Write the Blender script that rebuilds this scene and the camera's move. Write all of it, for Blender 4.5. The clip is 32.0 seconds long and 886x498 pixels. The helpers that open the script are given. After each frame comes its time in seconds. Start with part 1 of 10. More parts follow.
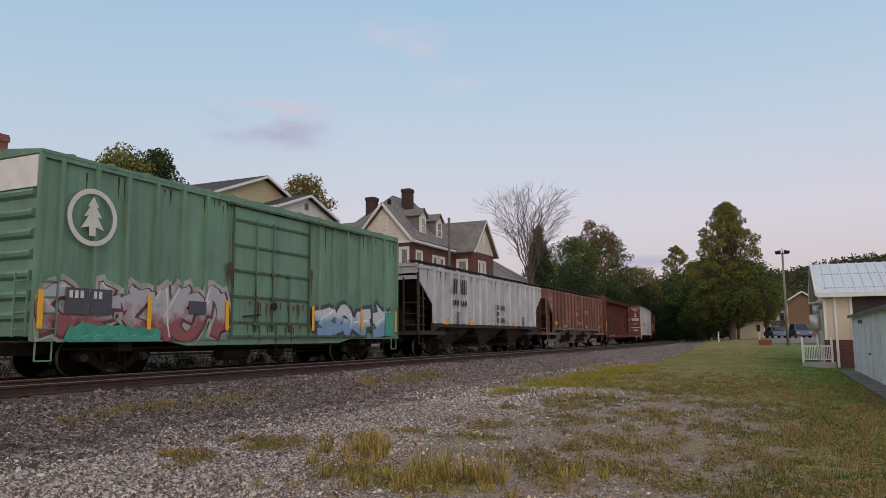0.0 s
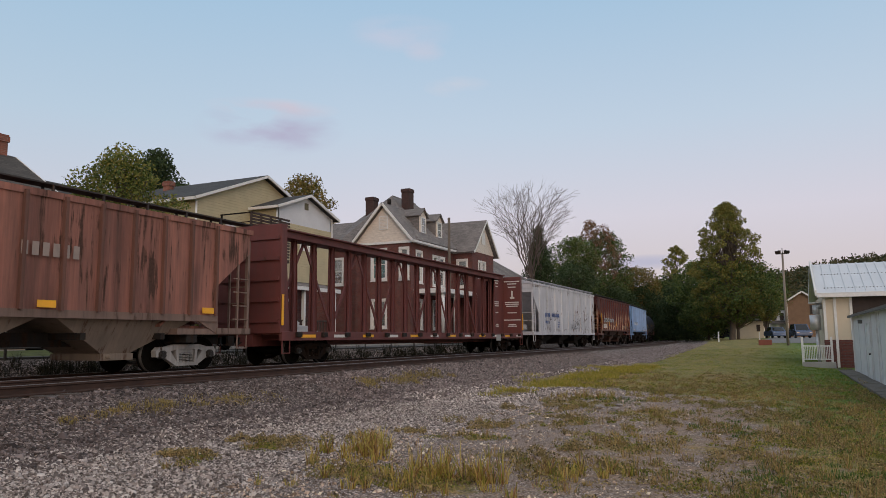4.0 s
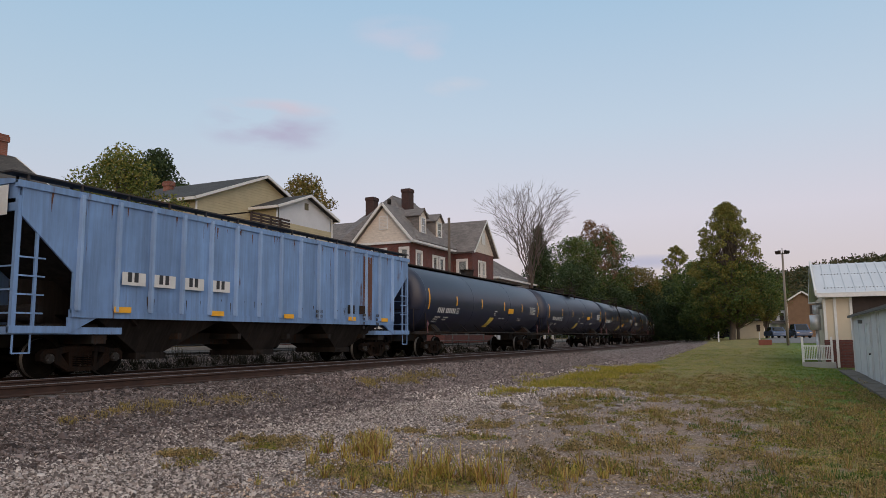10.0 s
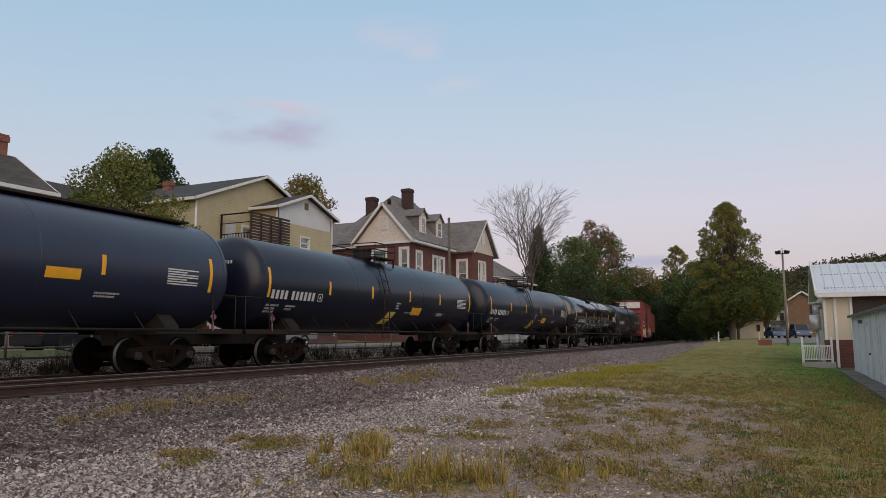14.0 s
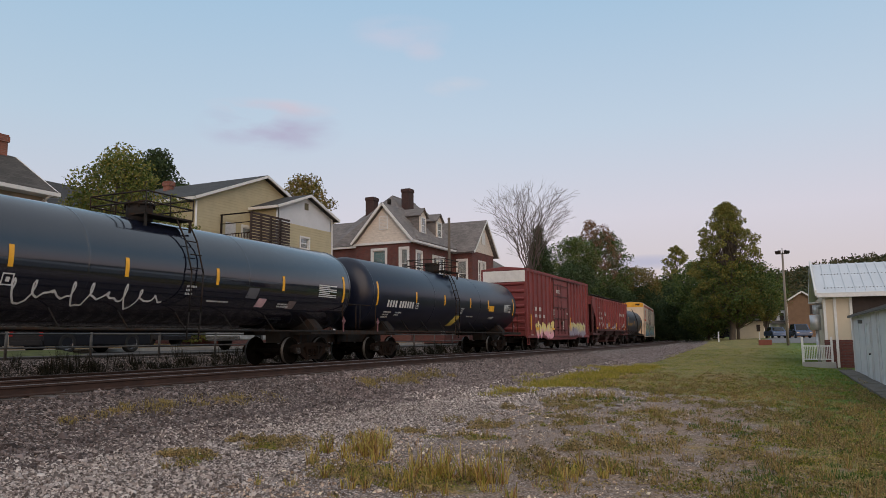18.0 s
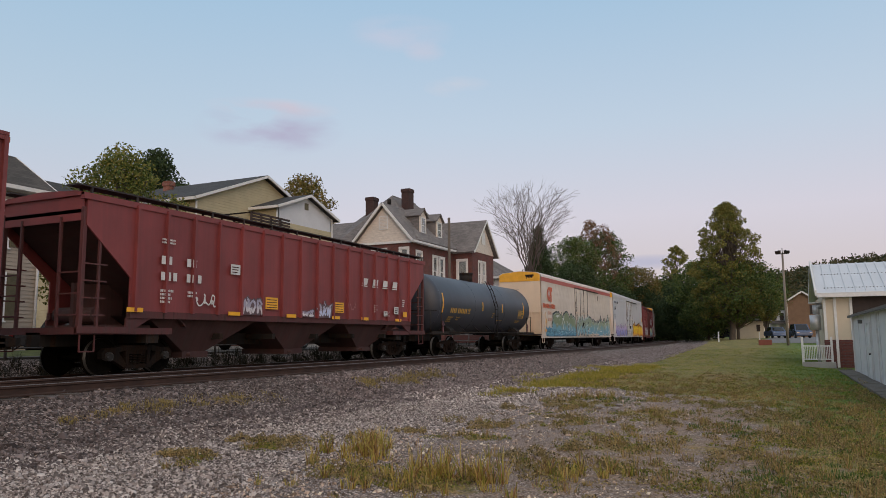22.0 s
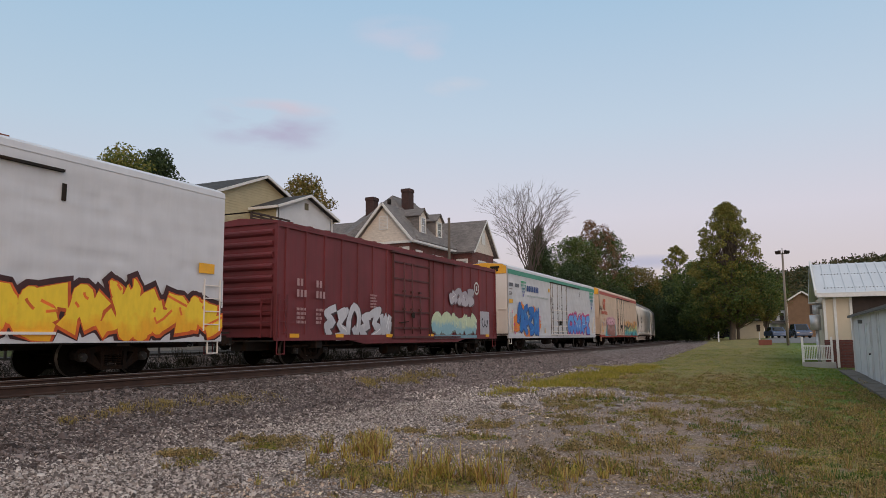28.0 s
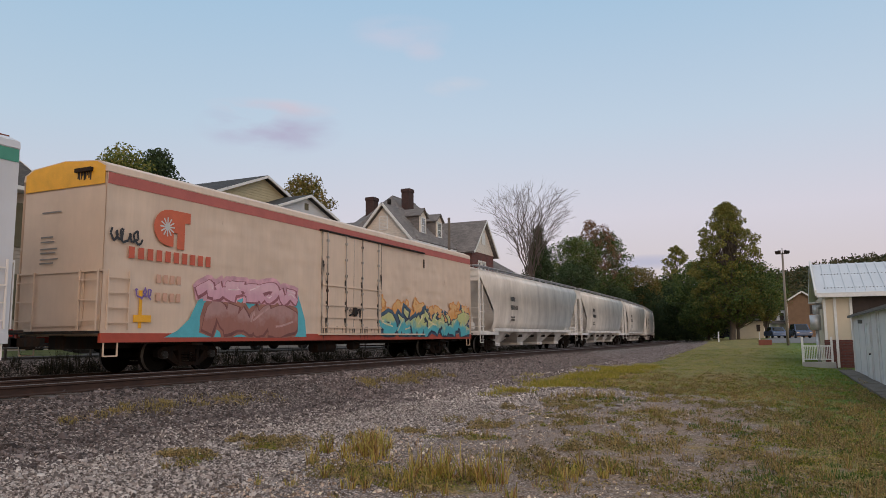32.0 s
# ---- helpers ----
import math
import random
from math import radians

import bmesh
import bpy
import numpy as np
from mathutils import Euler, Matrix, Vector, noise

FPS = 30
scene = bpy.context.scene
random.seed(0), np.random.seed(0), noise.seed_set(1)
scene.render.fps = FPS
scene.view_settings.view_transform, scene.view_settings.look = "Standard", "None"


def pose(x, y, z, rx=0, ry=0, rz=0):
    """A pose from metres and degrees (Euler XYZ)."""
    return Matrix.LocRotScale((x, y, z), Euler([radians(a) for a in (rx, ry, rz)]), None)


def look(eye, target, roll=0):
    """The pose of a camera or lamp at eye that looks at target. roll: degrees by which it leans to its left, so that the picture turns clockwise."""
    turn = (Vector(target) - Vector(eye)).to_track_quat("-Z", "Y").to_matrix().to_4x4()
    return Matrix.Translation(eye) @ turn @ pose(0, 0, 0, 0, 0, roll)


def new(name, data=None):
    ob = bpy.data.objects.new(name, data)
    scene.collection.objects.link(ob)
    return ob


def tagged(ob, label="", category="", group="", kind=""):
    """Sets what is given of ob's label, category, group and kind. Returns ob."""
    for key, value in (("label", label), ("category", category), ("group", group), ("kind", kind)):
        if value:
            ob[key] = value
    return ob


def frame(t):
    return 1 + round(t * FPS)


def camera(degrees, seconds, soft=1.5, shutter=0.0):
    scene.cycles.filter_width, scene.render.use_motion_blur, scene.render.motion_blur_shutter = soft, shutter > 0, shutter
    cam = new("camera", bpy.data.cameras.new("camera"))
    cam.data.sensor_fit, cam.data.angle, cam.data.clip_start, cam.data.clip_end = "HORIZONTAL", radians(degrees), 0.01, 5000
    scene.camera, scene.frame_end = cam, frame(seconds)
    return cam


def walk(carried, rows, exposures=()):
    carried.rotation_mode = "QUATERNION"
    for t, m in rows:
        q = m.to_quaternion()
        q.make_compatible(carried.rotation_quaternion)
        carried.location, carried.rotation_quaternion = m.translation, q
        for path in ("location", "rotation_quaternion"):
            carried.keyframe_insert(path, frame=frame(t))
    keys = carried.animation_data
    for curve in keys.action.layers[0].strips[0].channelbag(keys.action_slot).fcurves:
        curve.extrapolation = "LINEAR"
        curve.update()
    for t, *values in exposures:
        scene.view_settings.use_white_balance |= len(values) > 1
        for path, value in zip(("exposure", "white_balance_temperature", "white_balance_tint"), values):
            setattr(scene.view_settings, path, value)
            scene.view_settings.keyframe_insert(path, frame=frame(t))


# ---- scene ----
cam = camera(62.94, 32.0, soft=0.6)
EYE = (0.0, 0.0, 0.70)
YAW, PITCH, ROLL = 24.90, 7.00, -0.425


def camera_pose():
    a, b = radians(YAW), radians(PITCH)
    way = Vector((-math.sin(a) * math.cos(b), math.cos(a) * math.cos(b), math.sin(b)))
    return look(EYE, Vector(EYE) + way * 10, ROLL)


walk(cam, [(0.0, camera_pose()), (32.0, camera_pose())], exposures=[(0.0, 0.0), (32.0, 0.0)])

# ---- track line: straight, then an easement into a left-hand curve ----
TRAIN_X, NEAR_X, TRAIN_Z = -16.10, -11.79, -0.156
CURVE_START, EASE, RADIUS = 43.0, 30.0, 501.5


def heading(s):
    u = s - CURVE_START
    if u <= 0:
        return 0.0
    return u * u / (2 * EASE * RADIUS) if u < EASE else (u - EASE / 2) / RADIUS


STEP = 0.5
LINE = [(0.0, 0.0)]
for i in range(1200):
    th = heading((i + 0.5) * STEP)
    LINE.append((LINE[-1][0] - math.sin(th) * STEP, LINE[-1][1] + math.cos(th) * STEP))


def on_line(s):
    """Sideways shift and forward distance of the track line at s metres, with its heading."""
    if s <= 0:
        return 0.0, s, 0.0
    i = min(int(s / STEP), len(LINE) - 2)
    k = s / STEP - i
    a, b = LINE[i], LINE[i + 1]
    return a[0] + (b[0] - a[0]) * k, a[1] + (b[1] - a[1]) * k, heading(s)


def track_point(s, side, z=0.0):
    """A point beside the line that runs through x = 0: side metres to its right."""
    x, y, th = on_line(s)
    return Vector((x + side * math.cos(th), y + side * math.sin(th), z))


def track_pose(s, side, z=0.0):
    p = track_point(s, side, z)
    return pose(p.x, p.y, p.z, 0, 0, math.degrees(on_line(s)[2]))


LINE_Y = np.array([p[1] for p in LINE])
LINE_X = np.array([p[0] for p in LINE])


def bend(y):
    return np.interp(y, LINE_Y, LINE_X)


def travelled(t):
    """Metres that the train has gone at t seconds; it gains a little speed."""
    return 12.161 * t + 0.0062 * t * t / 2 + 0.00186 * t ** 3 / 6


# ---- world and sun ----
world = bpy.data.worlds.new("dusk_sky")
scene.world = world
world.use_nodes = True
wn, wl = world.node_tree.nodes, world.node_tree.links
wn.clear()
w_out = wn.new("ShaderNodeOutputWorld")
w_bg = wn.new("ShaderNodeBackground")
w_sky = wn.new("ShaderNodeTexSky")
w_sky.sky_type = "NISHITA"
w_sky.sun_disc = False
w_sky.sun_elevation = radians(5.0)
w_sky.sun_rotation = radians(145.0)
w_sky.air_density, w_sky.dust_density, w_sky.ozone_density = 1.0, 1.2, 1.6
w_bg.inputs["Strength"].default_value = 1.05


def world_ramp(fac, stops):
    r = wn.new("ShaderNodeValToRGB")
    while len(r.color_ramp.elements) < len(stops):
        r.color_ramp.elements.new(0.5)
    for e, (p, c) in zip(r.color_ramp.elements, stops):
        e.position, e.color = p, (*c, 1)
    wl.new(fac, r.inputs[0])
    return r.outputs[0]


def world_mix(fac, a, b, mode="MIX"):
    m = wn.new("ShaderNodeMix")
    m.data_type, m.blend_type = "RGBA", mode
    for s, v in ((m.inputs[0], fac), (m.inputs[6], a), (m.inputs[7], b)):
        if isinstance(v, bpy.types.NodeSocket):
            wl.new(v, s)
        else:
            s.default_value = v if isinstance(v, (int, float)) else (*v, 1)
    return m.outputs[2]


w_co = wn.new("ShaderNodeTexCoord")
w_sep = wn.new("ShaderNodeSeparateXYZ")
wl.new(w_co.outputs["Generated"], w_sep.inputs[0])
# twilight: pink low down, pale blue above, a warm glow where the sun went
dusk = world_ramp(w_sep.outputs["Z"], [(0.0, (0.58, 0.49, 0.505)), (0.06, (0.655, 0.56, 0.58)), (0.16, (0.69, 0.650, 0.735)), (0.28, (0.548, 0.648, 0.775)), (0.44, (0.395, 0.572, 0.755)), (0.72, (0.58, 0.67, 0.77)), (1.0, (0.64, 0.69, 0.76))])
w_dir = wn.new("ShaderNodeVectorMath")
w_dir.operation = "DOT_PRODUCT"
w_dir.inputs[1].default_value = (0.57, -0.82, 0.0)
wl.new(w_co.outputs["Generated"], w_dir.inputs[0])
w_az = wn.new("ShaderNodeMath")
w_az.operation, w_az.use_clamp = "MULTIPLY_ADD", True
w_az.inputs[1].default_value, w_az.inputs[2].default_value = 0.9, -0.1
wl.new(w_dir.outputs["Value"], w_az.inputs[0])
w_low = world_ramp(w_sep.outputs["Z"], [(0.0, (1, 1, 1)), (0.34, (0, 0, 0))])
glow = world_mix(1.0, w_az.outputs[0], w_low, "MULTIPLY")
dusk = world_mix(glow, dusk, (2.1, 1.45, 1.0))
# the sky deepens away from the glow
w_far = wn.new("ShaderNodeVectorMath")
w_far.operation = "DOT_PRODUCT"
w_far.inputs[1].default_value = (-0.9, 0.43, 0.0)
wl.new(w_co.outputs["Generated"], w_far.inputs[0])
dusk = world_mix(world_ramp(w_far.outputs["Value"], [(0.80, (0, 0, 0)), (0.99, (1, 1, 1))]), dusk, world_mix(1.0, dusk, (0.90, 0.955, 0.965), "MULTIPLY"))
# thin clouds: soft lobes broken up by noise
w_map = wn.new("ShaderNodeMapping")
w_map.inputs["Scale"].default_value = (9.0, 9.0, 30.0)
wl.new(w_co.outputs["Generated"], w_map.inputs["Vector"])
w_noise = wn.new("ShaderNodeTexNoise")
w_noise.inputs["Scale"].default_value, w_noise.inputs["Detail"].default_value = 1.3, 6.0
wl.new(w_map.outputs[0], w_noise.inputs["Vector"])


def world_math(op, a, b=0.0, clamp=False):
    m = wn.new("ShaderNodeMath")
    m.operation, m.use_clamp = op, clamp
    for q, v in ((m.inputs[0], a), (m.inputs[1], b)):
        if isinstance(v, bpy.types.NodeSocket):
            wl.new(v, q)
        else:
            q.default_value = v
    return m.outputs[0]


def cloud(sky, azimuth, height, wide, tall, colour, strength, broken=0.5):
    """A soft cloud; azimuth in degrees to the left of +y, height as the sine of its elevation."""
    dot = wn.new("ShaderNodeVectorMath")
    dot.operation = "DOT_PRODUCT"
    a = radians(azimuth)
    dot.inputs[1].default_value = (math.cos(a), math.sin(a), 0)
    wl.new(w_co.outputs["Generated"], dot.inputs[0])
    u = world_math("DIVIDE", dot.outputs["Value"], wide)
    v = world_math("DIVIDE", world_math("SUBTRACT", w_sep.outputs["Z"], height), tall)
    d = world_math("ADD", world_math("MULTIPLY", u, u), world_math("MULTIPLY", v, v))
    m = world_math("SUBTRACT", 1.0, d, True)
    n = world_math("MULTIPLY", world_math("SUBTRACT", w_noise.outputs[0], broken * 0.8), 3.0, True)
    front = world_math("GREATER_THAN", w_sep.outputs["Y"], 0.0)
    f = world_math("MULTIPLY", world_math("MULTIPLY", m, n), world_math("MULTIPLY", front, strength), True)
    return world_mix(f, sky, colour)


dusk = cloud(dusk, 38.6, 0.277, 0.10, 0.036, (0.47, 0.45, 0.60), 1.0, 0.45)
dusk = cloud(dusk, 38.4, 0.303, 0.09, 0.014, (0.74, 0.58, 0.63), 0.6, 0.40)
dusk = cloud(dusk, 28.3, 0.400, 0.075, 0.024, (0.70, 0.62, 0.72), 0.4, 0.42)
dusk = cloud(dusk, 26.3, 0.378, 0.03, 0.014, (0.72, 0.62, 0.70), 0.45, 0.42)
dusk = cloud(dusk, 23.5, 0.335, 0.05, 0.015, (0.72, 0.66, 0.70), 0.5, 0.42)
dusk = cloud(dusk, 9.0, 0.098, 0.06, 0.011, (0.48, 0.47, 0.62), 0.9, 0.1)
w_dim = world_mix(1.0, w_sky.outputs[0], (0.10, 0.10, 0.10), "MULTIPLY")
wl.new(world_mix(0.12, dusk, w_dim), w_bg.inputs["Color"])
wl.new(w_bg.outputs[0], w_out.inputs["Surface"])

sun = new("sun", bpy.data.lights.new("sun", "SUN"))
sun.data.energy, sun.data.angle, sun.data.color = 0.95, radians(50), (1.0, 0.74, 0.55)
sun.matrix_world = look((0, 0, 0), (-0.46, 0.66, -0.58))

# ---- helpers for building ----
def mesh_of(name, verts, faces):
    me = bpy.data.meshes.new(name)
    me.from_pydata(verts, [], faces)
    me.update()
    return me


def part(name, bm, material, parent=None, label="", at=None):
    """Links a bmesh as one mesh object under a thing or a part."""
    me = bpy.data.meshes.new(name)
    bm.to_mesh(me)
    bm.free()
    for m in material if isinstance(material, (list, tuple)) else [material]:
        me.materials.append(m)
    return link(name, me, parent, label, at)


def link(name, me, parent=None, label="", at=None):
    ob = new(name, me)
    if parent:
        ob.parent = parent
    if at is not None:
        ob.matrix_basis = at if isinstance(at, Matrix) else Matrix.Translation(at)
    if label:
        ob["label"] = label
    return ob


def thing(name, m, label, category, group="", kind=""):
    ob = new(name)
    ob.empty_display_size = 0.2
    ob.matrix_basis = m
    return tagged(ob, label, category, group, kind)


def bm_new():
    return bmesh.new()


def box(bm, x0, x1, y0, y1, z0, z1, mat=0):
    c = [(x0, y0, z0), (x1, y0, z0), (x1, y1, z0), (x0, y1, z0), (x0, y0, z1), (x1, y0, z1), (x1, y1, z1), (x0, y1, z1)]
    v = [bm.verts.new(p) for p in c]
    out = []
    for f in ((0, 3, 2, 1), (4, 5, 6, 7), (0, 1, 5, 4), (1, 2, 6, 5), (2, 3, 7, 6), (3, 0, 4, 7)):
        fc = bm.faces.new([v[i] for i in f])
        fc.material_index = mat
        out.append(fc)
    return out


def boxed(x0, x1, y0, y1, z0, z1, bevel=0.0):
    bm = bm_new()
    box(bm, x0, x1, y0, y1, z0, z1)
    if bevel:
        bmesh.ops.bevel(bm, geom=bm.edges[:], offset=bevel, segments=2, affect="EDGES", profile=0.6)
    return bm


def bar(bm, a, b, w, h=None, mat=0):
    """A square bar from a to b."""
    a, b = Vector(a), Vector(b)
    h = h or w
    d = (b - a).normalized()
    up = Vector((0, 0, 1)) if abs(d.z) < 0.9 else Vector((0, 1, 0))
    s = d.cross(up).normalized() * w / 2
    u = s.cross(d).normalized() * h / 2
    v = [bm.verts.new(p + i * s + j * u) for p in (a, b) for i, j in ((-1, -1), (1, -1), (1, 1), (-1, 1))]
    for f in ((3, 2, 1, 0), (4, 5, 6, 7), (0, 1, 5, 4), (1, 2, 6, 5), (2, 3, 7, 6), (3, 0, 4, 7)):
        bm.faces.new([v[i] for i in f]).material_index = mat


def rod(bm, a, b, r, n=8, r2=None, caps=True, smooth=True, mat=0):
    a, b = Vector(a), Vector(b)
    d = (b - a).normalized()
    up = Vector((0, 0, 1)) if abs(d.z) < 0.9 else Vector((0, 1, 0))
    s = d.cross(up).normalized()
    u = s.cross(d).normalized()
    r2 = r if r2 is None else r2
    rings = []
    for p, q in ((a, r), (b, r2)):
        rings.append([bm.verts.new(p + (s * math.cos(k * math.tau / n) + u * math.sin(k * math.tau / n)) * q) for k in range(n)])
    for k in range(n):
        f = bm.faces.new((rings[0][k], rings[0][(k + 1) % n], rings[1][(k + 1) % n], rings[1][k]))
        f.smooth, f.material_index = smooth, mat
    if caps:
        bm.faces.new(rings[0][::-1]).material_index = mat
        bm.faces.new(rings[1]).material_index = mat


def prism(bm, outline, axis, a, b, mat=0):
    """An outline of 2D points drawn out along an axis from a to b. For x the points are (y, z), for y (x, z), for z (x, y)."""
    def put(p, q):
        return {"x": (q, p[0], p[1]), "y": (p[0], q, p[1]), "z": (p[0], p[1], q)}[axis]
    lo = [bm.verts.new(put(p, a)) for p in outline]
    hi = [bm.verts.new(put(p, b)) for p in outline]
    n = len(outline)
    fs = [bm.faces.new((lo[i], lo[(i + 1) % n], hi[(i + 1) % n], hi[i])) for i in range(n)]
    fs += [bm.faces.new(lo[::-1]), bm.faces.new(hi)]
    for f in fs:
        f.material_index = mat
    bmesh.ops.recalc_face_normals(bm, faces=fs)
    return fs


def plate(bm, corners, thick, mat=0):
    """A plane polygon given thickness against its normal."""
    p = [Vector(c) for c in corners]
    n = (p[1] - p[0]).cross(p[2] - p[0]).normalized() * thick
    top = [bm.verts.new(c) for c in p]
    low = [bm.verts.new(c - n) for c in p]
    fs = [bm.faces.new(top), bm.faces.new(low[::-1])]
    k = len(p)
    fs += [bm.faces.new((top[i], low[i], low[(i + 1) % k], top[(i + 1) % k])) for i in range(k)]
    for f in fs:
        f.material_index = mat
    bmesh.ops.recalc_face_normals(bm, faces=fs)


# ---- materials ----
def ramp(nt, fac, stops):
    r = nt.nodes.new("ShaderNodeValToRGB")
    while len(r.color_ramp.elements) < len(stops):
        r.color_ramp.elements.new(0.5)
    for e, (p, c) in zip(r.color_ramp.elements, stops):
        e.position, e.color = p, (*c, 1) if len(c) == 3 else c
    nt.links.new(fac, r.inputs[0])
    return r.outputs[0]


def noise_of(nt, vec, scale, detail=4, rough=0.55):
    t = nt.nodes.new("ShaderNodeTexNoise")
    t.inputs["Scale"].default_value, t.inputs["Detail"].default_value, t.inputs["Roughness"].default_value = scale, detail, rough
    nt.links.new(vec, t.inputs["Vector"])
    return t.outputs[0]


def coords(nt, stretch=(1, 1, 1), kind="Object"):
    c = nt.nodes.new("ShaderNodeTexCoord")
    m = nt.nodes.new("ShaderNodeMapping")
    m.inputs["Scale"].default_value = stretch
    nt.links.new(c.outputs[kind], m.inputs["Vector"])
    return m.outputs[0]


def mixed(nt, fac, a, b, mode="MIX"):
    m = nt.nodes.new("ShaderNodeMix")
    m.data_type, m.blend_type = "RGBA", mode
    for s, v in ((m.inputs[0], fac), (m.inputs[6], a), (m.inputs[7], b)):
        if isinstance(v, bpy.types.NodeSocket):
            nt.links.new(v, s)
        else:
            s.default_value = v if isinstance(v, (int, float)) else (*v, 1)
    return m.outputs[2]


def math_of(nt, op, a, b=0.0, clamp=False):
    m = nt.nodes.new("ShaderNodeMath")
    m.operation, m.use_clamp = op, clamp
    for s, v in ((m.inputs[0], a), (m.inputs[1], b)):
        if isinstance(v, bpy.types.NodeSocket):
            nt.links.new(v, s)
        else:
            s.default_value = v
    return m.outputs[0]


def bump(nt, height, strength, distance=0.02):
    b = nt.nodes.new("ShaderNodeBump")
    b.inputs["Strength"].default_value, b.inputs["Distance"].default_value = strength, distance
    nt.links.new(height, b.inputs["Height"])
    return b.outputs[0]


def base(name, rough=0.7, metal=0.0):
    m = bpy.data.materials.new(name)
    m.use_nodes = True
    nt = m.node_tree
    s = nt.nodes["Principled BSDF"]
    s.inputs["Roughness"].default_value, s.inputs["Metallic"].default_value = rough, metal
    return m, nt, s


def plain(name, colour, rough=0.7, metal=0.0, vary=0.12, grain=6.0, stretch=(1, 1, 1), relief=0.0, fine=60.0):
    """Paint, wood or metal in one colour with stains at two scales."""
    m, nt, s = base(name, rough, metal)
    vec = coords(nt, stretch)
    big, small = noise_of(nt, vec, grain, 5), noise_of(nt, vec, fine, 3)
    dark, light = [max(0, c * (1 - vary)) for c in colour], [min(1, c * (1 + vary)) for c in colour]
    a = ramp(nt, big, [(0.3, dark), (0.7, light)])
    b = ramp(nt, small, [(0.3, (0.86, 0.86, 0.86)), (0.7, (1, 1, 1))])
    nt.links.new(mixed(nt, 0.7, a, b, "MULTIPLY"), s.inputs["Base Color"])
    if relief:
        nt.links.new(bump(nt, small, relief, 0.01), s.inputs["Normal"])
    return m


def band_z(nt, vec, span, strength):
    """Where bare primer shows: between two heights on the car."""
    if not span:
        return strength
    sep = nt.nodes.new("ShaderNodeSeparateXYZ")
    nt.links.new(vec, sep.inputs[0])
    h = math_of(nt, "DIVIDE", sep.outputs["Z"], 5.0)
    return math_of(nt, "MULTIPLY", ramp(nt, h, [(span[0] / 5 - 0.04, (0.2, 0.2, 0.2)), (span[0] / 5, (1, 1, 1)), (span[1] / 5 - 0.07, (0.9, 0.9, 0.9)), (span[1] / 5 + 0.10, (0.05, 0.05, 0.05))]), strength)


def weathered(name, paint, rust, amount, rough=0.55, fade=0.15, low=0.0, streak=(1, 2.2, 0.18), grime=0.35, chalk=0.0, chalk_z=None, ior=1.5, tone=0.30):
    """Car paint with streaks that run down, rust patches and road dirt. amount: 0 none, 1 all rust."""
    m, nt, s = base(name, rough)
    s.inputs["IOR"].default_value = ior
    vec, run = coords(nt), coords(nt, streak)
    n1 = noise_of(nt, vec, 0.9, 6, 0.6)
    n2 = noise_of(nt, run, 3.0, 6, 0.65)
    n3 = noise_of(nt, vec, 22.0, 4)
    col = ramp(nt, n1, [(0.25, [c * (1 - fade) for c in paint]), (0.75, [min(1, c * (1 + fade)) for c in paint])])
    col = mixed(nt, math_of(nt, "MULTIPLY", ramp(nt, n2, [(0.42, (0, 0, 0)), (0.75, (1, 1, 1))]), grime), col, (0.055, 0.048, 0.042))
    fine = noise_of(nt, coords(nt, (1, 7.0, 0.22)), 2.0, 5, 0.6)
    col = mixed(nt, min(1.0, grime * 0.6), col, ramp(nt, fine, [(0.36, (0.60, 0.56, 0.53)), (0.56, (1, 1, 1))]), "MULTIPLY")
    if tone:
        slow = noise_of(nt, coords(nt, (0.2, 1.0, 0.06)), 1.1, 4, 0.6)
        col = mixed(nt, tone, col, ramp(nt, slow, [(0.36, (0.42, 0.40, 0.40)), (0.52, (0.95, 0.95, 0.95)), (0.66, (1.35, 1.32, 1.28))]), "MULTIPLY")
    if chalk:
        n4 = noise_of(nt, coords(nt, (0.4, 1.35, 0.34)), 1.6, 6, 0.62)
        n5 = noise_of(nt, coords(nt, (0.4, 1.8, 0.5)), 2.2, 5, 0.6)
        col = mixed(nt, math_of(nt, "MULTIPLY", ramp(nt, n4, [(0.45, (0, 0, 0)), (0.54, (1, 1, 1))]), band_z(nt, vec, chalk_z, chalk)), col, ramp(nt, n5, [(0.34, (0.15, 0.030, 0.016)), (0.45, (0.36, 0.13, 0.055)), (0.57, (0.62, 0.44, 0.30))]))
    both = math_of(nt, "ADD", math_of(nt, "MULTIPLY", n2, 0.6), math_of(nt, "MULTIPLY", n1, 0.4))
    edge = 0.72 - 0.5 * amount
    rmask = ramp(nt, both, [(max(0, edge), (0, 0, 0)), (min(1, edge + 0.06), (1, 1, 1))])
    rcol = ramp(nt, n3, [(0.3, [c * 0.55 for c in rust]), (0.7, rust)])
    col = mixed(nt, rmask, col, rcol)
    nt.links.new(col, s.inputs["Base Color"])
    nt.links.new(math_of(nt, "ADD", math_of(nt, "MULTIPLY", rmask, 0.3), rough, True), s.inputs["Roughness"])
    nt.links.new(bump(nt, n3, 0.05 if ior > 1.6 else 0.12, 0.004), s.inputs["Normal"])
    return m


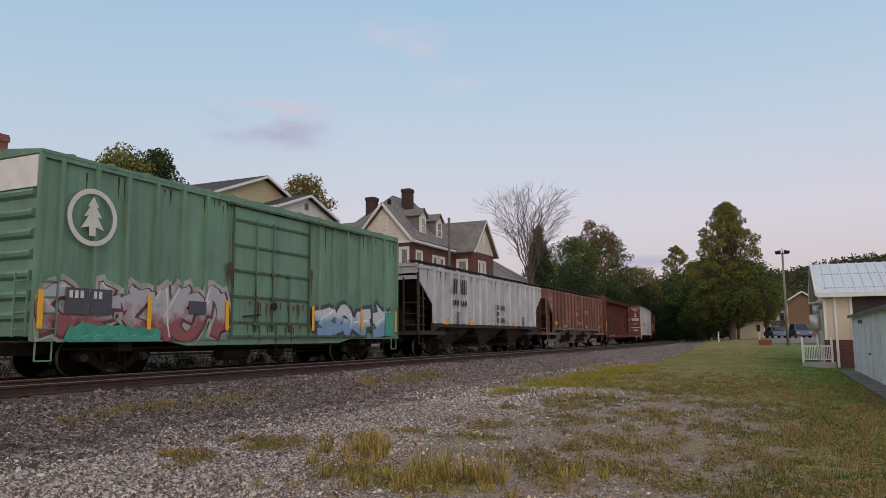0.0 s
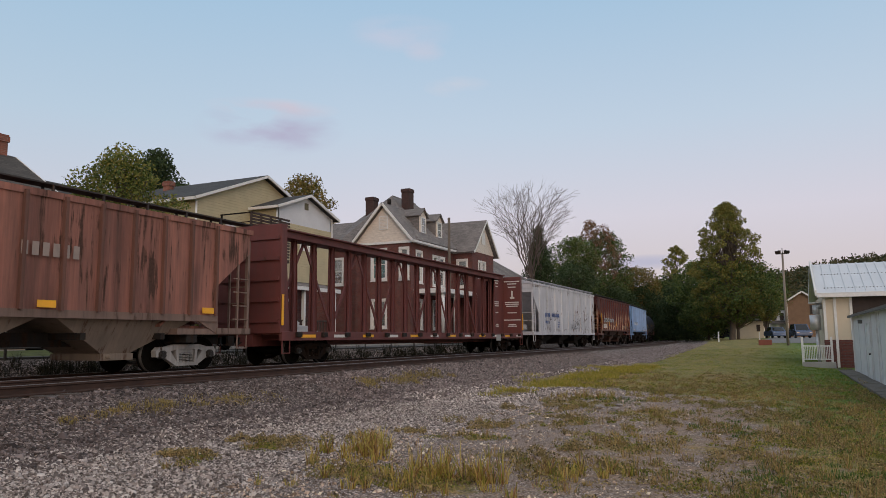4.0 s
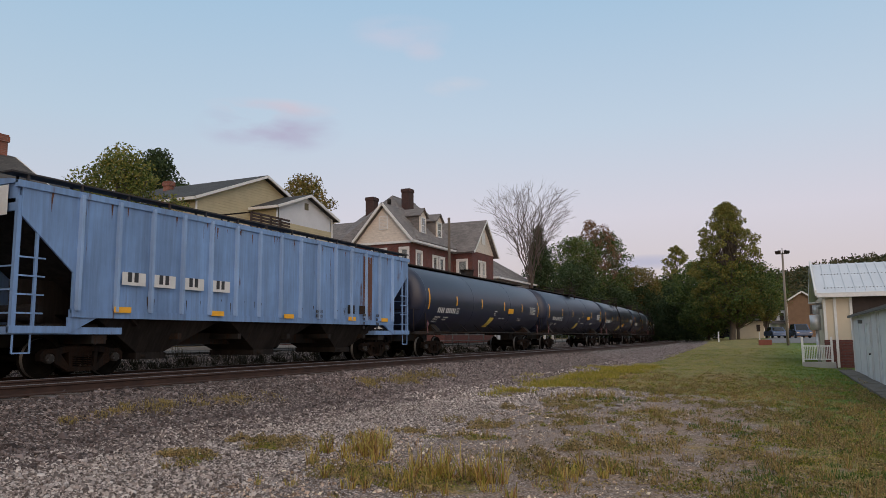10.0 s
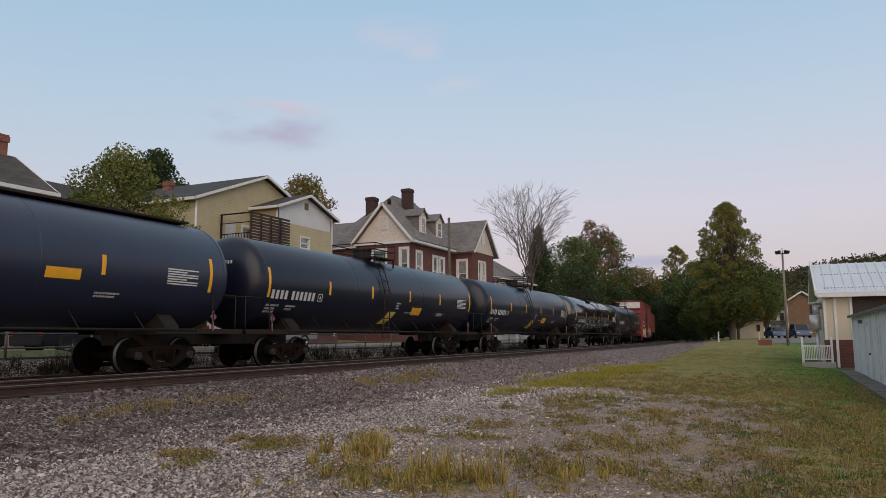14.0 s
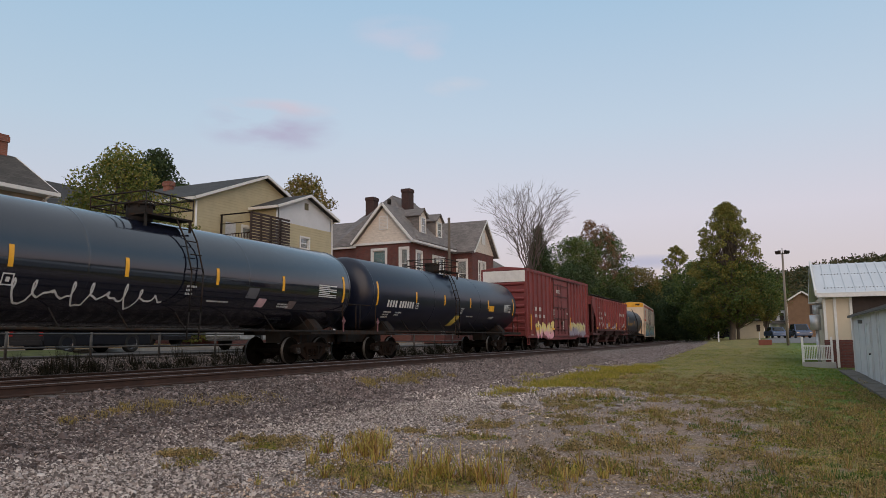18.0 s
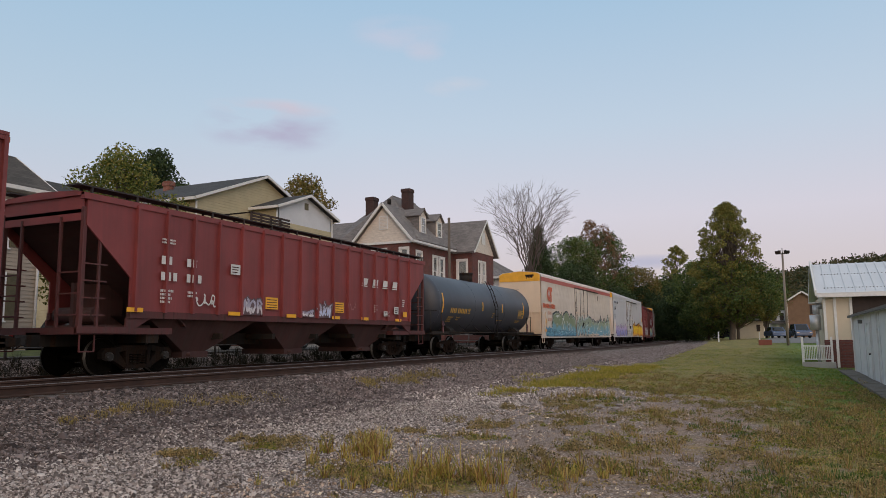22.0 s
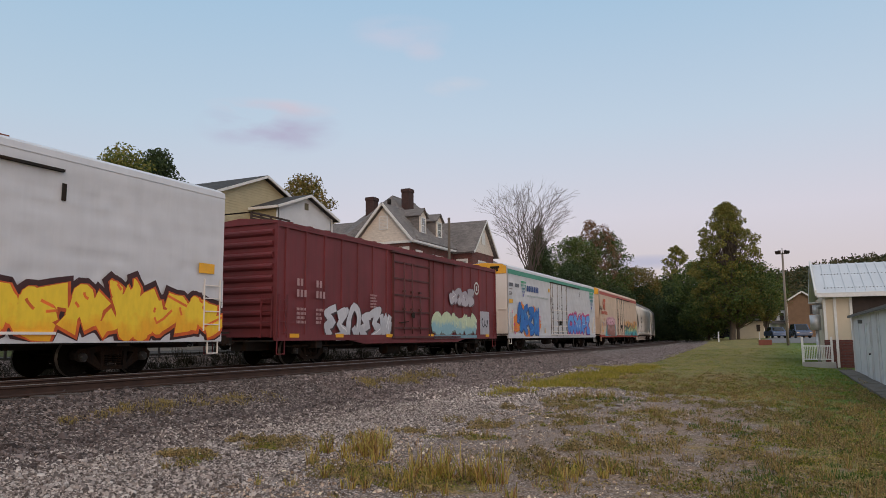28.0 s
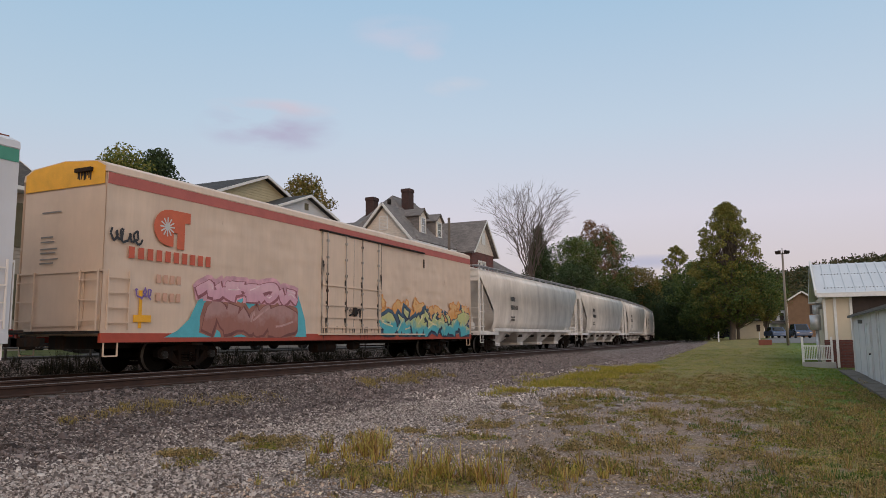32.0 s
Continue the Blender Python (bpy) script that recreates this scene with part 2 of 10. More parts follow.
RUST = (0.16, 0.065, 0.032)
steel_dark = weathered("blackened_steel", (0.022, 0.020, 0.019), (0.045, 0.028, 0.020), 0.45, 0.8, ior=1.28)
# darker than real steel: the shade beneath the cars is put into this colour
shaded_truck_rust = weathered("shaded_truck_steel", (0.013, 0.0105, 0.0095), (0.024, 0.015, 0.011), 0.5, 0.95, ior=1.15)
truck_grey = weathered("grey_truck_steel", (0.30, 0.29, 0.28), (0.09, 0.052, 0.033), 0.25, 0.8)
# wheels near-black, with the shade of the underframe painted in
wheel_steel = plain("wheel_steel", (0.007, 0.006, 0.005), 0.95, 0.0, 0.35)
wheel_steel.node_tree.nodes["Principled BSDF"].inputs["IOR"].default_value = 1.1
tread_steel = plain("worn_tread_steel", (0.09, 0.085, 0.08), 0.5, 0.7)
rail_rust = plain("rusty_rail", (0.052, 0.027, 0.019), 0.8, 0.2, 0.3, 3)
rail_head = plain("dull_rail_head", (0.17, 0.145, 0.135), 0.5, 0.6)

# ---- ground ----
PROFILE_U = [-400, -60, -34, -26.5, -25.2, -24.8, -19.6, -19.2, -18.7, -18.3, -14.8, -13.6, -13.2, -10.35, -9.7, -8.7, -7.0, -4.0, 0.0, 2.3, 4.0, 40, 400]
PROFILE_Z = [6.0, 1.2, 0.6, 0.40, 0.34, 0.20, 0.16, 0.10, -0.40, -0.43, -0.36, -0.24, -0.20, -0.195, -0.29, -0.60, -0.72, -0.78, -0.82, -0.98, -1.02, -1.2, -2.0]
FAR_Z = [6.0, 1.2, 0.6, 0.40, 0.34, 0.20, 0.16, 0.10, -0.40, -0.43, -0.36, -0.24, -0.20, -0.195, -0.25, -0.24, -0.06, 0.18, 0.28, 0.30, 0.32, 0.5, 3.0]


def ground_z(x, y):
    u = np.asarray(x, float) - bend(np.asarray(y, float))
    k = np.clip((np.asarray(y, float) - 34.0) / 51.0, 0, 1)
    k = k * k * (3 - 2 * k)
    return np.interp(u, PROFILE_U, PROFILE_Z) * (1 - k) + np.interp(u, PROFILE_U, FAR_Z) * k


EDGE_Y = [0, 6, 12, 17, 19.5, 21, 22.5, 25, 60, 400]
EDGE_U = [-0.5, -0.6, -0.9, -1.7, -2.7, -4.3, -6.5, -6.9, -6.9, -6.9]
# weedy patches in the gravel: u, y, half width, half length, strength
PATCHES = [(-9.3, 8.0, 0.28, 1.0, 0.6), (-9.35, 10.6, 0.25, 1.0, 0.6), (-9.35, 17.8, 0.25, 2.4, 0.6), (-7.1, 23.5, 0.6, 3.0, 0.9), (-6.6, 18.2, 0.5, 1.3, 0.6), (-4.3, 16.2, 0.8, 1.0, 0.7), (-4.4, 7.1, 0.5, 0.5, 0.6),
           (-3.1, 6.7, 0.7, 0.4, 0.7), (-6.45, 6.5, 0.3, 0.35, 0.6), (-6.4, 7.95, 0.5, 0.35, 0.6), (-2.4, 8.1, 0.35, 0.4, 0.7), (-5.2, 12.5, 0.5, 0.6, 0.5), (-4.4, 10.0, 0.6, 0.6, 0.5), (-3.2, 12.6, 0.5, 0.9, 0.5), (-2.0, 10.2, 0.7, 0.8, 0.6), (-2.4, 15.0, 0.5, 1.1, 0.5)]


def grass_share(x, y):
    """0 on stone, 1 on turf: the edge wanders."""
    out = []
    for px, py in zip(np.ravel(x), np.ravel(y)):
        u = px - float(bend(py))
        if u < -18.6:
            out.append(1.0 if u < -25.0 else 0.0)
            continue
        w = noise.noise((px * 0.33, py * 0.21, 3.1)) * 0.5 + noise.noise((px * 1.1, py * 0.8, 7.7)) * 0.5
        near = min(1.0, max(0.0, (23 - py) / 3.0))
        d = (u - float(np.interp(py, EDGE_Y, EDGE_U))) / (0.45 + 0.9 * near) + w * 1.3
        g = min(1.0, max(0.0, d * 0.5 + 0.5))
        g *= 1 - 0.42 * near * min(1.0, max(0.0, (2.2 - u) / 2.0))
        if near > 0 and -6.0 < u < 0.5:
            lush = min(1.0, max(0.0, (u + 5.8) / 3.5)) * min(1.0, max(0.0, (19 - py) / 5.0))
            g = max(g, lush * (0.30 + 0.75 * w))
        if py < 32 and u < 0:
            for cu, cy, ru, ry, k in PATCHES:
                q = ((u - cu) / ru) ** 2 + ((py - cy) / ry) ** 2
                if q < 4:
                    g = max(g, k * math.exp(-q * 0.8) + w * 0.25 * math.exp(-q * 0.4))
        out.append(min(1.0, max(0.0, g)))
    return np.array(out)


def dryness(x, y):
    u = x - bend(y)
    band = np.exp(-((u + 6.2) / 1.5) ** 2) * np.exp(-((y - 27) / 8.0) ** 2) * 0.85
    spot = np.exp(-((u + 1.9) / 1.0) ** 2 - ((y - 28.5) / 3.0) ** 2) * 0.85
    near = np.clip((19 - y) / 9, 0, 1) * 0.62 * np.clip((1.4 - u) / 2.5, 0, 1)
    shoulder = np.clip((-8.6 - u) / 0.3, 0, 1) * 0.8
    return np.clip(np.maximum(np.maximum(np.maximum(band, spot), near), shoulder), 0, 1)


def ground_material():
    m, nt, s = base("gravel_and_turf", 0.95)
    vec = coords(nt)
    at = nt.nodes.new("ShaderNodeAttribute")
    at.attribute_name = "turf"
    pale = nt.nodes.new("ShaderNodeAttribute")
    pale.attribute_name = "pale"
    vor = nt.nodes.new("ShaderNodeTexVoronoi")
    vor.inputs["Scale"].default_value = 24.0
    nt.links.new(vec, vor.inputs["Vector"])
    vor2 = nt.nodes.new("ShaderNodeTexVoronoi")
    vor2.inputs["Scale"].default_value = 48.0
    nt.links.new(vec, vor2.inputs["Vector"])
    big = noise_of(nt, vec, 0.6, 5)
    stone = ramp(nt, vor.outputs["Color"], [(0.15, (0.10, 0.082, 0.075)), (0.5, (0.215, 0.18, 0.168)), (0.9, (0.40, 0.345, 0.325))])
    small = ramp(nt, vor2.outputs["Color"], [(0.1, (0.11, 0.092, 0.085)), (0.5, (0.31, 0.265, 0.248)), (0.9, (0.64, 0.57, 0.545))])
    stone = mixed(nt, pale.outputs["Fac"], stone, small)
    # shade between stones painted in: gaps darkened, stone middles brightened
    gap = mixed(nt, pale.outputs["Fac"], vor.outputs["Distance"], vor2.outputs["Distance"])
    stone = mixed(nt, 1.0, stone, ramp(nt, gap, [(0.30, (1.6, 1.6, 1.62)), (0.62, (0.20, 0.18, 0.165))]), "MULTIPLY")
    stone = mixed(nt, 0.5, stone, ramp(nt, big, [(0.3, (0.62, 0.60, 0.60)), (0.7, (1, 0.97, 0.94))]), "MULTIPLY")
    soil = nt.nodes.new("ShaderNodeAttribute")
    soil.attribute_name = "soil"
    stone = mixed(nt, math_of(nt, "MULTIPLY", soil.outputs["Fac"], ramp(nt, noise_of(nt, vec, 3.0, 5, 0.65), [(0.35, (0.25, 0.25, 0.25)), (0.6, (1, 1, 1))])), stone, ramp(nt, noise_of(nt, vec, 14.0, 5), [(0.35, (0.150, 0.100, 0.068)), (0.65, (0.360, 0.262, 0.188))]))
    stone = mixed(nt, 1.0, stone, (1.04, 0.985, 0.93), "MULTIPLY")
    n2 = noise_of(nt, coords(nt, (1, 1, 1)), 28, 4)
    n1 = math_of(nt, "ADD", math_of(nt, "MULTIPLY", noise_of(nt, vec, 0.8, 6, 0.65), 0.5), math_of(nt, "MULTIPLY", noise_of(nt, vec, 4.5, 6, 0.7), 0.5))
    turf = ramp(nt, n1, [(0.34, (0.090, 0.108, 0.022)), (0.47, (0.185, 0.172, 0.042)), (0.62, (0.32, 0.228, 0.080))])
    dry = nt.nodes.new("ShaderNodeAttribute")
    dry.attribute_name = "dry"
    straw = ramp(nt, n1, [(0.38, (0.10, 0.080, 0.024)), (0.46, (0.22, 0.150, 0.052)), (0.54, (0.34, 0.205, 0.078)), (0.64, (0.19, 0.115, 0.050))])
    lush = nt.nodes.new("ShaderNodeAttribute")
    lush.attribute_name = "lush"
    turf = mixed(nt, lush.outputs["Fac"], turf, ramp(nt, n1, [(0.36, (0.058, 0.128, 0.012)), (0.62, (0.145, 0.205, 0.025))]))
    turf = mixed(nt, dry.outputs["Fac"], turf, straw)
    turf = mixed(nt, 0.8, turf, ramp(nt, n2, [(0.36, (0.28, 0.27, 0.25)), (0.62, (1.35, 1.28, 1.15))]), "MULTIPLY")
    mask = math_of(nt, "ADD", at.outputs["Fac"], math_of(nt, "MULTIPLY", math_of(nt, "SUBTRACT", noise_of(nt, vec, 2.6, 6, 0.7), 0.5), 1.1), True)
    mask = ramp(nt, mask, [(0.42, (0, 0, 0)), (0.60, (1, 1, 1))])
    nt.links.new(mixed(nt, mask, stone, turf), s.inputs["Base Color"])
    hgt = mixed(nt, mask, vor.outputs["Distance"], n2)
    nt.links.new(bump(nt, hgt, 0.8, 0.05), s.inputs["Normal"])
    return m


def spread(parts):
    out = []
    for a, b, n in parts:
        out += list(np.linspace(a, b, n, endpoint=False))
    return np.array(out + [parts[-1][1]])


GX = spread([(-1500, -400, 6), (-400, -60, 14), (-60, -27, 16), (-27, -17, 34), (-17, -11, 10), (-11, -6, 26), (-6, 5, 48), (5, 40, 18), (40, 400, 12), (400, 1500, 5)])
GY = spread([(-900, -60, 7), (-60, 2, 24), (2, 30, 90), (30, 90, 90), (90, 200, 60), (200, 700, 25), (700, 3200, 8)])


def build_ground():
    xx, yy = np.meshgrid(GX, GY)
    # the columns follow the bend of the line close to it
    near = np.clip(1 - (np.abs(xx + 12) - 30) / 200, 0, 1)
    xx = xx + bend(np.clip(yy, 0, 480)) * near
    zz = ground_z(xx, yy)
    for idx in np.ndindex(xx.shape):
        if -20 < xx[idx] < 6 and 0 < yy[idx] < 60:
            zz[idx] += 0.05 * noise.noise((xx[idx] * 0.5, yy[idx] * 0.5, 0)) + 0.02 * noise.noise((xx[idx] * 2.1, yy[idx] * 2.1, 5))
    ny, nx = xx.shape
    verts = list(zip(xx.ravel().tolist(), yy.ravel().tolist(), zz.ravel().tolist()))
    faces = [(j * nx + i, j * nx + i + 1, (j + 1) * nx + i + 1, (j + 1) * nx + i) for j in range(ny - 1) for i in range(nx - 1)]
    me = mesh_of("ground", verts, faces)
    for nm, vals in (("turf", grass_share(xx, yy)), ("pale", np.clip((xx.ravel() - bend(yy.ravel()) + 8.2) / 1.5, 0, 1) * np.clip((78 - yy.ravel()) / 44, 0, 1)), ("dry", dryness(xx.ravel(), yy.ravel())), ("soil", np.clip((xx.ravel() - bend(yy.ravel()) + 5.2) / 3.4, 0, 1) * np.clip((22 - yy.ravel()) / 6, 0, 1) * 0.9), ("lush", np.clip((xx.ravel() - bend(yy.ravel()) + 1.7) / 3.0, 0, 1) * np.clip((yy.ravel() - 11) / 6, 0, 1))):
        a = me.attributes.new(nm, "FLOAT", "POINT")
        a.data.foreach_set("value", np.asarray(vals, dtype=np.float32))
    me.materials.append(ground_material())
    me.polygons.foreach_set("use_smooth", [True] * len(me.polygons))
    return tagged(new("ground", me), "grey ballast and gravel running into patchy autumn grass", "ground", "", "structure")


build_ground()

# ---- tracks ----
RAIL_SHAPE = [(-0.075, 0), (0.075, 0), (0.075, 0.02), (0.014, 0.04), (0.012, 0.125), (0.037, 0.138), (0.037, 0.17), (0.030, 0.176), (-0.030, 0.176), (-0.037, 0.17), (-0.037, 0.138), (-0.012, 0.125), (-0.014, 0.04), (-0.075, 0.02)]


def rail_mesh(side, z):
    verts, faces, mats = [], [], []
    n = len(RAIL_SHAPE)
    ss = list(np.arange(-70, 40, 10.0)) + list(np.arange(40, 330, 4.0))
    for s in ss:
        for px, pz in RAIL_SHAPE:
            verts.append(track_point(s, side + px, z - 0.176 + pz))
    for k in range(len(ss) - 1):
        for i in range(n):
            faces.append((k * n + i, k * n + (i + 1) % n, (k + 1) * n + (i + 1) % n, (k + 1) * n + i))
            mats.append(1 if 6 <= i <= 8 else 0)
    me = mesh_of("rail", verts, faces)
    me.materials.append(rail_rust)
    me.materials.append(rail_head)
    me.polygons.foreach_set("material_index", mats)
    return me


tie_wood = plain("creosoted_tie_wood", (0.075, 0.058, 0.048), 0.95, 0, 0.35, 5, (1, 6, 6), 0.5)
tie_mesh = {}


def build_track(name, cx, z, label):
    root = tagged(new(name), label, "railway track", "tracks", "structure")
    for side in (-0.7175 - 0.036, 0.7175 + 0.036):
        link("rail", rail_mesh(cx + side, z), root)
    if not tie_mesh:
        bm = boxed(-1.3, 1.3, -0.115, 0.115, -0.19, 0, 0.012)
        me = bpy.data.meshes.new("tie")
        bm.to_mesh(me)
        bm.free()
        me.materials.append(tie_wood)
        tie_mesh[0] = me
    rnd = random.Random(5)
    s = -8.0
    while s < 120:
        tie = link("tie", tie_mesh[0], root)
        tie.matrix_basis = track_pose(s, cx + rnd.uniform(-0.05, 0.05), z - 0.176 + rnd.uniform(-0.012, 0.004)) @ pose(0, 0, 0, 0, 0, rnd.uniform(-1.5, 1.5))
        s += 0.5 if s < 75 else 0.52
    return root


build_track("track_near", NEAR_X, 0.0, "empty rusty rails on dark wooden ties in grey ballast")
build_track("track_train", TRAIN_X, TRAIN_Z, "rusty rails on dark wooden ties under the train")

# ---- railway cars: local y runs to the rear of the train, x to the side, z up from the rail ----
PAINTS = {}


def paint(name, colour, rough=0.6, vary=0.10):
    if name not in PAINTS:
        PAINTS[name] = plain(name, colour, rough, 0, vary, 3.0)
    return PAINTS[name]


white_mark = paint("white_lettering", (0.62, 0.62, 0.60))
black_mark = paint("black_lettering", (0.03, 0.03, 0.035))
yellow_strip = paint("yellow_reflector", (0.85, 0.42, 0.02), 0.4)
red_mark = paint("red_lettering", (0.55, 0.11, 0.06))
placard_white = paint("faded_placard", (0.20, 0.09, 0.10))
lamp_white = paint("white_plate", (0.68, 0.68, 0.66))
bearing_cap = plain("bearing_cap", (0.022, 0.019, 0.017), 0.8)
MESHES = {}


def shared(key, build, material):
    """One mesh for alike pieces, made the first time that it is asked for."""
    if key not in MESHES:
        bm = build()
        me = bpy.data.meshes.new(key if isinstance(key, str) else key[0])
        bm.to_mesh(me)
        bm.free()
        for m in material if isinstance(material, (list, tuple)) else [material]:
            me.materials.append(m)
        MESHES[key] = me
    return MESHES[key]


WHEEL_R = 0.457
ROLLERS = []


def wheelset_bm():
    bm = bm_new()
    rod(bm, (-1.02, 0, 0), (1.02, 0, 0), 0.085, 10)
    for s in (-1, 1):
        prof = [(0.68, 0.49), (0.715, 0.485), (0.725, WHEEL_R), (0.82, WHEEL_R - 0.006), (0.82, 0.36), (0.79, 0.35), (0.775, 0.17), (0.83, 0.15), (0.84, 0.0)]
        n = 24
        rings = []
        for px, r in prof:
            if r == 0:
                rings.append([bm.verts.new((s * px, 0, 0))])
            else:
                rings.append([bm.verts.new((s * px, r * math.cos(k * math.tau / n), r * math.sin(k * math.tau / n))) for k in range(n)])
        for i in range(len(rings) - 1):
            a, b = rings[i], rings[i + 1]
            for k in range(n):
                q = [a[k], a[(k + 1) % n]] + ([b[(k + 1) % n], b[k]] if len(b) > 1 else [b[0]])
                f = bm.faces.new(q if s > 0 else q[::-1])
                f.material_index = 1 if i == 2 else 0
                f.smooth = i in (1, 2)
        bm.faces.new(rings[0][::-1] if s > 0 else rings[0])
        rod(bm, (s * 0.98, 0, 0), (s * 1.14, 0, 0), 0.11, 12, mat=2)
        rod(bm, (s * 1.14, 0, 0), (s * 1.16, 0, 0), 0.075, 12, mat=2)
        for k in range(3):
            a = k * math.tau / 3
            c = Vector((s * 1.14, 0.078 * math.cos(a), 0.078 * math.sin(a)))
            rod(bm, c, c + Vector((s * 0.03, 0, 0)), 0.02, 6, mat=1)
    return bm


def side_frame_bm():
    bm = bm_new()
    x0, x1 = 0.93, 1.10
    # arched top member with pedestal jaws round the bearings
    top = [(-1.10, 0.40), (-1.12, 0.56), (-1.0, 0.66), (-0.74, 0.67), (-0.45, 0.73), (0.45, 0.73), (0.74, 0.67), (1.0, 0.66), (1.12, 0.56), (1.10, 0.40), (1.02, 0.40), (1.02, 0.52), (0.95, 0.575), (0.80, 0.575), (0.74, 0.52), (0.56, 0.56), (0.40, 0.60), (-0.40, 0.60), (-0.56, 0.56), (-0.74, 0.52), (-0.80, 0.575), (-0.95, 0.575), (-1.02, 0.52), (-1.02, 0.40)]
    prism(bm, top, "x", x0, x1)
    for s in (-1, 1):
        prism(bm, [(s * 0.76, 0.36), (s * 0.72, 0.55), (s * 0.60, 0.57), (s * 0.31, 0.20), (s * 0.40, 0.16)], "x", x0 + 0.01, x1 - 0.01)
        prism(bm, [(s * 0.40, 0.60), (s * 0.30, 0.60), (s * 0.28, 0.20), (s * 0.36, 0.20)], "x", x0, x1)
    prism(bm, [(-0.42, 0.15), (0.42, 0.15), (0.36, 0.24), (-0.36, 0.24)], "x", x0 - 0.02, x1 + 0.02)
    for k in range(4):
        y = -0.21 + k * 0.14
        for j in range(6):
            z = 0.245 + j * 0.043
            rod(bm, (1.03, y, z), (1.03, y, z + 0.024), 0.062, 10)
    box(bm, 0.90, 1.06, -0.27, 0.27, 0.50, 0.62)
    bmesh.ops.recalc_face_normals(bm, faces=bm.faces[:])
    return bm


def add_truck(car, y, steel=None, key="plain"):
    steel = steel or shaded_truck_rust

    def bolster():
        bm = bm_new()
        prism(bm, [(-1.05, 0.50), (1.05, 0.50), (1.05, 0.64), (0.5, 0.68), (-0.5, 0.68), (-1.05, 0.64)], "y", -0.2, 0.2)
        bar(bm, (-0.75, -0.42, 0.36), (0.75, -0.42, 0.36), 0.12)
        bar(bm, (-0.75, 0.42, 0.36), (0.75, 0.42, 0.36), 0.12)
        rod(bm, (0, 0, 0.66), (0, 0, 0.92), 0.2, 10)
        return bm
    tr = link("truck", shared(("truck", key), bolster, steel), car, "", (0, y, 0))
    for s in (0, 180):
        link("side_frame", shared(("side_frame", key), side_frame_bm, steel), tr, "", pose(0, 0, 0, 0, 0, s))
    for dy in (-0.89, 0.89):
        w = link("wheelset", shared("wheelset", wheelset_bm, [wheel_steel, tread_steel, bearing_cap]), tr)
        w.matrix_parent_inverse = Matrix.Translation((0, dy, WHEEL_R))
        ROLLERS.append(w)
    return tr


def coupler_bm():
    bm = bm_new()
    bar(bm, (0, -0.75, 0), (0, 0.1, 0), 0.16, 0.2)
    prism(bm, [(-0.16, -0.1), (0.02, -0.08), (0.06, -0.32), (-0.02, -0.40), (-0.10, -0.30), (-0.2, -0.34)], "z", -0.16, 0.16)
    for k in range(8):
        a, b = k * 0.4, (k + 1) * 0.4
        rod(bm, (0.32 - 0.03 * k, -0.05 - 0.10 * math.sin(a), -0.05 - 0.11 * math.sin(a)), (0.32 - 0.03 * (k + 1), -0.05 - 0.10 * math.sin(b), -0.05 - 0.11 * math.sin(b)), 0.022, 6)
    return bm


def add_couplers(car, half):
    for s in (-1, 1):
        c = link("coupler", shared("coupler", coupler_bm, steel_dark), car, "", pose(0, s * (half + 0.45), 0.82, 0, 0, 0 if s < 0 else 180))


def ladder_bm(w, h, n):
    bm = bm_new()
    for s in (-1, 1):
        bar(bm, (0, s * w / 2, 0), (0, s * w / 2, h), 0.035)
    for k in range(n):
        z = (k + 0.5) * h / n
        bar(bm, (0.01, -w / 2, z), (0.01, w / 2, z), 0.03)
    return bm


def add_ladder(car, x, y, z0, z1, material, n, turn=0, w=0.42):
    me = shared(("ladder", round(z1 - z0, 2), n, w, material.name), lambda: ladder_bm(w, z1 - z0, n), material)
    return link("ladder", me, car, "", pose(x, y, z0, 0, 0, turn))


def lettering(bm, x, y, z, height, chars, width=0.62, gap=0.28, lines=1, spacing=1.6, seed=0, mat=0, slack=0.0):
    """Rows of plain bars, one to a character, on the side at x."""
    rnd = random.Random(seed)
    s = 1 if x > 0 else -1
    for r in range(lines):
        n = chars if r == 0 else max(2, chars - rnd.randint(0, 2))
        for k in range(n):
            if slack and rnd.random() < slack:
                continue
            a = y + s * k * height * (width + gap)
            b = a + s * height * width
            zz = z - r * height * spacing
            box(bm, min(x, x + s * 0.004), max(x, x + s * 0.004), min(a, b), max(a, b), zz, zz + height, mat)


def patch(bm, x, y0, y1, z0, z1, mat=0, t=0.006):
    s = 1 if x > 0 else -1
    box(bm, min(x, x + s * t), max(x, x + s * t), y0, y1, z0, z1, mat)


def blob(bm, x, pts, mat):
    v = [bm.verts.new((x, p[0], p[1])) for p in pts]
    f = bm.faces.new(v)
    f.material_index = mat
    f.normal_update()
    if f.normal.x < 0:
        f.normal_flip()


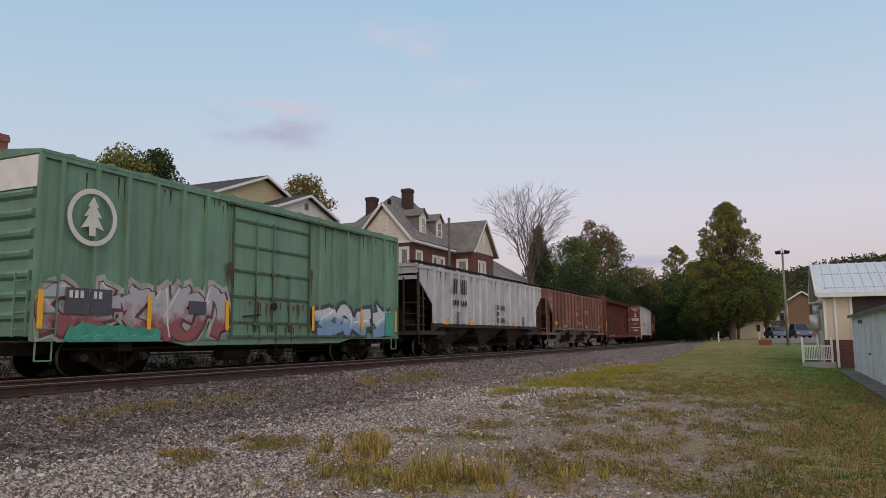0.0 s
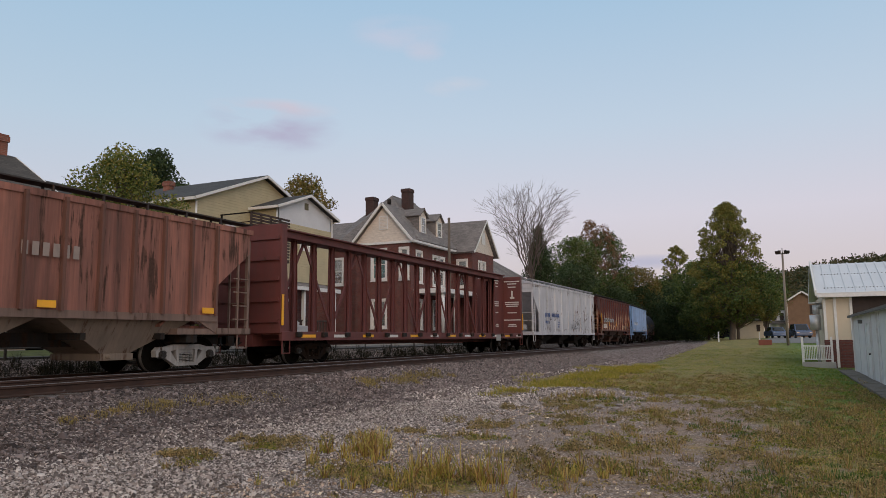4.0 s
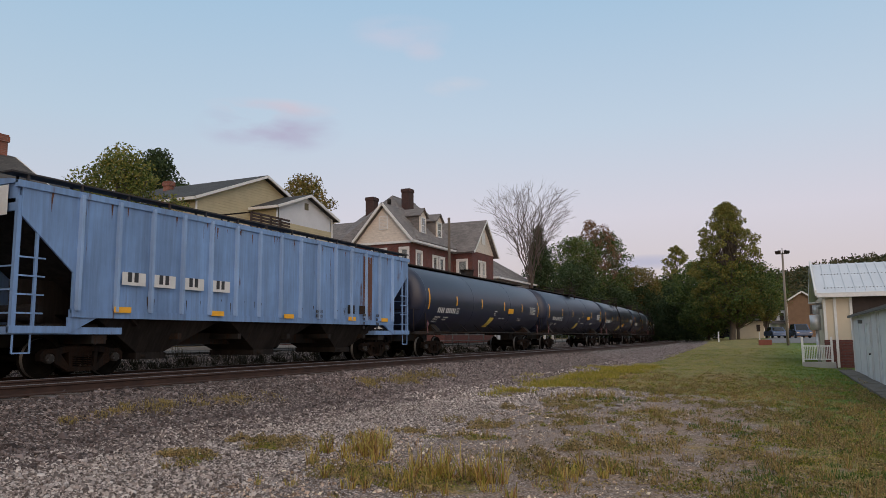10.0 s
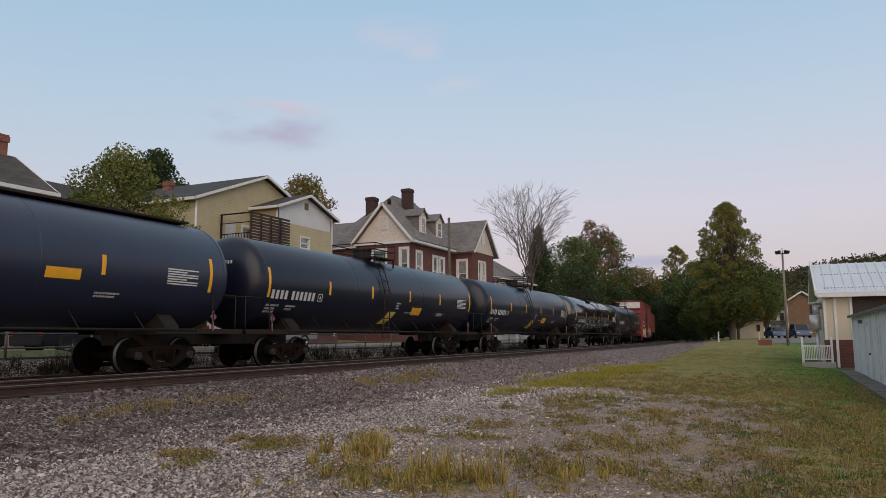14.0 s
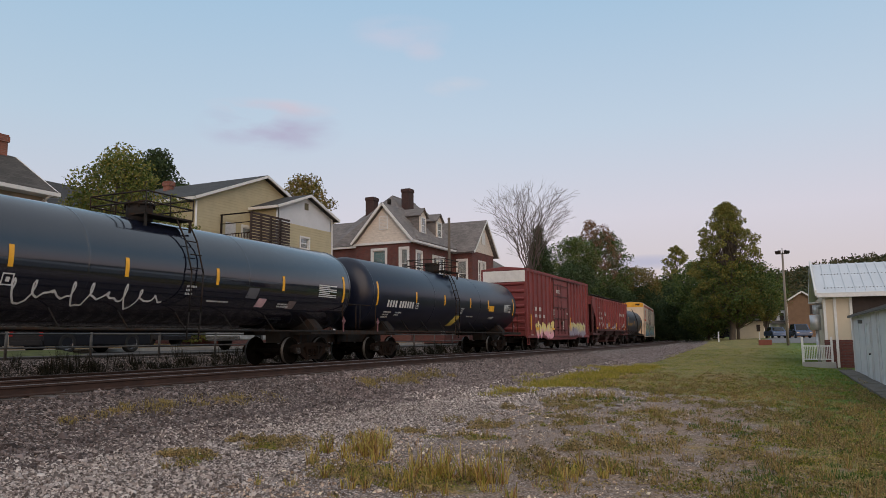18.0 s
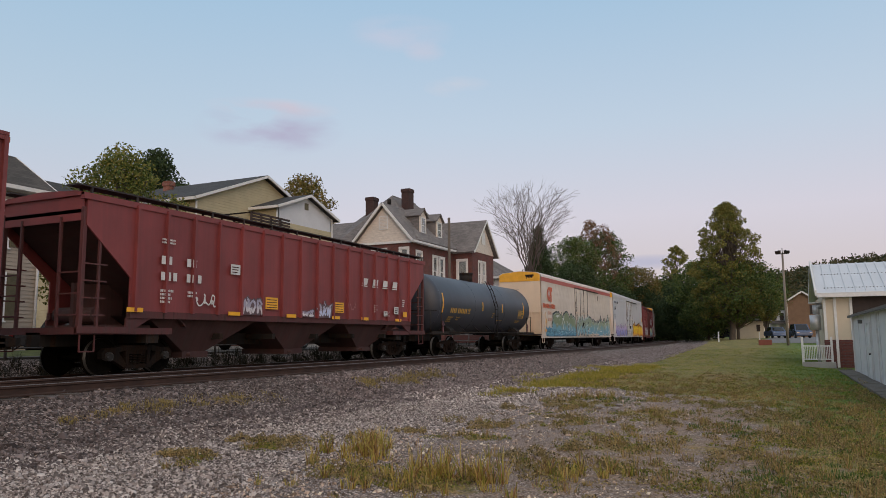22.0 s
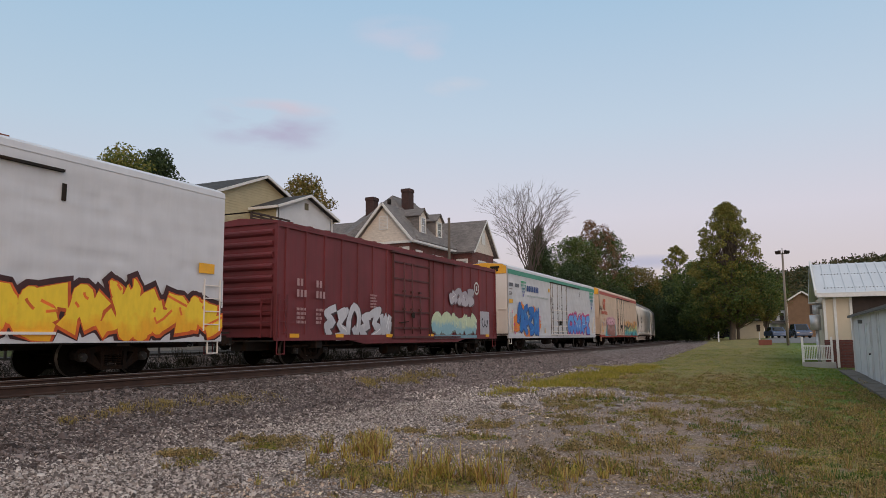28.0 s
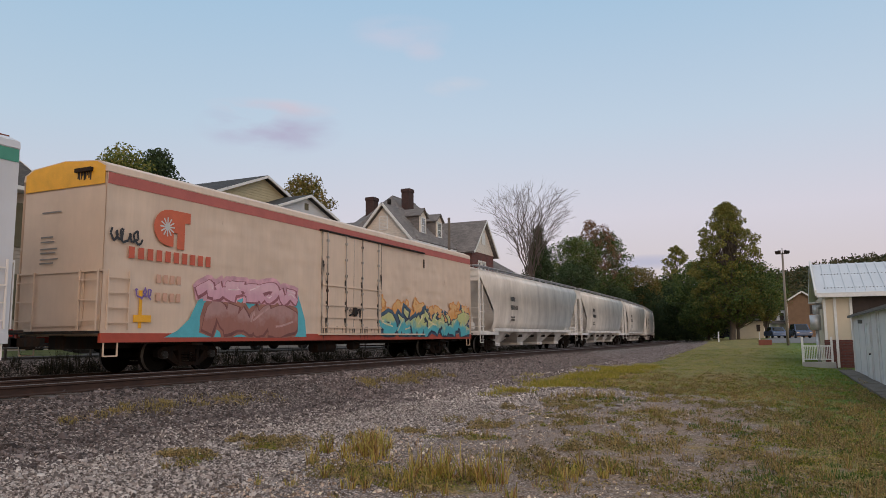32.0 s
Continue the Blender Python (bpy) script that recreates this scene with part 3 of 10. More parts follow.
GLYPHS = [
    [[(0.10, 0.0), (0.02, 0.60), (0.42, 1.0), (0.86, 0.66), (0.60, 0.08), (0.32, 0.42)]],
    [[(0.0, 0.88), (0.30, 0.10), (0.44, 0.92), (0.76, 0.02), (1.04, 0.66)], [(0.52, 0.40), (1.0, 0.98)]],
    [[(1.0, 0.96), (0.34, 0.84), (0.86, 0.50), (0.08, 0.40), (0.66, 0.0)]],
    [[(0.0, 0.18), (0.50, 0.02), (0.98, 0.44), (0.50, 0.98), (0.12, 0.62), (0.62, 0.36)]],
    [[(0.0, 0.98), (0.22, 0.06), (0.64, 0.56), (1.0, 0.04)], [(0.40, 1.0), (0.96, 0.62)]],
    [[(0.10, 0.86), (0.92, 0.98), (0.24, 0.44), (0.96, 0.16), (0.10, 0.0)]],
    [[(0.04, 0.04), (0.34, 0.98), (0.58, 0.26), (0.84, 1.0)], [(0.60, 0.06), (1.02, 0.34)]],
    [[(0.0, 0.40), (0.30, 0.98), (0.60, 0.60), (0.40, 0.0)], [(0.50, 0.10), (0.98, 0.30), (0.80, 0.96)]],
]


def spray_blend(low, high, z0, h, mix_at):
    """Two sprayed colours that fade into each other at a height on the car."""
    m, nt, s = base("spray_blend", 0.5)
    sep = nt.nodes.new("ShaderNodeSeparateXYZ")
    vec = coords(nt)
    nt.links.new(vec, sep.inputs[0])
    k = math_of(nt, "DIVIDE", math_of(nt, "SUBTRACT", sep.outputs["Z"], z0), h)
    k = math_of(nt, "ADD", k, math_of(nt, "MULTIPLY", math_of(nt, "SUBTRACT", noise_of(nt, vec, 1.6, 4, 0.6), 0.5), 1.1))
    col = ramp(nt, k, [(max(0.0, mix_at - 0.12), low), (min(1.0, mix_at + 0.12), high)])
    col = mixed(nt, 0.3, col, ramp(nt, noise_of(nt, coords(nt, (1, 2, 0.8)), 4.0, 4), [(0.3, (0.72, 0.72, 0.72)), (0.6, (1.05, 1.05, 1.05))]), "MULTIPLY")
    nt.links.new(col, s.inputs["Base Color"])
    return m


def smooth_line(pts, n=3):
    """Points on a rounded line through pts."""
    if len(pts) < 3:
        return [pts[0].lerp(pts[-1], k / 3) for k in range(4)]
    q = [pts[0] * 2 - pts[1]] + pts + [pts[-1] * 2 - pts[-2]]
    out = []
    for a, b, c, d in zip(q, q[1:], q[2:], q[3:]):
        for k in range(n):
            t = k / n
            out.append(0.5 * (2 * b + (c - a) * t + (2 * a - 5 * b + 4 * c - d) * t * t + (3 * b - a - 3 * c + d) * t ** 3))
    return out + [pts[-1]]


def graffiti(car, x, y0, y1, z0, z1, colours, letters, seed, label, ragged=0.18, wild=0.0, back=0, stroke=0.30, mix_at=0.5):
    """Fat sprayed shapes, unreadable: halo, outline, blended fill and highlights, laid as thin films. colours: halo, outline, low fill, high fill, light."""
    rnd = random.Random(seed)
    bm = bm_new()
    w, h = (y1 - y0) / letters, z1 - z0
    lift = [0.0]

    def film(pts, mat, layer):
        lift[0] += 0.00002
        blob(bm, x + layer + lift[0], [(min(max(p[0], y0 - 0.2), y1 + 0.2), max(p[1], z0 - 0.02)) for p in pts], mat)

    def ribbon(pts, half_w, mat, layer, grow):
        side = []
        for k, p in enumerate(pts):
            d = (pts[min(k + 1, len(pts) - 1)] - pts[max(k - 1, 0)])
            d = d.normalized() if d.length > 1e-6 else Vector((1, 0))
            p = p - d * grow if k == 0 else p + d * grow if k == len(pts) - 1 else p
            nr = Vector((-d.y, d.x)) * (half_w[k] + grow)
            side.append((p - nr, p + nr))
        for (a, b), (c, d) in zip(side, side[1:]):
            film([tuple(a), tuple(c), tuple(d), tuple(b)], mat, layer)
        for p, hw in list(zip(pts, half_w))[1:-1:2]:
            film([(p.x + math.cos(q * math.tau / 10) * (hw + grow), p.y + math.sin(q * math.tau / 10) * (hw + grow)) for q in range(10)], mat, layer)

    th = min(w * (0.055 + 0.27 * stroke), h * (0.11 + 0.11 * stroke))
    edge = 0.045 + 0.25 * wild
    words = []
    for i in range(letters):
        lines = []
        lean, top = rnd.uniform(-0.10, 0.16) * w, h * (1 - rnd.uniform(0, ragged))
        for line in GLYPHS[(seed * 5 + i * 3 + rnd.randint(0, 1)) % len(GLYPHS)]:
            pts = [Vector((y0 + (i + 0.04) * w + (q[0] + rnd.uniform(-0.13, 0.13)) * w * 1.0 + lean * (q[1] - 0.5), z0 + th + (q[1] + rnd.uniform(-0.10, 0.10)) * max(0.1, top - th * 2))) for q in line]
            pts = smooth_line(pts)
            lines.append((pts, [th * (1.05 + rnd.uniform(-0.12, 0.2) + (0.25 * math.sin(k * 1.7 + i) if wild > 0.05 else 0)) for k in range(len(pts))]))
        for k in range(2 if wild > 0.05 else 1 if stroke < 0.4 else 0):
            a = Vector((y0 + (i + rnd.uniform(0.1, 0.9)) * w, z0 + h * rnd.uniform(0.35, 0.85)))
            b = a + Vector((rnd.uniform(-0.5, 0.5) * w, rnd.uniform(0.12, 0.40) * h))
            lines.append((smooth_line([a, a.lerp(b, 0.5) + Vector((rnd.uniform(-0.15, 0.15) * w, 0)), b]), [th * q for q in (0.9, 0.85, 0.75, 0.62, 0.45, 0.28, 0.08)]))
        words.append(lines)
    if back:
        for lines in words:
            for pts, hw in lines:
                ribbon(pts, hw, 0, 0.0, edge + 0.10)
    for i, lines in enumerate(words):
        for pts, hw in lines:
            ribbon([p + Vector((0.03, -0.03)) for p in pts], hw, 1, 0.002, edge)
        for pts, hw in lines:
            ribbon(pts, hw, 2, 0.004, 0.0)
        for pts, hw in lines:
            a = rnd.randint(0, max(0, len(pts) - 4))
            run = pts[a:a + 4]
            if rnd.random() < 0.7 and len(run) > 2:
                d = (run[-1] - run[0]).normalized()
                nr = Vector((-d.y, d.x)) * th * (0.5 if d.x > 0 else -0.5)
                ribbon([p + nr for p in run], [th * 0.16] * len(run), 3, 0.006, 0.0)
    mats = [paint("spray_%02d%02d%02d" % tuple(int(c * 99) for c in col), col, 0.5, 0.25) for col in (colours[0], colours[1], colours[4])]
    mats.insert(2, spray_blend(colours[2], colours[3], z0, h, mix_at))
    return tagged(part("graffiti", bm, mats, car, label), kind="stuff")


def scrawl(car, x, y, z, size, n, colour, seed, label="sprayed line tag", width=0.02):
    """A thin looping spray line."""
    rnd = random.Random(seed)
    bm = bm_new()
    pts = []
    a = 0.0
    for i in range(n * 7):
        a += math.tau / 7 * rnd.uniform(-0.5, 2.0)
        k = 0.5 + 0.5 * math.sin(i / 7 * 2.7 + seed)
        pts.append((y + i / 7 * size * 0.42 + math.cos(a) * size * (0.16 + 0.12 * k), z + size * 0.4 + math.sin(a) * size * (0.22 + 0.28 * k) + rnd.uniform(-0.03, 0.03) * size))
    for i, (p, q) in enumerate(zip(pts, pts[1:])):
        d = Vector((q[0] - p[0], q[1] - p[1])).normalized() * width
        blob(bm, x + 0.004 + 0.0001 * i, [(p[0] - d.y, p[1] + d.x), (p[0] + d.y, p[1] - d.x), (q[0] + d.y, q[1] - d.x), (q[0] - d.y, q[1] + d.x)], 0)
    return tagged(part("graffiti", bm, colour, car, label), kind="stuff")


def underframe(car, half, centres, z=0.95, boxes=True):
    """Centre sill, brake gear and reservoirs under a car."""
    bm = bm_new()
    box(bm, -0.25, 0.25, -half, half, z - 0.22, z + 0.12)
    for y in np.arange(-half + 2.5, half - 2, 2.4):
        box(bm, -1.35, 1.35, y - 0.07, y + 0.07, z - 0.06, z + 0.1)
    for s in (-1, 1):
        box(bm, -1.4, 1.4, s * centres - 0.2, s * centres + 0.2, z - 0.15, z + 0.1)
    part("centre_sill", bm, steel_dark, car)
    if boxes:
        bm = bm_new()
        rod(bm, (0.75, -1.6, z - 0.3), (0.75, -0.4, z - 0.3), 0.2, 12)
        part("air_reservoir", bm, steel_dark, car)
        bm = bm_new()
        rod(bm, (0.8, 0.8, z - 0.28), (0.8, 1.3, z - 0.28), 0.16, 12)
        rod(bm, (0.8, 1.3, z - 0.28), (0.8, 4.0, z - 0.32), 0.025, 6)
        part("brake_cylinder", bm, steel_dark, car)
        bm = bm_new()
        rod(bm, (1.2, -half + 1, z - 0.08), (1.2, half - 1, z - 0.08), 0.022, 6)
        part("brake_pipe", bm, steel_dark, car)


def step_bm():
    bm = bm_new()
    for s in (-1, 1):
        bar(bm, (0, s * 0.2, 0), (0, s * 0.2, -0.42), 0.03)
    bar(bm, (0, -0.2, -0.42), (0, 0.2, -0.42), 0.05, 0.03)
    return bm


def side_post(car, skin, sx, x, y, z0, z1, depth, half):
    bm = bm_new()
    prism(bm, [(sx * x, y - half), (sx * (x + depth), y - half * 0.85), (sx * (x + depth), y + half * 0.85), (sx * x, y + half)], "z", z0, z1)
    bmesh.ops.recalc_face_normals(bm, faces=bm.faces[:])
    return part("side_post", bm, skin, car)


def add_steps(car, half, z, material, x=1.48):
    for sx in (-1, 1):
        for sy in (-1, 1):
            link("sill_step", shared(("sill_step", material.name), step_bm, material), car, "", (sx * x, sy * (half - 0.32), z))


def drips(car, spots, material, seed, x, label, wide=(0.01, 0.03), long=(0.15, 0.7)):
    """Rust or soot that has run down the side; spots are y, spread in y, top, number."""
    rnd = random.Random(seed)
    bm = bm_new()
    n = 0
    for cy, spread_y, top, count in spots:
        for k in range(count):
            y, w, ln = cy + rnd.uniform(-1, 1) * spread_y, rnd.uniform(*wide), rnd.uniform(*long) * rnd.random() ** 0.5
            z = top - rnd.random() ** 2 * 0.12
            edge = [(y - w, z), (y - w * 0.8, z - ln * 0.3), (y - w * rnd.uniform(0.3, 0.6), z - ln * 0.6), (y + w * rnd.uniform(-0.2, 0.2), z - ln)]
            edge += [(y + w * rnd.uniform(0.3, 0.6), z - ln * 0.62), (y + w * 0.85, z - ln * 0.28), (y + w, z)]
            n += 1
            blob(bm, x + 0.0015 + 0.00002 * n, edge, 0)
    return tagged(part("stain", bm, material, car, label), kind="stuff")


# ---- boxcar ----
def boxcar(mid, length, skin, roof_mat, label, top=5.0, sill=1.02, rib_gap=1.02, door=(-1.5, 2.6), head_band=None, ribs_out=0.095, truck_key="plain", end_bars=7, end_skin=None, gear=None):
    half = length / 2
    car = thing("boxcar", Matrix(), label, "boxcar", "cars of the freight train")
    bm = boxed(-1.47, 1.47, -half + 0.06, half - 0.06, sill + 0.12, top)
    part("body", bm, skin, car)
    bm = bm_new()
    prism(bm, [(-1.55, top - 0.02), (1.55, top - 0.02), (1.55, top + 0.06), (0, top + 0.22), (-1.55, top + 0.06)], "y", -half, half)
    part("roof", bm, roof_mat, car)
    me = shared(("roof_rib", roof_mat.name), lambda: (lambda b: (prism(b, [(-1.53, 0.06), (0, 0.22), (1.53, 0.06), (1.53, 0.10), (0, 0.27), (-1.53, 0.10)], "y", -0.05, 0.05), b)[1])(bm_new()), roof_mat)
    for y in np.arange(-half + 0.8, half - 0.5, 1.1):
        link("roof_rib", me, car, "", (0, float(y), top))
    gear = gear or skin
    # side posts
    hgt = top - sill - 0.2
    y = -half + 0.55
    while y < half - 0.3:
        if not door[0] - 0.12 < y < door[1] + 0.12:
            for sx in (1, -1):
                side_post(car, skin, sx, 1.47, y, sill + 0.16, sill + 0.16 + hgt, ribs_out, 0.062)
        y += rib_gap
    for sx in (1, -1):
        bm = bm_new()
        x0, x1 = (1.45, 1.56) if sx > 0 else (-1.56, -1.45)
        box(bm, x0, x1, -half + 0.03, half - 0.03, sill, sill + 0.2)
        prism(bm, [(-half * 0.55, sill), (half * 0.55, sill), (half * 0.45, sill - 0.14), (-half * 0.45, sill - 0.14)], "x", x0, x1 - 0.02 if sx > 0 else x1)
        part("side_sill", bm, skin, car)
        bm = bm_new()
        box(bm, min(sx * 1.45, sx * 1.54), max(sx * 1.45, sx * 1.54), -half + 0.02, half - 0.02, top - 0.12, top - 0.005)
        part("top_chord", bm, skin, car)
        # door leaf with frame bars and locking gear
        d0, d1 = door
        dz0, dz1 = sill + 0.14, top - 0.22
        leaf = part("door", boxed(min(sx * 1.47, sx * 1.53), max(sx * 1.47, sx * 1.53), d0, d1, dz0, dz1, 0.01), skin, car)
        bm = bm_new()
        xo = sx * 1.55
        for q in (d0 + 0.04, d1 - 0.04):
            bar(bm, (xo, q, dz0), (xo, q, dz1), 0.10, 0.06)
        for k in range(5):
            z = dz0 + (k + 0.5) * (dz1 - dz0) / 5
            bar(bm, (xo, d0, z), (xo, d1, z), 0.05, 0.07)
        part("door_frame", bm, gear, leaf)
        for q in (0.27, 0.48, 0.70):
            yy = d0 + (d1 - d0) * q
            bm = bm_new()
            rod(bm, (sx * 1.60, yy, dz0 + 0.1), (sx * 1.60, yy, dz1 - 0.3 if q < 0.6 else (dz0 + dz1) / 2), 0.026, 6)
            part("locking_rod", bm, gear, leaf)
            for zz in (dz0 + 0.35, dz0 + 1.15, dz0 + 1.9):
                part("rod_bracket", boxed(min(sx * 1.53, sx * 1.63), max(sx * 1.53, sx * 1.63), yy - 0.07, yy + 0.07, zz - 0.045, zz + 0.045), gear, leaf)
        bm = bm_new()
        bar(bm, (sx * 1.61, d0 + 0.5, dz0 + 0.55), (sx * 1.61, d0 + 1.3, dz0 + 0.62), 0.04)
        part("door_handle", bm, steel_dark, leaf)
        bm = bm_new()
        rod(bm, (sx * 1.58, (d0 + d1) / 2, dz0 + 0.9), (sx * 1.63, (d0 + d1) / 2, dz0 + 0.9), 0.13, 12)
        part("gear_wheel", bm, steel_dark, leaf)
        bm = bm_new()
        bar(bm, (sx * 1.58, d0 - (d1 - d0) * 0.05, dz1 + 0.06), (sx * 1.58, min(half - 0.4, d1 + (d1 - d0) * 0.95), dz1 + 0.06), 0.10, 0.07)
        part("door_track", bm, gear, car)
        bm = bm_new()
        bar(bm, (sx * 1.57, d0 - 0.1, sill + 0.10), (sx * 1.57, min(half - 0.4, d1 + (d1 - d0) * 0.95), sill + 0.10), 0.12, 0.07)
        part("door_track", bm, gear, car)
    # pressed end ribs
    eskin = end_skin or skin
    n = end_bars
    for sy in (-1, 1):
        for k in range(n):
            z = sill + 0.35 + (k + 0.5) * (top - sill - (1.0 if head_band else 0.45)) / n

            def rib():
                b = bm_new()
                prism(b, [(0, -0.15), (0.10, -0.075), (0.125, 0), (0.10, 0.05), (0, 0.09)], "x", -1.36, 1.36)
                return b
            link("end_rib", shared(("end_rib", eskin.name), rib, eskin), car, "", pose(0, sy * (half - 0.07), z, 0, 0, 0 if sy > 0 else 180))
        for sx in (-1, 1):
            part("corner_post", boxed(sx * 1.5 - 0.06, sx * 1.5 + 0.05, min(sy * (half - 0.09), sy * half), max(sy * (half - 0.09), sy * half), sill, top - 0.01), eskin, car)
        if head_band:
            bm = bm_new()
            box(bm, -1.43, 1.43, min(sy * (half - 0.06), sy * (half + 0.01)), max(sy * (half - 0.06), sy * (half + 0.01)), top - 0.78, top - 0.06)
            part("head_band", bm, head_band, car)
        bm = bm_new()
        box(bm, -1.5, 1.5, min(sy * half, sy * (half + 0.22)), max(sy * half, sy * (half + 0.22)), sill - 0.02, sill + 0.02)
        part("end_platform", bm, steel_dark, car)
        for sx in (-1, 1):
            add_ladder(car, sx * 1.58, sy * (half - 0.32), sill + 0.1, sill + 1.5, eskin, 4, 0 if sx > 0 else 180)
            add_ladder(car, sx * 1.2, sy * (half + 0.06), sill + 0.1, sill + 1.5, eskin, 4, 90 * sy)
    underframe(car, half, half - 2.6, sill - 0.1)
    for s in (-1, 1):
        add_truck(car, s * (half - 2.55), shaded_truck_rust, truck_key)
    add_couplers(car, half)
    add_steps(car, half, sill, eskin, 1.5)
    MOVERS.append((car, mid))
    return car


# ---- covered hopper ----
def frustum(bm, y0, y1, x0, z0, y2, y3, x1, z1, mat=0):
    """A bay that narrows from the plan y0..y1, +-x0 at z0 to y2..y3, +-x1 at z1 below."""
    hi = [bm.verts.new(p) for p in ((-x0, y0, z0), (x0, y0, z0), (x0, y1, z0), (-x0, y1, z0))]
    lo = [bm.verts.new(p) for p in ((-x1, y2, z1), (x1, y2, z1), (x1, y3, z1), (-x1, y3, z1))]
    fs = [bm.faces.new(lo[::-1])]
    fs += [bm.faces.new((lo[i], lo[(i + 1) % 4], hi[(i + 1) % 4], hi[i])) for i in range(4)]
    fs.append(bm.faces.new(hi))
    for f in fs:
        f.material_index = mat


def hopper(mid, length, skin, bay_skin, label, eave=4.2, sill=1.38, bays=3, ribs=16, cut=1.2, cut_z=2.4, shoulder=0.72, walk_mat=None, curved=False, slope_skin=None, truck_key="plain", truck_mat=None, frame_skin=None, post_skin=None, rib_depth=0.10, hatch_mat=None):
    half = length / 2
    car = thing("covered_hopper", Matrix(), label, "hopper car", "cars of the freight train")
    slope_skin = slope_skin or skin
    frame_skin = frame_skin or skin
    walk_mat = walk_mat or steel_dark
    inner = half - 0.25
    tip = half - 0.12
    out = [(-tip, eave), (tip, eave), (tip, eave - shoulder), (inner - cut, cut_z), (inner - cut, sill), (-inner + cut, sill), (-inner + cut, cut_z), (-tip, eave - shoulder)]
    if not curved:
        for sx in (1, -1):
            bm = bm_new()
            prism(bm, out, "x", sx * 1.44, sx * 1.49)
            part("side_sheet", bm, skin, car)
        hgt = eave - sill - 0.1
        for k in range(ribs):
            y = -(inner - cut) + 0.12 + k * (2 * (inner - cut) - 0.24) / (ribs - 1)

            for sx in (1, -1):
                side_post(car, post_skin or skin, sx, 1.49, y, sill + 0.06, sill + 0.06 + hgt, rib_depth, 0.048)
    else:
        # bulged sides: the section swells towards the middle of its height
        sec = [(1.30, sill), (1.46, sill + 0.45), (1.55, sill + 1.1), (1.55, sill + 1.8), (1.48, eave - 0.35), (1.30, eave - 0.02)]
        for sx in (1, -1):
            bm = bm_new()
            rows = []
            for x, z in sec:
                k = min(1.0, max(0.0, (z - cut_z) / (eave - 0.42 - cut_z)))
                e = (inner - cut) + (cut + 0.15) * k
                rows.append([bm.verts.new((sx * x, -e, z)), bm.verts.new((sx * x, e, z))])
            for a, b in zip(rows, rows[1:]):
                f = bm.faces.new((a[0], a[1], b[1], b[0]) if sx > 0 else (a[0], b[0], b[1], a[1]))
                f.smooth = True
            bmesh.ops.recalc_face_normals(bm, faces=bm.faces[:])
            if sum(f.normal.x for f in bm.faces) * sx < 0:
                bmesh.ops.reverse_faces(bm, faces=bm.faces[:])
            bmesh.ops.solidify(bm, geom=bm.faces[:], thickness=0.03)
            part("side_sheet", bm, skin, car)
    bm = bm_new()
    rim = 1.49 if not curved else 1.3
    prism(bm, [(-rim, eave - 0.03), (-rim, eave + 0.03), (-rim * 0.83, eave + 0.09), (0, eave + 0.15), (rim * 0.83, eave + 0.09), (rim, eave + 0.03), (rim, eave - 0.03)], "y", -half, half)
    part("roof", bm, skin, car)
    # slope sheets and end walls inside the cut corners
    for sy in (-1, 1):
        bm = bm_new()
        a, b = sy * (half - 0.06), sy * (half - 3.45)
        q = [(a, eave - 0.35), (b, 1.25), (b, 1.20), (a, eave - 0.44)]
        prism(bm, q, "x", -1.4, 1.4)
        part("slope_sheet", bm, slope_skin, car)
        bm = bm_new()
        box(bm, -1.42, 1.42, min(a, a - sy * 0.05), max(a, a - sy * 0.05), eave - 0.62, eave)
        part("end_panel", bm, skin, car)
        bm = bm_new()
        box(bm, -1.46, 1.46, min(sy * (half - 2.9), sy * half), max(sy * (half - 2.9), sy * half), 1.0, 1.16)
        part("end_sill", bm, frame_skin, car)
        bm = bm_new()
        box(bm, -1.1, 1.1, min(sy * (half - 2.5), sy * (half - 1.1)), max(sy * (half - 2.5), sy * (half - 1.1)), 1.16, 1.24)
        box(bm, -0.06, 0.06, min(sy * (half - 2.5), sy * (half - 1.0)), max(sy * (half - 2.5), sy * (half - 1.0)), 1.16, 2.3)
        rod(bm, (-0.8, sy * (inner - 1.0), 1.5), (0.6, sy * (inner - 1.0), 1.5), 0.2, 12)
        part("brake_gear", bm, slope_skin, car)
        for sx in (1, -1):
            bm = bm_new()
            bar(bm, (sx * 1.42, sy * (half - 0.1), 1.1), (sx * 1.42, sy * (half - 0.1), eave - 0.3), 0.10, 0.10)
            part("corner_post", bm, frame_skin, car)
            bm = bm_new()
            bar(bm, (sx * 1.44, sy * (half - 0.55), 1.1), (sx * 1.44, sy * (half - 0.55), eave - 0.75), 0.06, 0.06)
            part("stanchion", bm, frame_skin, car)
            grab = shared(("grab_iron", frame_skin.name), lambda: (lambda b: (bar(b, (0, -0.33, 0), (0, 0.33, 0), 0.035), b)[1])(bm_new()), frame_skin)
            for z in (1.45, 1.85, 2.25, 2.65):
                link("grab_iron", grab, car, "", (sx * 1.46, sy * (half - 0.43), z))
            bm = bm_new()
            for z in (1.45, 1.95, 2.45):
                bar(bm, (sx * 1.4, sy * (half - 0.06), z), (sx * 0.7, sy * (half - 0.06), z), 0.035)
            bar(bm, (sx * 0.7, sy * (half - 0.06), 1.1), (sx * 0.7, sy * (half - 0.06), eave - 0.5), 0.06)
            part("end_ladder", bm, frame_skin, car)
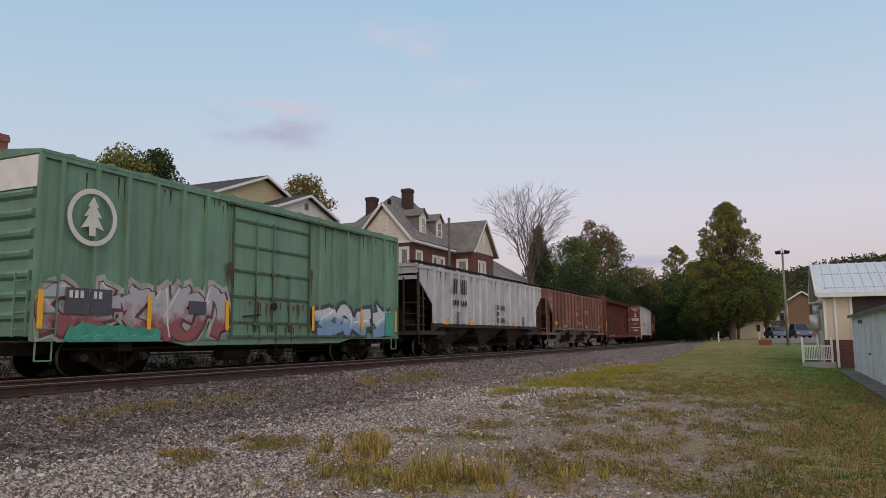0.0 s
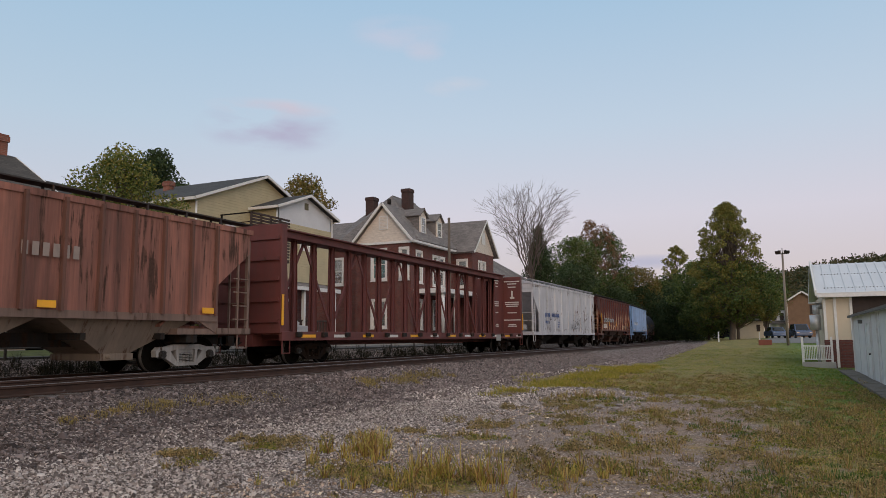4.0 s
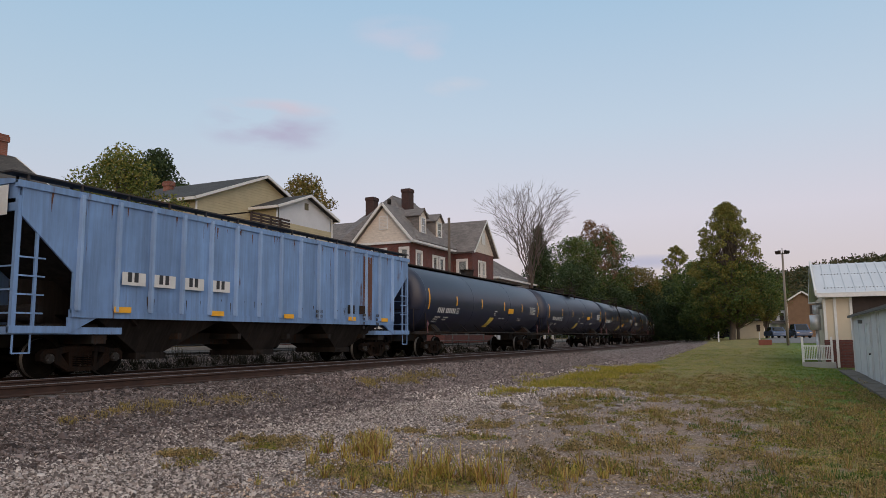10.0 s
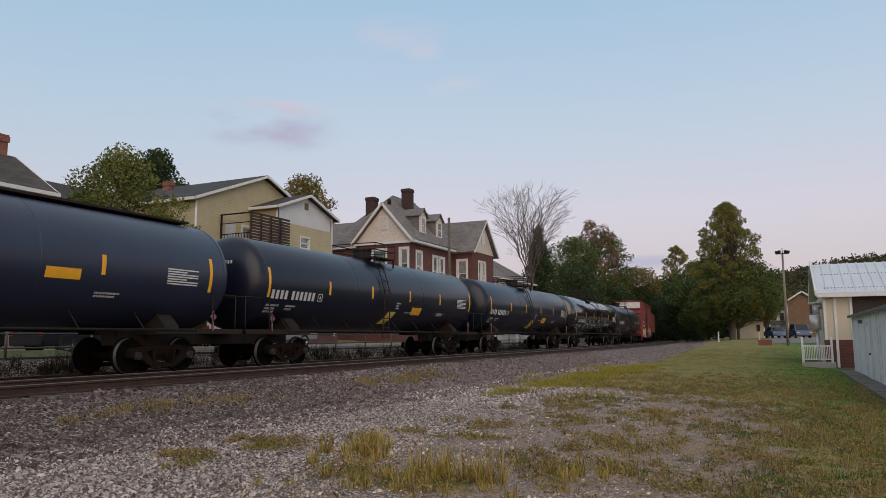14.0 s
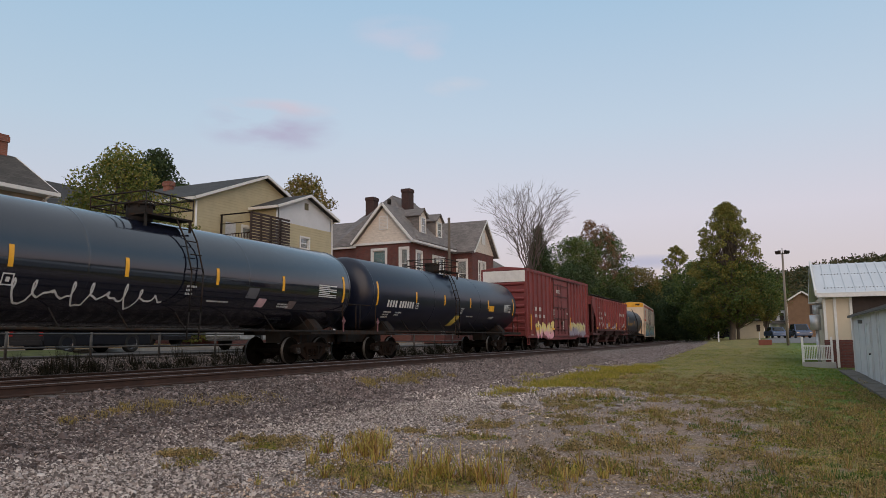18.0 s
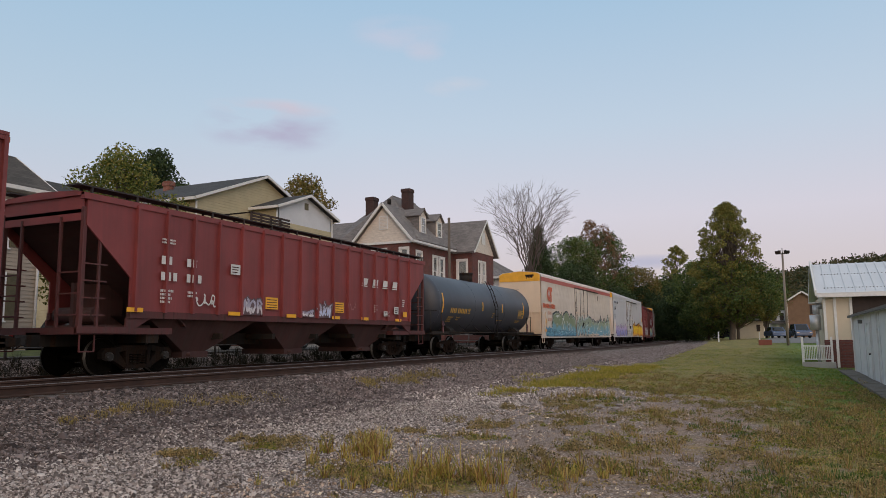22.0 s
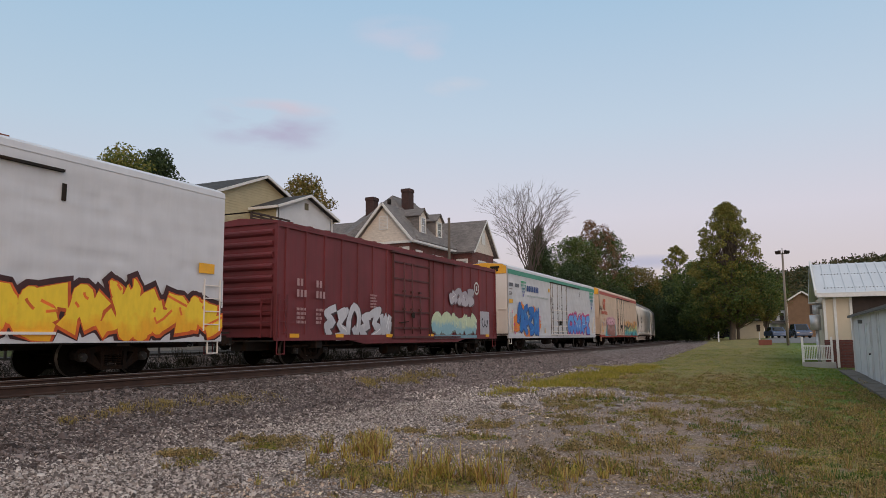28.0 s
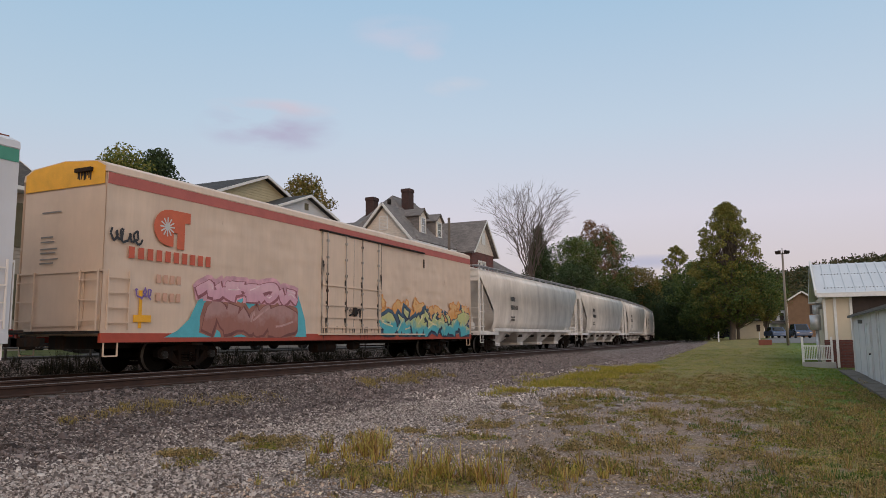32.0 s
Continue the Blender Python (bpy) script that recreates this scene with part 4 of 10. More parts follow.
    # side sills and bays
    for sx in (1, -1):
        bm = bm_new()
        box(bm, min(sx * 1.40, sx * 1.52), max(sx * 1.40, sx * 1.52), -(inner - cut), inner - cut, sill - 0.10, sill + 0.08)
        for sy in (-1, 1):
            box(bm, min(sx * 1.40, sx * 1.50), max(sx * 1.40, sx * 1.50), min(sy * (inner - cut), sy * half), max(sy * (inner - cut), sy * half), 1.02, 1.18)
            prism(bm, [(sy * (inner - cut + 0.06), sill - 0.1), (sy * (inner - cut - 0.7), sill - 0.1), (sy * (inner - cut + 0.06), 1.0)], "x", sx * 1.42, sx * 1.48)
        part("side_sill", bm, frame_skin, car)
        bm = bm_new()
        box(bm, min(sx * 1.40, sx * 1.53), max(sx * 1.40, sx * 1.53), -half, half, eave - 0.12, eave + 0.03)
        if not curved:
            part("top_chord", bm, skin, car)
        else:
            bm.free()
    span = 2 * (half - 2.05)
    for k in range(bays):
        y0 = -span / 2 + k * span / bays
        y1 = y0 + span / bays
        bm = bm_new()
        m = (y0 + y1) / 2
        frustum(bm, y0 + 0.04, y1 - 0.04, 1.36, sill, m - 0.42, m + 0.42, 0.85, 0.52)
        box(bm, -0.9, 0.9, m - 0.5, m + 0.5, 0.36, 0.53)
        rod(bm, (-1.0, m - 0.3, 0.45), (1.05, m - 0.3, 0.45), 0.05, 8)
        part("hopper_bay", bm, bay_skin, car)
    # running boards and hatches on the roof
    for sx in (1, -1):
        bm = bm_new()
        box(bm, sx * 1.2 - 0.22, sx * 1.2 + 0.22, -half - 0.1, half + 0.1, eave + 0.20, eave + 0.235)
        for y in np.arange(-half + 0.3, half, 1.35):
            bar(bm, (sx * 1.38, float(y), eave + 0.02), (sx * 1.38, float(y), eave + 0.21), 0.05)
            bar(bm, (sx * 1.02, float(y), eave + 0.1), (sx * 1.02, float(y), eave + 0.21), 0.05)
        part("running_board", bm, walk_mat, car)
    for k in range(4):
        y0 = -half + 1.0 + k * (length - 2) / 4
        bm = bm_new()
        prism(bm, [(-0.5, 0.10), (-0.45, 0.26), (0.45, 0.26), (0.5, 0.10)], "y", y0 + 0.1, y0 + (length - 2) / 4 - 0.1)
        bmesh.ops.translate(bm, vec=(0, 0, eave), verts=bm.verts[:])
        part("hatch", bm, hatch_mat or walk_mat, car)
    underframe(car, half, half - 2.3, 0.93, False)
    for s in (-1, 1):
        add_truck(car, s * (half - 2.15), truck_mat, truck_key)
    add_couplers(car, half)
    add_steps(car, half, 1.02, frame_skin, 1.44)
    MOVERS.append((car, mid))
    return car


# ---- tank car ----
def lathe(bm, prof, n=48, axis_z=0.0, smooth=True):
    """Turns (y, r) points round the car's long axis at height axis_z."""
    rings = []
    for y, r in prof:
        if r < 1e-6:
            rings.append([bm.verts.new((0, y, axis_z))])
        else:
            rings.append([bm.verts.new((r * math.cos(k * math.tau / n), y, axis_z + r * math.sin(k * math.tau / n))) for k in range(n)])
    for a, b in zip(rings, rings[1:]):
        for k in range(n):
            q = [a[k % len(a)], a[(k + 1) % n % len(a)], b[(k + 1) % n % len(b)], b[k % len(b)]]
            q = list(dict.fromkeys(q))
            if len(q) > 2:
                bm.faces.new(q).smooth = smooth
    bmesh.ops.recalc_face_normals(bm, faces=bm.faces[:])


def on_shell(r, zc, z):
    return math.sqrt(max(0.0, r * r - (z - zc) ** 2))


def shell_patch(bm, r, zc, y0, y1, z0, z1, mat=0, lift=0.006, n=4, slant=0.0):
    """A sheet that follows the curve of the shell on the +x side; slant leans its sides."""
    rr = r + lift
    rows = []
    for k in range(n + 1):
        z = z0 + (z1 - z0) * k / n
        x, d = on_shell(rr, zc, z), slant * (k / n - 0.5)
        rows.append([bm.verts.new((x, y0 + d, z)), bm.verts.new((x, y1 + d, z))])
    for a, b in zip(rows, rows[1:]):
        bm.faces.new((a[0], a[1], b[1], b[0])).material_index = mat


def shell_text(bm, r, zc, y, z, height, chars, mat=0, gap=0.3, width=0.6, lines=1, spacing=1.7):
    for l in range(lines):
        for k in range(chars if l == 0 else max(2, chars - (l * 3) % 4)):
            a = y + k * height * (width + gap)
            shell_patch(bm, r, zc, a, a + height * width, z - l * height * spacing, z - l * height * spacing + height, mat, 0.007, 1)


def tank_car(mid, shell_len, skin, label, r=1.5, zc=2.72, number_chars=4, yellow_panel=True, board=0.0, saddle_walk=True, mark=None, end_mark=True, ladder=True, strips=(-8.15, -4.75, -1.75, 1.45, 4.5, 8.1), number=(-7.1, 2.05, 0.24), warn=(2.5, 3.4, 2.25, 2.53), leaf_sign=(-0.30, 0.34, 1.45, 1.96), table=(6.5, 7.6, 2.3, 2.75), ladder_y=0.7):
    half = shell_len / 2
    car = thing("tank_car", Matrix(), label, "tank car", "cars of the freight train")
    bm = bm_new()
    head = [(-half + 0.0 - 0.62 * math.sin(a * math.pi / 16), r * math.cos(a * math.pi / 16)) for a in range(8, -1, -1)]
    head[0] = (head[0][0], 0.0)
    prof = head + [(-half * 0.4, r), (half * 0.4, r)] + [(-y, q) for y, q in reversed(head)]
    lathe(bm, prof, 56, zc)
    part("shell", bm, skin, car)
    for y in (-half + 0.02, half - 0.02, -half / 3, half / 3):
        bm = bm_new()
        lathe(bm, [(y - 0.03, r - 0.01), (y - 0.02, r + 0.006), (y + 0.02, r + 0.006), (y + 0.03, r - 0.01)], 56, zc)
        part("weld_band", bm, skin, car)
    # stub sills, saddles and bolsters
    for s in (-1, 1):
        bm = bm_new()
        box(bm, -0.3, 0.3, min(s * (half - 2.6), s * (half + 1.0)), max(s * (half - 2.6), s * (half + 1.0)), 0.72, 1.12)
        prism(bm, [(-1.35, 1.0), (1.35, 1.0), (1.3, 1.25), (0.95, zc - r + 0.42), (-0.95, zc - r + 0.42), (-1.3, 1.25)], "y", s * (half - 1.75) - 0.25, s * (half - 1.75) + 0.25)
        part("stub_sill", bm, steel_dark, car)
        bm = bm_new()
        box(bm, -1.45, 1.45, min(s * (half + 0.35), s * (half + 1.05)), max(s * (half + 0.35), s * (half + 1.05)), 1.05, 1.10)
        part("end_platform", bm, steel_dark, car)
        bm = bm_new()
        for x in (-1.3, 1.3):
            rod(bm, (x, s * (half + 0.75), 1.08), (x, s * (half + 0.75), 2.15), 0.02, 6)
        rod(bm, (-1.3, s * (half + 0.75), 2.15), (1.3, s * (half + 0.75), 2.15), 0.02, 6)
        rod(bm, (1.3, s * (half + 0.75), 2.15), (1.38, s * (half - 0.3), 2.15), 0.02, 6)
        rod(bm, (1.38, s * (half - 0.3), 2.15), (1.38, s * (half - 0.3), 1.08), 0.02, 6)
        part("end_handrail", bm, steel_dark, car)
        add_truck(car, s * (half - 1.75), shaded_truck_rust, "plain")
        bm = bm_new()
        for x in (-1.42, 1.42):
            box(bm, x - 0.04, x + 0.04, min(s * (half - 2.4), s * (half + 0.9)), max(s * (half - 2.4), s * (half + 0.9)), 1.02, 1.16)
        part("running_sill", bm, steel_dark, car)
        # warning diamond
        bm = bm_new()
        c = (1.47, s * (half - 0.35), 1.5)
        plate(bm, [(c[0], c[1], c[2] - 0.13), (c[0], c[1] + 0.13, c[2]), (c[0], c[1], c[2] + 0.13), (c[0], c[1] - 0.13, c[2])], 0.01)
        bar(bm, (c[0] - 0.02, c[1], 1.1), (c[0] - 0.02, c[1], 1.66), 0.04)
        part("placard", bm, placard_white, car, "white diamond placard")
    for x in (-1.46, 1.46):
        bm = bm_new()
        rod(bm, (x, -half + 1.0, 1.12), (x, half - 1.0, 1.12), 0.03, 8)
        for y in np.arange(-half + 1.2, half - 1, 1.9):
            rod(bm, (x, float(y), 1.12), (x * 0.72, float(y), on_shell_z(r, zc, x * 0.72)), 0.018, 6)
        part("side_handrail", bm, steel_dark, car)
    # manway with its platform and rails
    bm = bm_new()
    rod(bm, (0, -0.1, zc + r - 0.1), (0, -0.1, zc + r + 0.40), 0.36, 20)
    rod(bm, (0, -0.1, zc + r + 0.40), (0, -0.1, zc + r + 0.46), 0.40, 20)
    for k in range(8):
        a = k * math.tau / 8
        rod(bm, (0.38 * math.cos(a), -0.1 + 0.38 * math.sin(a), zc + r + 0.32), (0.38 * math.cos(a), -0.1 + 0.38 * math.sin(a), zc + r + 0.50), 0.025, 6)
    part("manway", bm, steel_dark, car)
    top = zc + r
    if saddle_walk:
        bm = bm_new()
        for sx in (-1, 1):
            box(bm, sx * 0.75 - 0.3, sx * 0.75 + 0.3, -0.85, 0.85, top + 0.0, top + 0.05)
            for y in (-0.8, 0.8):
                bar(bm, (sx * 1.0, y, top - 0.32), (sx * 1.0, y, top + 0.02), 0.06)
        part("platform", bm, steel_dark, car)
        for sx in (-1.05, 1.05):
            for y in (-0.85, 0, 0.85):
                bm = bm_new()
                rod(bm, (sx, y, top), (sx, y, top + 0.62), 0.018, 6)
                part("rail_post", bm, steel_dark, car)
            for z in (0.34, 0.62):
                bm = bm_new()
                rod(bm, (sx, -0.85, top + z), (sx, 0.85, top + z), 0.022, 6)
                part("handrail", bm, steel_dark, car)
        for y in (-0.85, 0.85):
            for z in (0.34, 0.62):
                bm = bm_new()
                rod(bm, (-1.05, y, top + z), (1.05, y, top + z), 0.022, 6)
                part("handrail", bm, steel_dark, car)
    if board:
        part("running_board", boxed(-0.45, 0.45, -half + 0.5, half - 0.4, top + 0.03, top + 0.09), steel_dark, car)
    if ladder:
        for s in (-0.22, 0.22):
            bm = bm_new()
            pts = [(1.52, ladder_y + s, 0.85), (1.58, ladder_y + s, 1.6), (r + 0.13, ladder_y + s, zc), (on_shell(r + 0.13, zc, zc + 0.9), ladder_y + s, zc + 0.9), (1.0, ladder_y + s, top + 0.02)]
            for a, b in zip(pts, pts[1:]):
                rod(bm, a, b, 0.022, 6)
            part("ladder_rail", bm, steel_dark, car)
        for k in range(9):
            z = 0.9 + k * 0.38
            x = 1.57 if z < zc - 0.3 else on_shell(r + 0.13, zc, min(z, top))
            bm = bm_new()
            rod(bm, (x, ladder_y - 0.22, z), (x, ladder_y + 0.22, z), 0.016, 6)
            part("ladder_rung", bm, steel_dark, car)
    # marks that follow the curve
    for k, y in enumerate(strips):
        end = k in (0, len(strips) - 1)
        bm = bm_new()
        shell_patch(bm, r, zc, y - 0.06, y + 0.06, zc - 0.5 if end else zc - 0.27, zc + 0.45 if end else zc + 0.21, 0, 0.006, 6)
        part("reflective_strip", bm, yellow_strip, car, "yellow reflective strip")
    bm = bm_new()
    y, z, hgt = number
    shell_text(bm, r, zc, y, z, hgt, number_chars, 0, 0.30, 0.52)
    shell_text(bm, r, zc, y + hgt * (number_chars * 0.82 + 0.5), z, hgt, 6, 0, 0.30, 0.52)
    shell_text(bm, r, zc, y - 0.1, z - 0.24, 0.06, 12, lines=3)
    shell_text(bm, r, zc, y + 0.9, z - 0.24, 0.06, 10, lines=2)
    b0 = y + hgt * (number_chars * 0.82 + 6.2) - 0.1
    for a, b, c, d in ((b0, b0 + 0.03, z, z + 0.26), (b0 + 0.24, b0 + 0.27, z, z + 0.26), (b0, b0 + 0.27, z, z + 0.03), (b0, b0 + 0.27, z + 0.23, z + 0.26), (b0 + 0.09, b0 + 0.18, z + 0.08, z + 0.18)):
        shell_patch(bm, r, zc, a, b, c, d, 0, 0.007, 1)
    shell_text(bm, r, zc, 0.3, zc - 0.40, 0.06, 7, lines=3)
    shell_text(bm, r, zc, 1.2, zc - 0.75, 0.045, 22)
    shell_text(bm, r, zc, 4.4, zc - 0.72, 0.045, 18, lines=2)
    for q in range(7):
        zz = table[3] - (q + 0.7) * (table[3] - table[2]) / 7
        shell_patch(bm, r, zc, table[0], table[0] + (table[1] - table[0]) * (0.62 if q % 3 == 1 else 1.0), zz, zz + (table[3] - table[2]) / 13, 0, 0.007, 1)
    tagged(part("lettering", bm, mark or white_mark, car), kind="stuff")
    if yellow_panel:
        bm = bm_new()
        shell_patch(bm, r, zc, *warn, 0, 0.008, 3)
        sign = part("yellow_panel", bm, yellow_strip, car, "yellow warning panel")
        bm = bm_new()
        shell_text(bm, r, zc, warn[0] + 0.12, warn[3] - 0.10, 0.05, 7, 0, 0.3, 0.7, 2, 1.9)
        tagged(part("lettering", bm, black_mark, sign), kind="stuff")
        bm = bm_new()
        shell_patch(bm, r, zc, *leaf_sign, 0, 0.008, 3, 0.28)
        part("yellow_panel", bm, paint("pale_yellow", (0.70, 0.52, 0.10)), car, "faded yellow panel")
    if end_mark:
        bm = bm_new()
        for k, (n, h) in enumerate(((9, 0.11), (6, 0.08), (5, 0.08))):
            z = zc + 0.55 - k * 0.2
            for i in range(n):
                x = -0.35 + i * h * 0.95
                rr = math.sqrt(x * x + (z - zc) ** 2) / r
                y = -half - 0.62 * math.sqrt(max(0, 1 - rr * rr)) - 0.012
                box(bm, x, x + h * 0.62, y, y + 0.004, z, z + h)
        tagged(part("lettering", bm, mark or white_mark, car), kind="stuff")
    add_couplers(car, half + 0.65)
    MOVERS.append((car, mid))
    return car


def on_shell_z(r, zc, x):
    return zc - math.sqrt(max(0.0, r * r - x * x)) if abs(x) < r else zc


# ---- centre-beam lumber flat ----
def centrebeam(mid, length, skin, label):
    half = length / 2
    car = thing("centerbeam_flatcar", Matrix(), label, "flatcar", "cars of the freight train")
    bm = bm_new()
    box(bm, -0.35, 0.35, -half, half, 0.62, 1.0)
    for y in np.arange(-half + 0.6, half, 1.42):
        box(bm, -1.4, 1.4, float(y) - 0.1, float(y) + 0.1, 0.82, 1.02)
    part("centre_sill", bm, skin, car)
    part("deck", boxed(-1.42, 1.42, -half + 0.1, half - 0.1, 1.0, 1.06), skin, car)
    for sx in (1, -1):
        part("side_sill", boxed(min(sx * 1.38, sx * 1.50), max(sx * 1.38, sx * 1.50), -half + 0.05, half - 0.05, 0.80, 1.10, 0.015), skin, car)
        for k in range(16):
            y = -half + 0.9 + k * (length - 1.8) / 15
            part("winch", boxed(min(sx * 1.5, sx * 1.6), max(sx * 1.5, sx * 1.6), y - 0.14, y + 0.14, 0.92, 1.08, 0.02), steel_dark, car)
    # spine
    chord = bm_new()
    box(chord, -0.36, 0.36, -half + 0.35, half - 0.35, 4.44, 4.70)
    box(chord, -0.50, 0.50, -half + 0.35, half - 0.35, 4.68, 4.73)
    part("top_chord", chord, skin, car)
    n = 18
    step = 1.24
    for k in range(n):
        y = -10.72 + k * step + (0.18 if k == 0 else 0)
        for sx in (1, -1):
            def post():
                b = bm_new()
                box(b, -0.02, 0.02, -0.13, 0.13, 1.06, 4.45)
                box(b, 0.02, 0.06, -0.13, -0.11, 1.06, 4.45)
                box(b, 0.02, 0.06, 0.11, 0.13, 1.06, 4.45)
                for q in b.verts:
                    q.co.x += 0.06 - 0.025 * (q.co.z - 1.06) / 3.3
                    if q.co.z > 3:
                        q.co.y *= 0.62
                return b
            link("post", shared(("post", skin.name), post, skin), car, "", pose(0, y, 0, 0, 0, 0 if sx > 0 else 180))
        if k % 3 == 1 and k + 2 < n:
            for sy in (-1, 1):
                bm = bm_new()
                bar(bm, (0.03 * sy, y + step * (2 if sy > 0 else -1), 1.15), (0.03 * sy, y + step * 0.5, 4.38), 0.05, 0.11)
                part("diagonal_brace", bm, skin, car)
    for s in (-1, 1):
        bh = part("bulkhead", boxed(-1.46, 1.46, min(s * half, s * (half - 0.3)), max(s * half, s * (half - 0.3)), 1.04, 4.62, 0.02), skin, car)
        for sx in (1, -1):
            bm = bm_new()
            prism(bm, [(s * (half - 0.25), 1.1), (s * (half - 2.0), 1.1), (s * (half - 2.0), 1.2), (s * (half - 1.75), 4.3), (s * (half - 0.25), 4.5)], "x", sx * 0.25, sx * 0.32)
            part("gusset", bm, skin, bh)
        for k in range(5):
            bm = bm_new()
            z = 1.45 + k * 0.68
            box(bm, -1.4, 1.4, min(s * half, s * (half + 0.06)), max(s * half, s * (half + 0.06)), z - 0.06, z + 0.06)
            part("bulkhead_rib", bm, skin, bh)
        add_truck(car, s * (half - 2.4), shaded_truck_rust, "plain")
        bm = bm_new()
        box(bm, 1.49, 1.512, min(s * (half - 0.02), s * (half - 0.12)), max(s * (half - 0.02), s * (half - 0.12)), 1.3, 2.3)
        part("reflective_strip", bm, yellow_strip, car, "yellow reflective strip")
        # bars of loading notes on the inner face and the gusset
        bm = bm_new()
        if s > 0:
            yy = half - 0.306
            for k, (z, w) in enumerate(((4.3, 1.0), (4.15, 0.6), (3.95, 0.5), (3.0, 0.9), (2.88, 0.9), (2.76, 0.8), (2.35, 0.6), (1.9, 1.1), (1.62, 0.5), (1.52, 0.6))):
                box(bm, 0.9 - w / 2, 0.9 + w / 2, yy - 0.004, yy, z, z + 0.06)
                if w < 1.05:
                    box(bm, 0.322, 0.327, half - 1.4 - w * 0.5, half - 1.4 + w * 0.3, z, z + 0.06)
            box(bm, 0.86, 0.96, yy - 0.004, yy, 3.35, 3.75)
            box(bm, 0.78, 1.06, yy - 0.004, yy, 3.25, 3.36)
            tagged(part("lettering", bm, white_mark, car), kind="stuff")
        else:
            bm.free()
    for k in range(12):
        y = -half + 1.2 + k * (length - 2.4) / 11
        bm = bm_new()
        patch(bm, 1.503, y - 0.42 + 0.3, y + 0.42 + 0.3, 0.90, 1.0)
        part("reflective_strip", bm, yellow_strip if k % 2 == 0 else white_mark, car)
    bm = bm_new()
    box(bm, 1.50, 1.52, half - 4.75, half - 4.05, 0.68, 1.02)
    part("sign_plate", bm, paint("dull_plate", (0.30, 0.29, 0.28)), car, "white sign plate under the side sill")
    add_couplers(car, half)
    add_steps(car, half, 0.82, skin, 1.46)
    MOVERS.append((car, mid))
    return car


# ---- mechanical refrigerator car ----
def panel_side(sx, half, z0, z1, dents):
    """A smooth side that is faintly quilted between its hidden posts."""
    bm = bm_new()
    ny, nz = 168, 34
    rows = []
    for j in range(nz + 1):
        z = z0 + (z1 - z0) * j / nz
        row = []
        for i in range(ny + 1):
            y = -half + 2 * half * i / ny
            v = (z - z0) / 0.46
            u = y / 0.82 + 0.5 * (int(v) % 2)
            pillow = math.sin(math.pi * (u % 1.0)) * math.sin(math.pi * (v % 1.0))
            d = dents * (0.62 * (1 - pillow) * (0.5 + noise.noise((int(u) * 1.7, int(v) * 2.3, sx))) + 0.45 * abs(noise.noise((i * 0.11, j * 0.2, sx)))) if 0 < i < ny and 0 < j < nz - 4 else 0
            x = 1.52 - (0.0 if z < z1 - 0.25 else (z - z1 + 0.25) ** 2 * 1.6)
            row.append(bm.verts.new((sx * (x - max(0.0, d)), y, z)))
        rows.append(row)
    for a, b in zip(rows, rows[1:]):
        for i in range(ny):
            f = bm.faces.new((a[i], a[i + 1], b[i + 1], b[i]) if sx > 0 else (a[i], b[i], b[i + 1], a[i + 1]))
            f.smooth = True
    return bm


grimy_rod = weathered("rust_stained_rod", (0.40, 0.37, 0.34), (0.07, 0.04, 0.03), 0.42, 0.7, grime=0.5)


